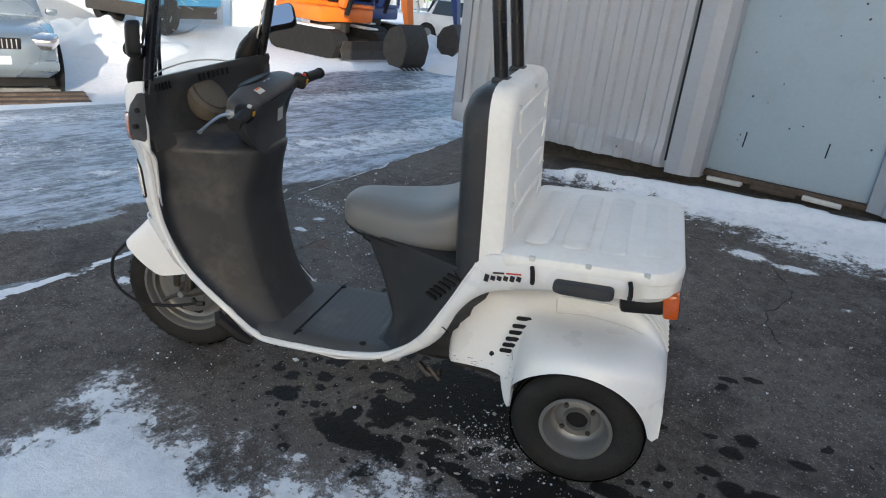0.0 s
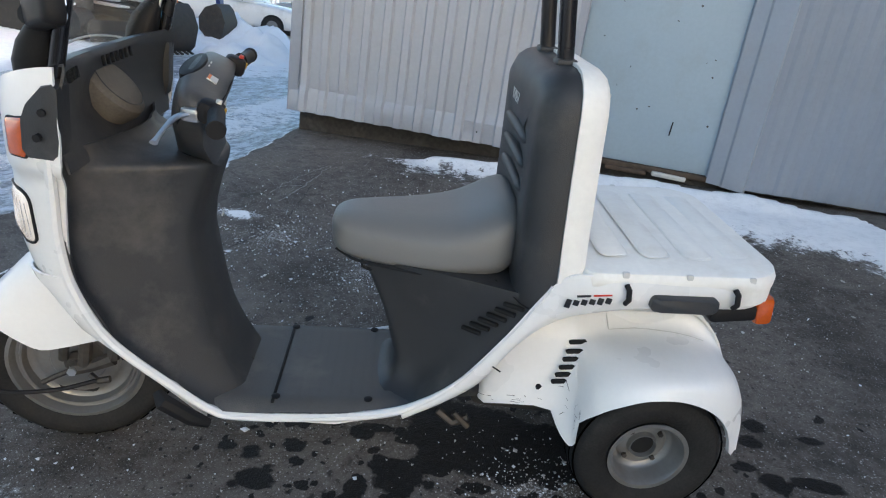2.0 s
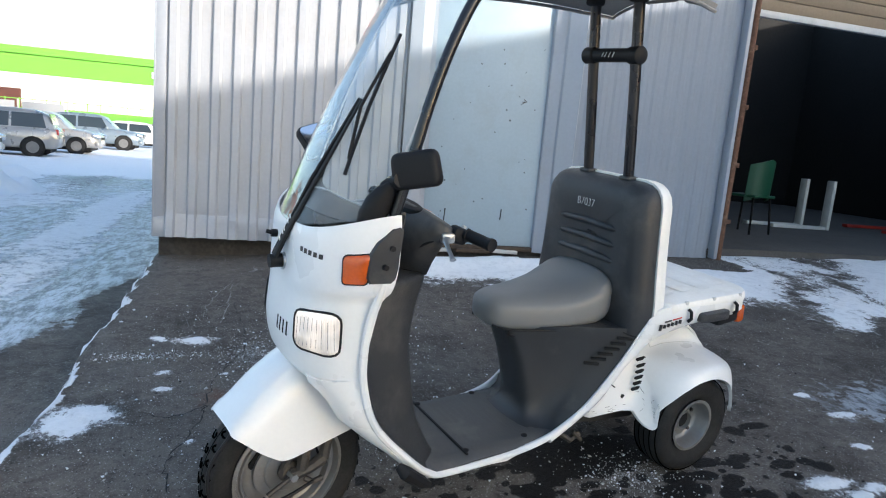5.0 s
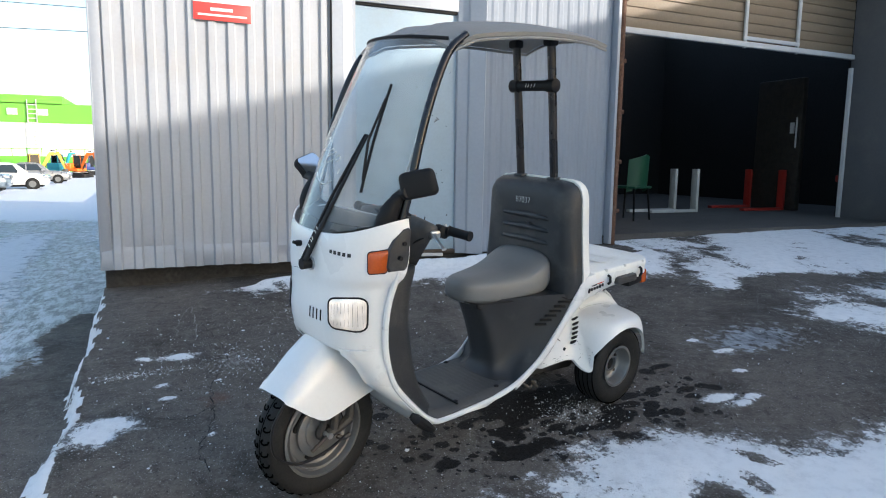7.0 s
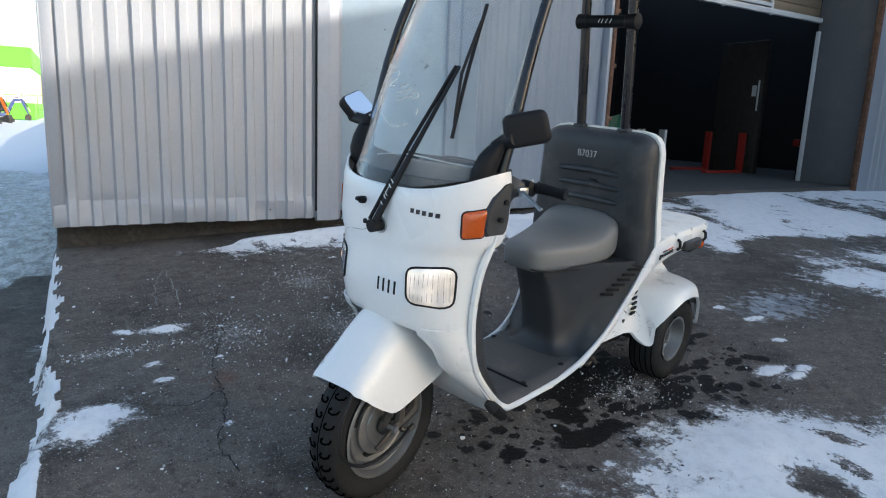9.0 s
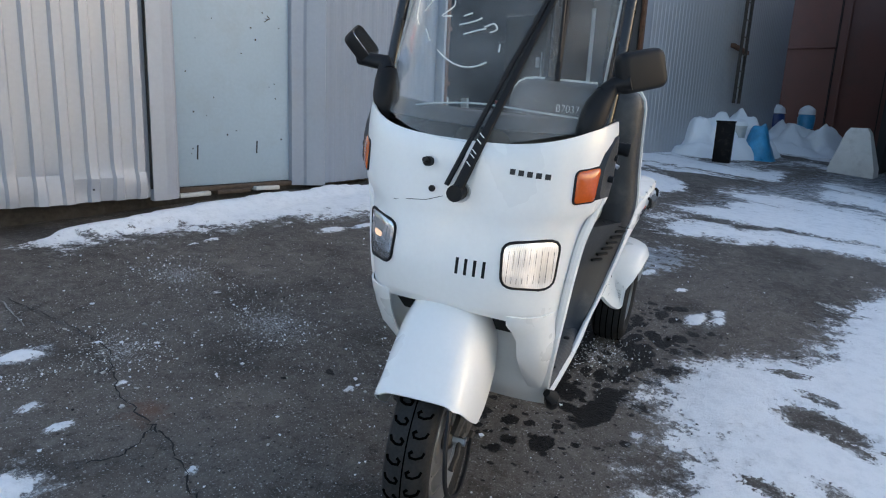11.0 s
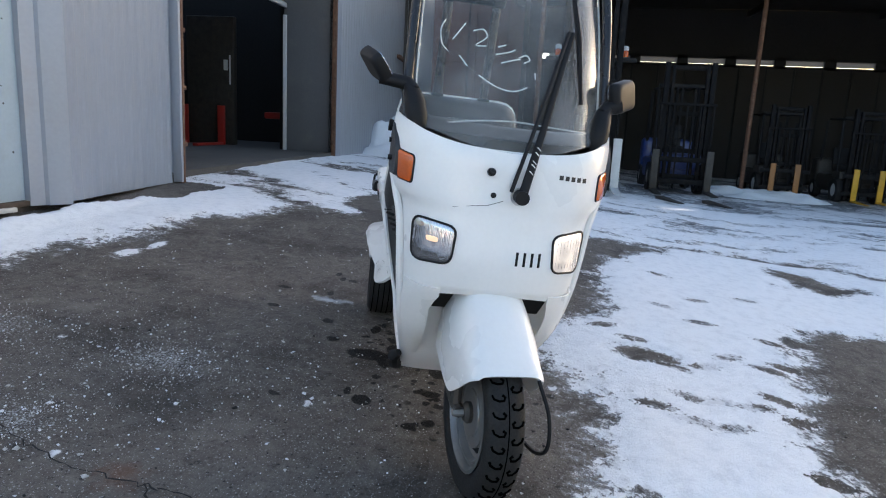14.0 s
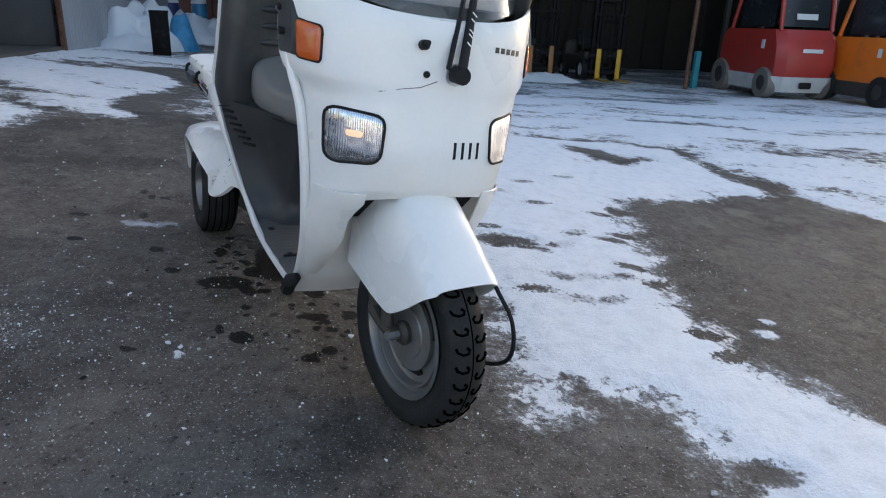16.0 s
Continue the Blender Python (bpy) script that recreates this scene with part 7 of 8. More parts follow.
    part("backrest_top", box((0.035, 1.04, 0.05), (-0.14, 0, 1.72), bevel=0.008), MASTBLACK, fl)
    if guard:
        for k in range(6):
            part("guard_slat", box((1.1, 0.04, 0.035), (1.1, -0.42 + 0.168 * k, 2.08), bevel=0.006), BLACK, fl)
        part("guard_front", box((0.06, 1.45 if lamps else 0.96, 0.07), (0.52, 0, 2.1), bevel=0.012), BLACK, fl)
    if lamps:
        for s in (-1, 1):
            lp = part("beacon", shift(lathe([(0.05, 0), (0.05, 0.07), (0.03, 0.1)], 12), pose(0.42, s * 0.53, 2.14, 90)), ORANGE, fl, "amber and white lamp")
            part("cap", shift(lathe([(0.05, 0), (0.05, 0.05), (0.03, 0.07)], 12), pose(0.42, s * 0.53, 2.24, 90)), PALEGREY, lp)
    return fl


forklift("forklift", "dark grimy forklift with pale upright forks and amber lamps", DARKMETAL, PALEGREY, at_ground(8.25, -0.80), 3.2, True, True)
forklift("forklift", "dark forklift with a blue battery box inside the shed", BLUEPAINT, DARKMETAL, at_ground(10.9, -2.75), 2.4, True)
forklift("forklift", "dark forklift with brown wooden fork covers in the shed", DARKMETAL, BROWNFORK, at_ground(12.6, -5.15, 0), 2.2, True, False, None, 0.85)
forklift("forklift", "dark forklift with bright yellow forks in the shed", DARKMETAL, YELLOW, at_ground(12.5, -6.75, 0), 2.2, True, False, None, 0.85)


def electric_truck(name, label, body_mat, skirt, m):
    """A counterbalance truck seen from behind; it faces +x."""
    fl = thing(name, label, "forklift", m, "forklifts in the yard")
    prof = [(-0.55, 0.42), (-0.58, 0.3), (-0.62, 0.12)]
    rings = []
    for z, x0, x1, w in ((0.36, -0.6, 1.25, 0.5), (0.55, -0.64, 1.25, 0.53), (0.85, -0.6, 1.25, 0.53), (1.0, -0.52, 1.2, 0.52), (1.1, -0.42, 1.15, 0.49)):
        rings.append([Vector(p) for p in ((x0, -w * 0.75, z), (x0, 0, z), (x0, w * 0.75, z), (x0 + 0.12, w, z), (x1, w, z), (x1, 0, z), (x1, -w, z), (x0 + 0.12, -w, z))])
    part("body", loft(rings), body_mat, fl, smooth=30)
    rings = []
    for z, x0, w in ((0.12, -0.52, 0.46), (0.3, -0.6, 0.52), (0.37, -0.62, 0.525)):
        rings.append([Vector(p) for p in ((x0, -w * 0.75, z), (x0, w * 0.75, z), (x0 + 0.12, w, z), (0.0, w, z), (1.3, w, z), (1.3, -w, z), (0.0, -w, z), (x0 + 0.12, -w, z))])
    part("counterweight", loft(rings), skirt, fl, "pale grey counterweight skirt", smooth=30)
    part("tow_pin", box((0.06, 0.2, 0.1), (-0.62, 0, 0.24), bevel=0.02), BLACK, fl)
    part("label_bar", box((0.006, 0.34, 0.06), (-0.625, -0.02, 0.78)), FRAMEWHITE, fl)
    part("emblem", box((0.1, 0.006, 0.14), (-0.1, 0.533, 0.86), bevel=0.002), FRAMEWHITE, fl)
    for s in (-1, 1):
        for x, r in ((-0.25, 0.25), (1.15, 0.29)):
            wl = part("wheel", shift(lathe([(r * 0.5, -0.09), (r * 0.94, -0.09), (r, -0.05), (r, 0.05), (r * 0.94, 0.09), (r * 0.5, 0.09)], 24, True), pose(x, s * 0.47, r)), TYREGREY if body_mat is REDPAINT else RUBBER, fl, "dusty solid tyre")
            part("rim", shift(lathe([(r * 0.52, -0.08), (r * 0.3, -0.03), (0.001, -0.05), (0.001, 0.05), (r * 0.3, 0.03), (r * 0.52, 0.08)], 16), pose(x, s * 0.47, r)), DARKMETAL, wl)
        part("guard_post", tube([(-0.38, s * 0.44, 1.08), (-0.2, s * 0.43, 2.1)], 0.035, 8), body_mat, fl)
        part("guard_post", tube([(1.15, s * 0.44, 1.0), (0.85, s * 0.43, 2.1)], 0.035, 8), body_mat, fl)
        part("mast_rail", box((0.1, 0.08, 2.6), (1.55, s * 0.36, 1.4), bevel=0.01), DARKMETAL, fl)
        part("side_window", box((1.0, 0.012, 0.85), (0.35, s * 0.436, 1.56), (0, 0, 0)), CABGLASS, fl)
    part("rear_window", box((0.012, 0.78, 0.85), (-0.27, 0, 1.56), (0, 10, 0)), CABGLASS, fl)
    part("notice_bar", box((0.008, 0.36, 0.09), (-0.335, 0, 1.3), (0, 10, 0)), FRAMEWHITE, fl)
    part("roof", box((1.35, 0.95, 0.07), (0.35, 0, 2.13), bevel=0.03), body_mat, fl)
    part("seat", join(box((0.45, 0.45, 0.14), (0.2, 0, 1.12), bevel=0.04), box((0.12, 0.42, 0.5), (0.0, 0, 1.38), bevel=0.04)), BLACK, fl)
    return fl


electric_truck("electric_forklift", "red electric forklift with a pale grey counterweight", REDPAINT, PALEGREY, at_ground(10.0, -9.55, -5) @ Matrix.Scale(1.2, 4))
electric_truck("electric_forklift", "orange forklift with a dark skirt beside the red one", ORANGEPAINT, DARKMETAL, at_ground(8.3, -10.65, -6) @ Matrix.Scale(1.1, 4))

bar = thing("teal_post", "teal painted steel post leaning in the shed", "post")
part("post", box((0.12, 0.12, 0.8), (11.5, -8.47, ground_z(11.5, -8.47) + 0.4), (2, 3, 0), 0.01), TEAL, bar)
bar = thing("concrete_barrier", "pale tapered concrete block by the container", "barrier")
part("block", loft([[Vector((11.45 + dx * k, 0.72 + dy * k, z)) for dx, dy in ((-0.3, -0.36), (0.3, -0.36), (0.3, 0.36), (-0.3, 0.36))] for z, k in ((0.0, 1), (0.25, 0.95), (0.85, 0.5), (0.93, 0.35))]), PALEGREY, bar, smooth=30)


def heap(name, label, cx, cy, rx, ry, h, mat=CLEANSNOW, seed=1, n=30):
    """A lumpy heap that sits on the ground."""
    bm = bmesh.new()
    rows = []
    for i in range(n):
        row = []
        for j in range(n):
            u, v = -1 + 2 * i / (n - 1), -1 + 2 * j / (n - 1)
            d = math.hypot(u, v)
            x, y = cx + rx * u, cy + ry * v
            k = max(0, 1 - d * d) ** 0.8
            q = 0.75 + 0.9 * noise.noise((x * 1.7 + seed, y * 1.7, seed)) + 0.35 * noise.noise((x * 5 + seed, y * 5, seed))
            row.append(bm.verts.new((x, y, ground_z(x, y) - 0.03 + h * k * max(0.1, q) * (1 if d < 1 else 0))))
        rows.append(row)
    for a, b in zip(rows, rows[1:]):
        for i in range(n - 1):
            bm.faces.new((a[i], b[i], b[i + 1], a[i + 1]))
    return tagged(part(name, bm, mat, smooth=60), label, "snow heap", kind="stuff")


heap("snow_heap", "white lumpy snow heap against the pale wall", 11.9, 3.0, 2.3, 0.85, 0.75, seed=3)
heap("snow_heap", "white snow heap at the container door", 16.4, 2.6, 2.2, 1.4, 0.6, seed=7)
heap("snow_heap", "low white snow bank before the forklifts", 12.2, -4.6, 0.9, 1.6, 0.22, seed=9)
bk = thing("plastic_bucket", "white plastic bucket with a snow cap in the heap", "bucket", pose(11.4, 2.75, 0.5))
part("bucket_body", shift(lathe([(0.16, 0), (0.2, 0.36), (0.205, 0.37), (0.15, 0.02)], 20), pose(0, 0, 0, 90)), PALEGREY, bk)
part("snow_cap", shift(lathe([(0.21, 0.36), (0.2, 0.43), (0.12, 0.48), (0.001, 0.49)], 16), pose(0, 0, 0, 90)), CLEANSNOW, bk)
bag = heap("plastic_bag", "crumpled blue plastic bag lying in the snow", 11.5, 2.3, 0.55, 0.3, 0.75, BLUEBAG, 5, 16)
tagged(bag, "crumpled blue plastic bag lying in the snow", "bag", kind="thing")
bb = thing("black_box", "tall black plastic box standing on the snow", "box", at_ground(9.3, 2.28, 12))
part("side", box((0.2, 0.27, 0.66), (0, 0, 0.33), bevel=0.012), MASTBLACK, bb)
part("rim", box((0.22, 0.29, 0.03), (0, 0, 0.66), bevel=0.008), MASTBLACK, bb)
for x, y, mt, lb in ((17.4, 3.55, BLUEPAINT, "blue bottle with a white cap on the snow"), (17.5, 2.85, BLUEBAG, "pale blue bottle with a snow cap")):
    bt = thing("bottle", lb, "bottle", pose(x, y, 0.8) @ Matrix.Scale(1.4, 4))
    part("bottle_body", shift(lathe([(0.14, 0), (0.15, 0.2), (0.12, 0.28)], 14), pose(0, 0, 0, 90)), mt, bt)
    part("cap", shift(lathe([(0.15, 0.26), (0.13, 0.36), (0.05, 0.42), (0.001, 0.43)], 14), pose(0, 0, 0, 90)), CLEANSNOW, bt)
for x, y in ((8.7, -2.1), (9.0, -2.9)):
    fk = thing("fork_blade", "dark steel fork blade lying on the snow", "fork blade", at_ground(x, y, 200, 0.03))
    part("blade", loft([[(0, -0.07, 0), (0, 0.07, 0), (0, 0.07, 0.05), (0, -0.07, 0.05)], [(0.7, -0.05, 0), (0.7, 0.05, 0), (0.7, 0.05, 0.012), (0.7, -0.05, 0.012)]]), DARKMETAL, fk)

# inside the garage
for x, y, mt, lb in ((8.4, 6.2, REDPAINT, "red upright fork of a machine inside the garage"), (8.4, 5.5, REDPAINT, "red upright fork of a machine inside the garage"), (6.26, 5.72, PALEGREY, "grey upright fork in the dark garage"), (6.5, 5.5, PALEGREY, "grey upright fork in the dark garage")):
    f_ = thing("garage_fork", lb, "fork", pose(x, y, 0.435), "forks in the garage")
    part("shank", box((0.05, 0.13, 0.68), (0, 0, 0.34), bevel=0.008), mt, f_)
    part("blade", box((0.9, 0.1, 0.045), (-0.42, 0, 0.023), bevel=0.006), mt, f_)
ch = thing("green_chair", "green moulded chair in the dark garage", "chair", pose(4.5, 4.6, 0.435, 0, 0, 200))
part("backrest", sheet([[(0.22 * math.sin(a), 0.2 * math.cos(a) + 0.02 * v, 0.45 + 0.42 * v - 0.06 * abs(a)) for a in np.linspace(-1.2, 1.2, 11)] for v in np.linspace(0, 1, 5)], 0.015), material("green_plastic", (0.008, 0.07, 0.035), 0.5), ch)
part("seat", box((0.42, 0.42, 0.03), (0, 0, 0.44), bevel=0.012), material("green_plastic_seat", (0.008, 0.07, 0.035), 0.5), ch)
for sx in (-1, 1):
    for sy in (-1, 1):
        part("leg", tube([(0.17 * sx, 0.17 * sy, 0.43), (0.2 * sx, 0.2 * sy, 0)], 0.014, 6), MASTBLACK, ch)
gm_ = thing("garage_machine", "dark forklift with a red seat deep in the garage", "forklift", pose(8.95, 5.75, 0.435))
part("mast", box((0.12, 0.9, 2.2), (-0.4, 0, 1.1), bevel=0.02), DARKMETAL, gm_)
part("seat", join(box((0.4, 0.32, 0.12), (0.2, -0.95, 0.55), bevel=0.03), box((0.1, 0.12, 0.35), (0.4, -1.05, 0.75), bevel=0.03)), REDPAINT, gm_)
part("strip", box((0.02, 0.02, 0.5), (-0.47, -0.38, 1.3)), FRAMEWHITE, gm_)
part("plate", box((0.02, 0.07, 0.18), (-0.47, -0.3, 1.38)), FRAMEWHITE, gm_)
# ---- across the road: cars, excavators, fence, buildings ----
def car(label, paint, m, L=4.2, W=1.7, Hh=1.5, kind="hatch", group="parked cars"):
    """A parked car that faces +x."""
    c = thing("car", label, "car", m, group)
    if kind == "sedan":
        hood, ws, rs, tail, deckz = 0.30, 0.40, 0.80, 0.99, 0.62
    elif kind == "suv":
        hood, ws, rs, tail, deckz = 0.27, 0.36, 0.93, 0.99, 0.60
    else:
        hood, ws, rs, tail, deckz = 0.24, 0.34, 0.92, 0.99, 0.62
    belt = 0.6 * Hh
    # body sections from nose to tail: (fraction, half width, bottom, top)
    secs = [(0.0, 0.24, 0.27, 0.44), (0.008, 0.32, 0.2, 0.47), (0.03, 0.41, 0.17, 0.5), (0.065, 0.46, 0.17, 0.525), (hood * 0.6, 0.49, 0.17, 0.575), (hood, 0.5, 0.17, 0.60), (0.5, 0.5, 0.17, 0.61), (rs, 0.5, 0.17, 0.62), (0.97, 0.47, 0.19, deckz), (0.99, 0.43, 0.24, deckz - 0.04), (1.0, 0.38, 0.3, deckz - 0.1)]
    rings = []
    for f, w, b, t in secs:
        x = L * (0.5 - f)
        hw, zb, zt = W * w, b * Hh, t * Hh
        rings.append([Vector((x, y, z)) for y, z in ((-hw * 0.9, zb), (-hw, zb + 0.08), (-hw, zb + (zt - zb) * 0.55), (-hw * 0.97, zt - 0.06), (-hw * 0.88, zt), (0, zt + 0.03), (hw * 0.88, zt), (hw * 0.97, zt - 0.06), (hw, zb + (zt - zb) * 0.55), (hw, zb + 0.08), (hw * 0.9, zb))])
    part("body", loft(rings), paint, c, smooth=50)
    roofs = [(ws - 0.09, 0.44, 0.62), (ws + 0.03, 0.4, 0.93), (ws + 0.1, 0.385, 0.985), ((ws + rs) / 2, 0.38, 1.0), (rs - 0.12, 0.375, 0.98), (rs - 0.02, 0.385, 0.9), (rs + (0.045 if kind != "sedan" else 0.02), 0.43, 0.63)]
    rings = []
    for f, w, t in roofs:
        x = L * (0.5 - f)
        hw = W * w
        rings.append([Vector((x, y, z)) for y, z in ((-W * 0.455, belt), (-hw - 0.0, max(belt + 0.01, t * Hh - 0.09)), (-hw * 0.86, t * Hh), (0, t * Hh + 0.015), (hw * 0.86, t * Hh), (hw, max(belt + 0.01, t * Hh - 0.09)), (W * 0.455, belt))])
    part("roof", loft(rings), paint, c, smooth=50)
    # glass
    for s in (-1, 1):
        for f0, f1 in ((ws + 0.02, (ws + rs) / 2 - 0.01), ((ws + rs) / 2 + 0.01, rs - 0.05)):
            q = [(L * (0.5 - f0 + (0.035 if f0 == ws + 0.02 else 0)), belt + 0.03), (L * (0.5 - f1 - (0.03 if f1 == rs - 0.05 else 0)), belt + 0.03), (L * (0.5 - f1), Hh * 0.915), (L * (0.5 - f0 - (0.03 if f0 == ws + 0.02 else 0)), Hh * 0.915)]
            yb, yt = W * 0.456, W * 0.392
            pts = [Vector((x, s * (yb + (yt - yb) * (z - belt) / (Hh * 0.92 - belt) + 0.006), z)) for x, z in q]
            part("side_window", loft([pts, [p - Vector((0, s * 0.012, 0)) for p in pts]]), CARGLASS, c)
        part("wing_mirror", box((0.1, 0.16, 0.1), (L * (0.5 - ws + 0.01), s * W * 0.53, belt + 0.06), bevel=0.03), paint, c)
        part("head_lamp", box((0.34, 0.36, 0.17), (L * 0.46, s * W * 0.36, Hh * 0.465), (0, 14, -s * 26), 0.06), LENS, c)
        part("tail_lamp", box((0.1, 0.2, 0.2), (-L * 0.478, s * W * 0.385, Hh * 0.54), (0, 0, s * 15), 0.04), REDPAINT, c)
        for f in (0.185, 0.8):
            r = 0.2 * Hh if kind != "suv" else 0.21 * Hh
            x = L * (0.5 - f)
            # Black disc stands for the shade inside the wheel opening.
            part("arch", shift(lathe([(r * 1.18, -0.02), (r * 1.18, 0.02)], 20), pose(x, s * (W * 0.5 - 0.018), r)), SLOT, c)
            wl = part("wheel", shift(lathe([(r * 0.62, -0.1), (r * 0.95, -0.1), (r, -0.06), (r, 0.06), (r * 0.95, 0.1), (r * 0.62, 0.1)], 24, True), pose(x, s * (W * 0.5 - 0.085), r)), RUBBER, c)
            part("rim", shift(lathe([(r * 0.63, 0.085), (r * 0.55, 0.07), (r * 0.3, 0.08), (0.001, 0.085), (0.001, -0.085), (r * 0.3, -0.08), (r * 0.55, -0.07), (r * 0.63, -0.085)], 18), pose(x, s * (W * 0.5 - 0.08), r)), STEEL, wl)
    xw0, xw1 = L * (0.5 - ws + 0.075), L * (0.5 - ws - 0.035)
    pts = [Vector((xw0 + 0.012, -W * 0.4, belt + 0.03)), Vector((xw0 + 0.012, W * 0.4, belt + 0.03)), Vector((xw1 + 0.02, W * 0.345, Hh * 0.93)), Vector((xw1 + 0.02, -W * 0.345, Hh * 0.93))]
    part("windscreen", loft([pts, [p - Vector((0.015, 0, 0.01)) for p in pts]]), CABGLASS, c)
    xr0, xr1 = L * (0.5 - rs - 0.033), L * (0.5 - rs + 0.005)
    pts = [Vector((xr0 - 0.012, -W * 0.37, belt + 0.07)), Vector((xr0 - 0.012, W * 0.37, belt + 0.07)), Vector((xr1 - 0.02, W * 0.34, Hh * 0.92)), Vector((xr1 - 0.02, -W * 0.34, Hh * 0.92))]
    part("rear_window", loft([pts, [p + Vector((0.015, 0, -0.01)) for p in pts]]), CARGLASS, c)
    part("grille", box((0.05, W * 0.42, 0.15 if kind == "suv" else 0.11), (L * 0.5 - 0.012, 0, Hh * (0.45 if kind == "suv" else 0.41)), bevel=0.02), BLACK, c)
    for k in range(13 if kind == "suv" else 0):
        part("grille_bar", box((0.02, 0.014, 0.12), (L * 0.5 + 0.008, -W * 0.18 + W * 0.03 * k, Hh * 0.45)), ALLOY, c)
    part("bumper", box((0.14, W * 0.9, 0.16), (L * 0.482, 0, Hh * 0.27), bevel=0.05), paint, c)
    part("plate", box((0.012, 0.5, 0.11), (L * 0.5 + 0.006, 0, Hh * 0.32)), FRAMEWHITE, c)
    part("plate", box((0.012, 0.5, 0.11), (-L * 0.497, 0, Hh * 0.42)), FRAMEWHITE, c)
    # Black block in place of the shade below the floor.
    part("under_shade", box((L * 0.86, W * 0.84, 0.12), (0, 0, 0.2)), SLOT, c)
    return c


def excavator(label, paint, cab_mat, m, reach=((0.7, 1.0), (1.5, 2.6), (2.2, 2.5), (2.75, 0.9)), k=1.0):
    """A small tracked excavator; its arm reaches towards +x."""
    e = thing("excavator", label, "excavator", m @ Matrix.Scale(k, 4), "excavators by the road")
    for s in (-1, 1):
        ring = []
        for a in np.linspace(-90, 90, 7):
            ring.append((0.85 + 0.26 * math.cos(radians(a)), 0.28 + 0.26 * math.sin(radians(a))))
        for a in np.linspace(90, 270, 7):
            ring.append((-0.85 + 0.26 * math.cos(radians(a)), 0.28 + 0.26 * math.sin(radians(a))))
        tk = part("track", loft([[Vector((x, s * 0.6 + d, z)) for x, z in ring] for d in (-0.17, 0.17)]), RUBBER, e, "black rubber track", smooth=30)
        for i in range(11):
            for z in (0.545, 0.02):
                part("track_lug", box((0.05, 0.35, 0.035), (-0.8 + 0.16 * i, s * 0.6, z)), RUBBER, tk)
        part("track_frame", box((1.5, 0.12, 0.2), (0, s * 0.6 - s * 0.14, 0.28), bevel=0.03), DARKMETAL, e)
        part("snow_on_track", box((1.2, 0.3, 0.04), (0.1, s * 0.6, 0.575), bevel=0.02), CLEANSNOW, e)
    part("turntable", shift(lathe([(0.42, 0), (0.42, 0.22)], 24), pose(0, 0, 0.45, 90)), DARKMETAL, e)
    part("house", join(box((1.5, 1.45, 0.3), (-0.2, 0, 0.82), bevel=0.06), box((0.75, 1.45, 0.62), (-0.62, 0, 1.2), bevel=0.12, seg=3)), paint, e, "rounded engine house")
    part("cab_floor", box((0.95, 0.85, 0.08), (0.12, 0.28, 1.0), bevel=0.02), paint, e)
    for x in (-0.3, 0.55):
        for y in (-0.12, 0.68):
            part("cab_post", box((0.06, 0.06, 1.35), (x - 0.02, y, 1.7), (0, -3 if x > 0 else 2, 0), 0.01), cab_mat, e)
    part("cab_roof", box((1.0, 0.9, 0.09), (0.1, 0.28, 2.4), bevel=0.04), cab_mat, e)
    for y in (-0.12, 0.68):
        part("cab_window", box((0.78, 0.015, 1.15), (0.12, y, 1.75)), CABGLASS, e)
    part("cab_window", box((0.015, 0.76, 1.15), (0.55, 0.28, 1.75)), CABGLASS, e)
    part("cab_seat", box((0.4, 0.45, 0.6), (-0.02, 0.28, 1.3), bevel=0.06), BLACK, e)
    part("blade", loft([[(1.32, -0.78, 0.05), (1.32, 0.78, 0.05), (1.36, 0.78, 0.05), (1.36, -0.78, 0.05)], [(1.24, -0.78, 0.22), (1.24, 0.78, 0.22), (1.28, 0.78, 0.22), (1.28, -0.78, 0.22)], [(1.32, -0.78, 0.4), (1.32, 0.78, 0.4), (1.36, 0.78, 0.4), (1.36, -0.78, 0.4)]]), DARKMETAL, e)
    p0, p1, p2, p3 = [Vector((x, -0.25, z)) for x, z in reach]

    def beam(a, b, w0, w1, t):
        d = (b - a).normalized()
        n_ = Vector((-d.z, 0, d.x))
        ty = Vector((0, t, 0))
        return loft([[q + n_ * w * sg + ty * sy for sg, sy in ((1, 1), (1, -1), (-1, -1), (-1, 1))] for q, w in ((a, w0 * 0.6), (a + (b - a) * 0.25, w0), (a + (b - a) * 0.75, w1), (b, w1 * 0.5))])
    part("boom", beam(p0, p1, 0.13, 0.17, 0.09), paint, e)
    part("boom_elbow", beam(p1 - (p1 - p0) * 0.08, p2, 0.17, 0.1, 0.088), paint, e)
    part("stick", beam(p2 + Vector((-0.06, 0, 0.16)), p3, 0.15, 0.08, 0.08), paint, e)
    for a, b in ((p0 + Vector((0.1, 0, -0.15)), p0 + (p1 - p0) * 0.7 + Vector((0.14, 0, -0.05))), (p1 + Vector((0, 0, 0.22)), p2 + Vector((-0.05, 0, 0.22))), (p2 + Vector((0.16, 0, 0.0)), p3 + Vector((0.2, 0, 0.35)))):
        cy = part("cylinder", tube([a, a + (b - a) * 0.6], 0.05, 8), BLACK, e)
        part("rod", tube([a + (b - a) * 0.55, b], 0.026, 8), ALLOY, cy)
    bk_ = [(0.05, 0.12), (-0.25, 0.0), (-0.42, -0.25), (-0.4, -0.55), (-0.2, -0.75), (0.12, -0.78), (0.22, -0.68), (0.3, -0.3), (0.18, 0.0)]
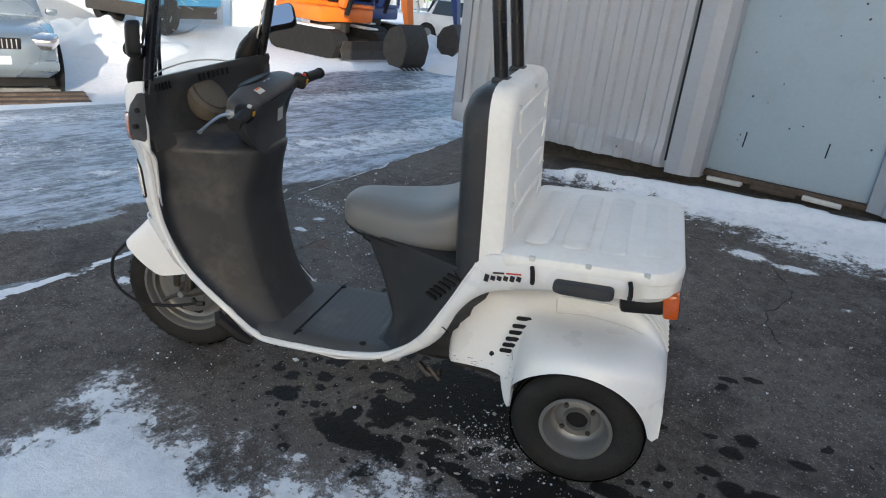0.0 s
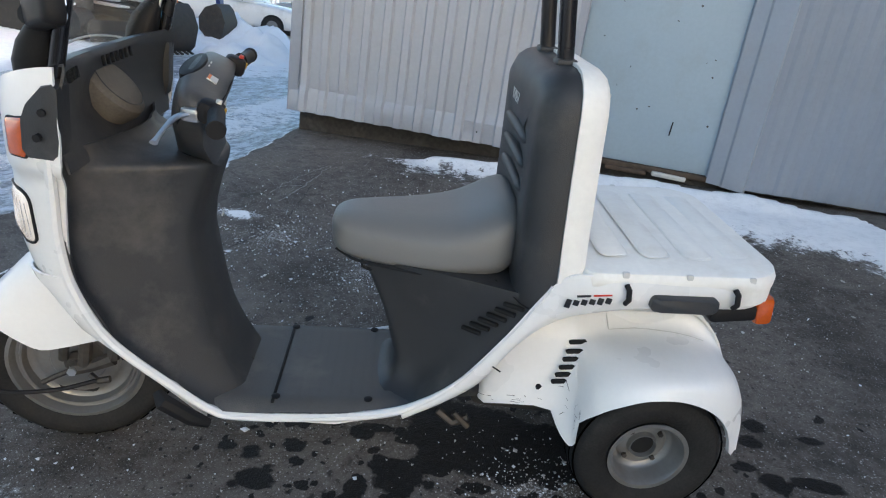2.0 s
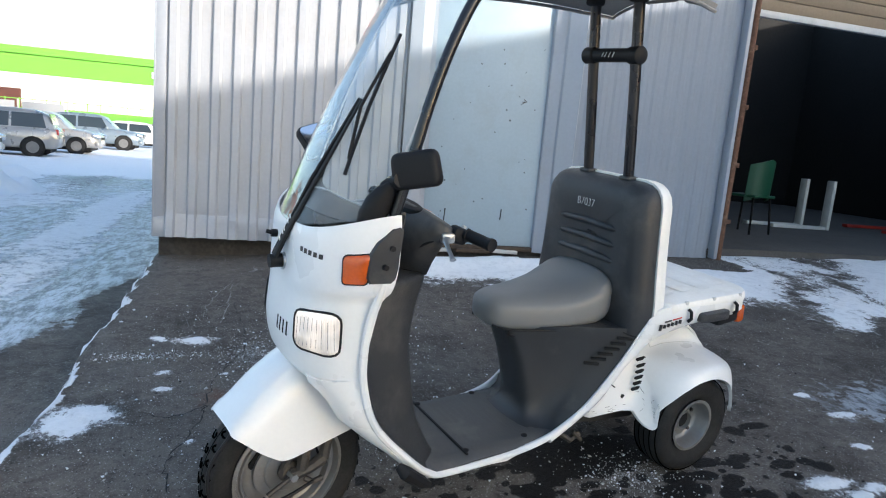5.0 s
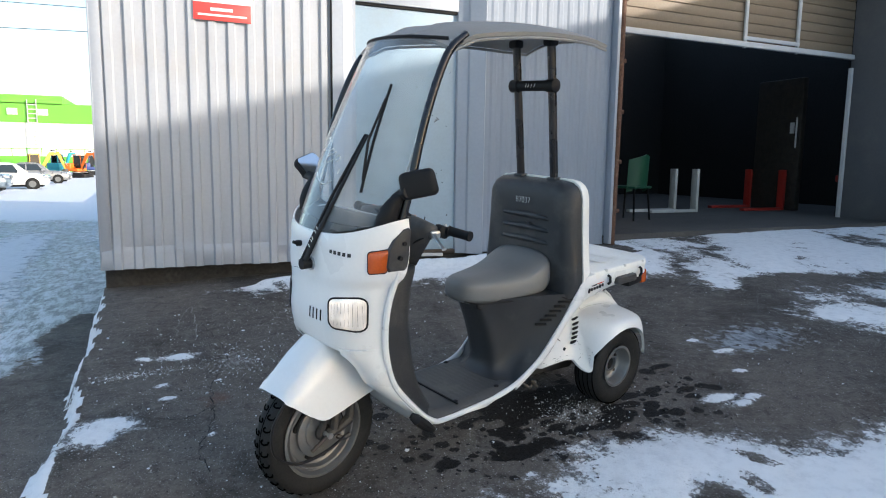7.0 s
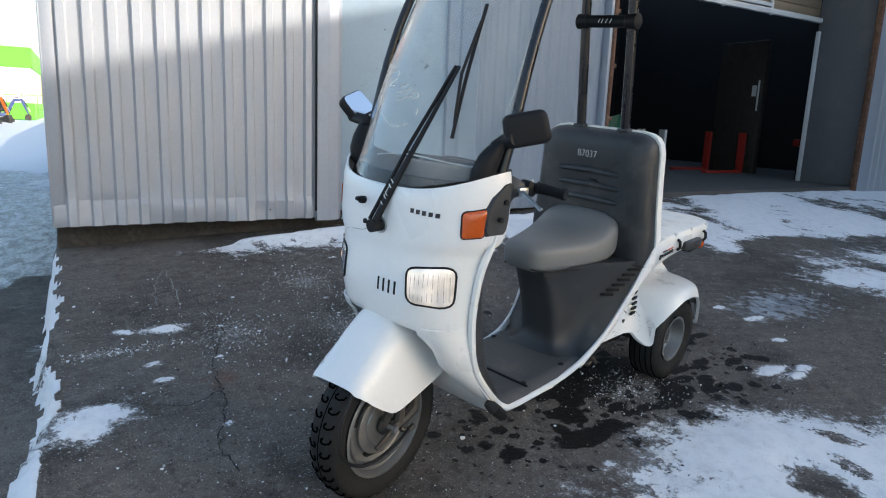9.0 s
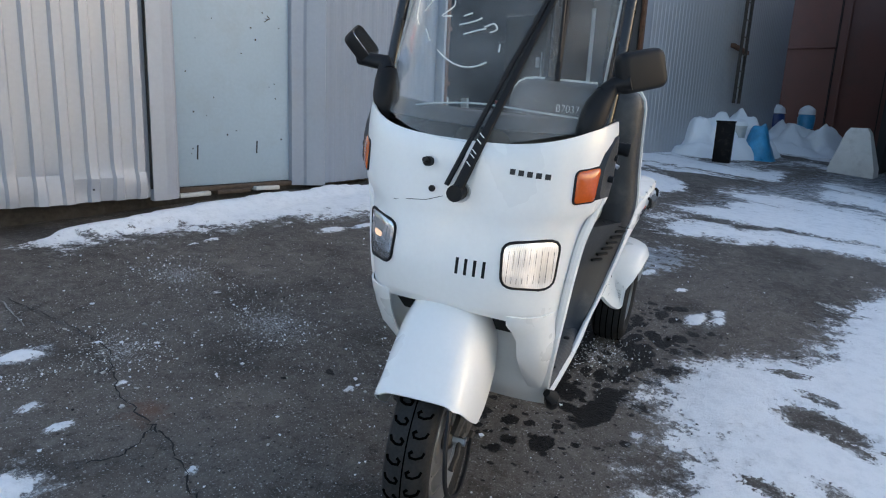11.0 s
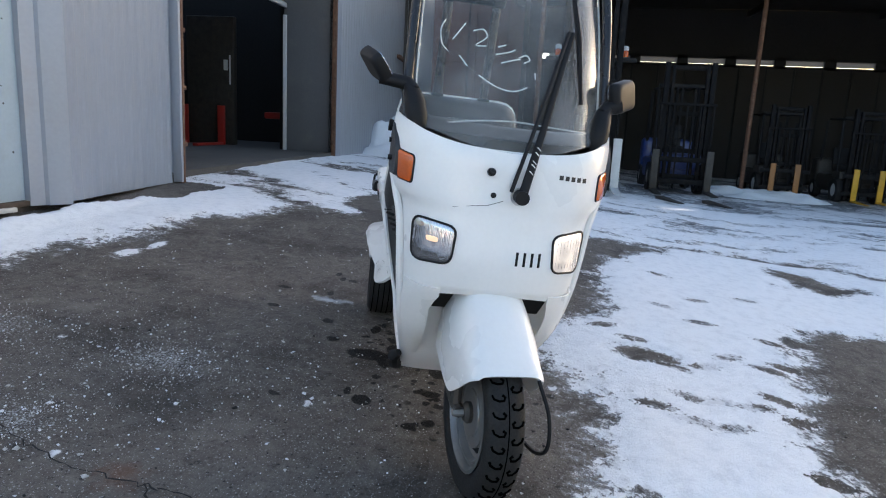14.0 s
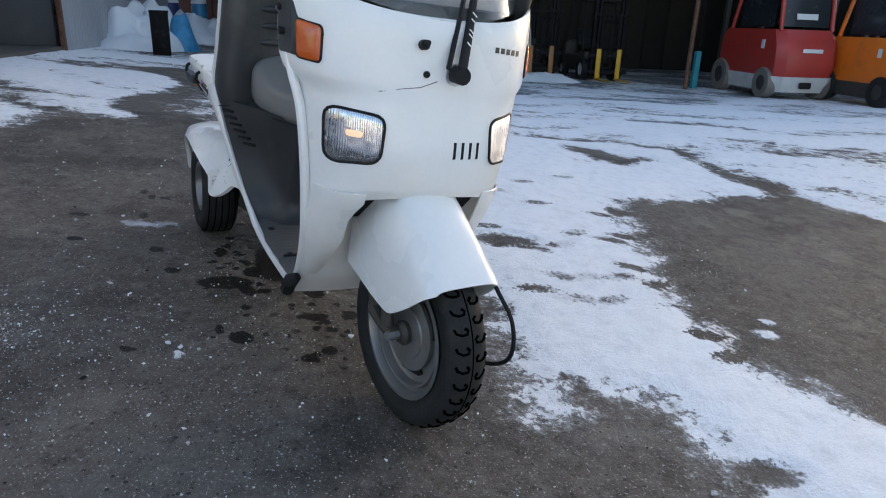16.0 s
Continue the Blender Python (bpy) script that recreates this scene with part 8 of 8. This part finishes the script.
    part("bucket", loft([[p3 + Vector((x * 0.85, dy, z * 0.85)) for x, z in bk_] for dy in (-0.3, 0.3)]), DARKMETAL, e, "dark steel bucket", smooth=50)
    part("bucket_teeth", join(*[box((0.16, 0.05, 0.03), tuple(p3 + Vector((0.12, -0.24 + 0.12 * i, -0.67))), (0, 20, 0), 0.008) for i in range(5)]), DARKMETAL, e)
    return e


excavator("orange mini excavator with dark blue cab on rubber tracks", ORANGEPAINT, BLUEPAINT, at_ground(-9.1, 9.05, -6), ((0.7, 1.0), (1.35, 2.75), (2.1, 2.75), (2.55, 0.75)))
excavator("blue mini excavator with its bucket down in snow", BLUEPAINT, BLUEPAINT, at_ground(-10.9, 12.2, 4), ((0.7, 1.0), (1.3, 2.9), (2.6, 2.75), (2.95, 0.72)))
heap("snow_heap", "long ploughed snow bank under the excavator buckets", -8.2, 13.2, 2.4, 1.5, 0.55, seed=13)
heap("snow_heap", "ploughed snow bank by the orange bucket", -6.0, 10.2, 1.2, 1.2, 0.45, seed=17)
heap("snow_heap", "bright sunlit snow bank behind the silver car", -12.4, 5.9, 2.6, 1.0, 0.35, seed=21)

car("silver blue off-road car standing on boards in snow", BLUECAR, at_ground(-11.1, 3.17, -19), 4.6, 1.85, 1.68, "suv")
car("white sedan parked behind the snow bank", WHITECAR, at_ground(-10.4, 17.0, 8), 4.5, 1.7, 1.42, "sedan")
car("silver hatchback with its tail to the road", SILVERCAR, at_ground(-10.2, 22.6, 190), 3.75, 1.7, 1.53, "hatch")
car("silver wagon parked nose to the road", SILVERCAR, at_ground(-10.3, 27.0, 5), 4.3, 1.75, 1.55, "hatch")
car("dark grey off-road car at the end of the row", BLUECAR, at_ground(-10.5, 35.0, 5), 4.6, 1.85, 1.7, "suv")
car("silver car parked beyond the excavators", SILVERCAR, at_ground(-15.5, 23.5, 184), 4.0, 1.7, 1.5, "hatch")
car("white car parked at the far end", WHITECAR, at_ground(-9.7, 41.6, 5), 4.4, 1.75, 1.5, "hatch")
car("silver sedan parked beside the far machines", SILVERCAR, at_ground(-9.7, 51.0, 5), 4.5, 1.75, 1.45, "sedan")
bd = thing("timber_boards", "snowy timber boards lying before the parked car", "boards", at_ground(-8.55, 2.45, 71))
for k in range(3):
    part("board", box((1.9, 0.16, 0.05), (0, -0.2 + 0.2 * k, 0.03 + 0.02 * k), (0, 0, 2 * k), 0.008), WOOD, bd)

fence = thing("fence", "grey sheet metal fence behind the parked cars", "fence", kind="structure")
for k in range(4, 26):
    x = -5 - 2.4 * k
    part("fence_panel", box((2.34, 0.05, 2.0), (x, 42 - 0.42 * k, 0.45), (0, 0, -10), 0.01), FENCEGREY, fence)
    part("fence_post", box((0.09, 0.09, 2.15), (x + 1.2, 42 - 0.42 * k + 0.18, 0.5), bevel=0.01), FENCEGREY, fence)

gb = thing("green_white_building", "long white warehouse with bright green bands", "building", pose(0, 0, 0))
part("wall", box((120, 20, 7.2), (-66, 96, 2.6)), WHITECLAD, gb)
part("roof_band", box((120.3, 20.3, 2.2), (-66, 96, 6.1)), GREENPAINT, gb)
part("base_band", box((120.2, 20.2, 2.0), (-66, 96, 0.2)), GREENPAINT, gb)
part("raised_band", box((36, 20.3, 1.0), (-30, 96, 7.6)), GREENPAINT, gb)
for x in (-14, -17):
    part("window", box((1.0, 0.2, 0.7), (x, 85.8, 6.2)), WHITECLAD, gb)
part("gate", box((4.5, 0.3, 2.2), (-34, 85.8, 2.1)), BROWNRED, gb)
part("roof_ladder", join(*[box((0.09, 0.1, 8), (x, 85.7, 3.6)) for x in (-15.5, -14.6)], *[box((1.0, 0.1, 0.1), (-15.05, 85.7, 0.5 + 0.5 * i)) for i in range(14)]), PALEGREY, gb)
rail = thing("green_railing", "thin green railing before the warehouse", "railing", kind="structure")
for k in range(30):
    part("bar", box((0.08, 0.08, 2.2), (-4 - 1.4 * k, 82, 1.0)), GREENPAINT, rail)
for z in (0.6, 2.0):
    part("rail", box((44, 0.08, 0.08), (-24, 82, z)), GREENPAINT, rail)
ww = thing("white_hoarding", "white painted hoarding in full sun", "hoarding", kind="structure")
for k in range(8):
    part("panel", box((0.08, 2.45, 3.4), (-15.5 + 0.15 * k, -3 + 2.5 * k, 1.3), (0, 0, 4), 0.01), WHITECLAD, ww)
tk = thing("blue_truck_box", "light blue truck body standing behind the snow", "truck", at_ground(-12.6, 7.2, 5))
part("truck_box", box((2.2, 1.9, 1.9), (0, 0, 1.55), bevel=0.08), SKYBLUE, tk)
part("chassis", box((2.0, 1.8, 0.3), (0, 0, 0.5), bevel=0.03), DARKMETAL, tk)
part("pink_panel", box((0.02, 1.0, 0.3), (1.105, 0.3, 2.1)), REDPAINT, tk)
for y in (-0.45,):
    for x in (-0.85, 0.85):
        part("wheel", shift(lathe([(0.22, -0.12), (0.42, -0.12), (0.45, 0), (0.42, 0.12), (0.22, 0.12)], 20, True), pose(x, y, 0.45, 0, 0, 0)), RUBBER, tk)

for x, y, mt, lb, a in ((-11.5, 62, YELLOW, "yellow machine far down the road", 20), (-10.4, 68, TEAL, "teal machine far down the road", 60), (-8.6, 65, ORANGEPAINT, "orange machine far down the road", -30), (-8.2, 74, BLUEPAINT, "blue machine far down the road", 10)):
    excavator(lb, mt, mt, at_ground(x, y, a), k=0.85)


def bare_tree(x, y, h, seed):
    r = random.Random(seed)
    tr_ = thing("bare_tree", "leafless reddish brown tree beyond the fence", "tree", pose(x, y, -0.6), "bare trees")
    part("trunk", tube([(0, 0, 0), (0.1, 0, h * 0.4), (0.05, 0.1, h * 0.75)], [h * 0.03, h * 0.022, h * 0.008], 7), BARK, tr_)
    twigs = []
    for i in range(60):
        z0 = h * r.uniform(0.25, 0.75)
        a, l_ = r.uniform(0, 6.28), h * r.uniform(0.15, 0.36)
        p = Vector((0.05, 0, z0))
        q = p + Vector((math.cos(a) * l_ * 0.7, math.sin(a) * l_ * 0.7, l_ * 0.8))
        twigs.append(tube([p, (p + q) / 2 + Vector((0, 0, -0.1)), q], [h * 0.008, h * 0.005, h * 0.002], 4))
        for j in range(5):
            b = a + r.uniform(-1, 1)
            s = p + (q - p) * r.uniform(0.4, 1)
            twigs.append(tube([s, s + Vector((math.cos(b) * l_ * 0.35, math.sin(b) * l_ * 0.35, l_ * 0.4))], [h * 0.003, h * 0.0015], 3))
    part("crown", join(*twigs), BARK, tr_)


for i, (x, y, h) in enumerate(((-33, 62, 9), (-52, 70, 10), (-60, 66, 8), (-44, 64, 7))):
    bare_tree(x, y, h, 30 + i)
wires = thing("overhead_wires", "thin black wires on poles crossing the sky", "wire")
for x in (-40, 8):
    part("pole", tube([(x, 40, -0.6), (x, 40, 12)], 0.12, 8), WOOD, wires)
for z0, z1 in ((7.6, 8.6), (9.4, 9.7), (10.6, 11.6)):
    part("wire", tube([Vector((-40 + 6 * k, 40, z0 + (z1 - z0) * k / 8 - 0.3 * math.sin(math.pi * k / 8))) for k in range(9)], 0.018, 4), BLACK, wires)
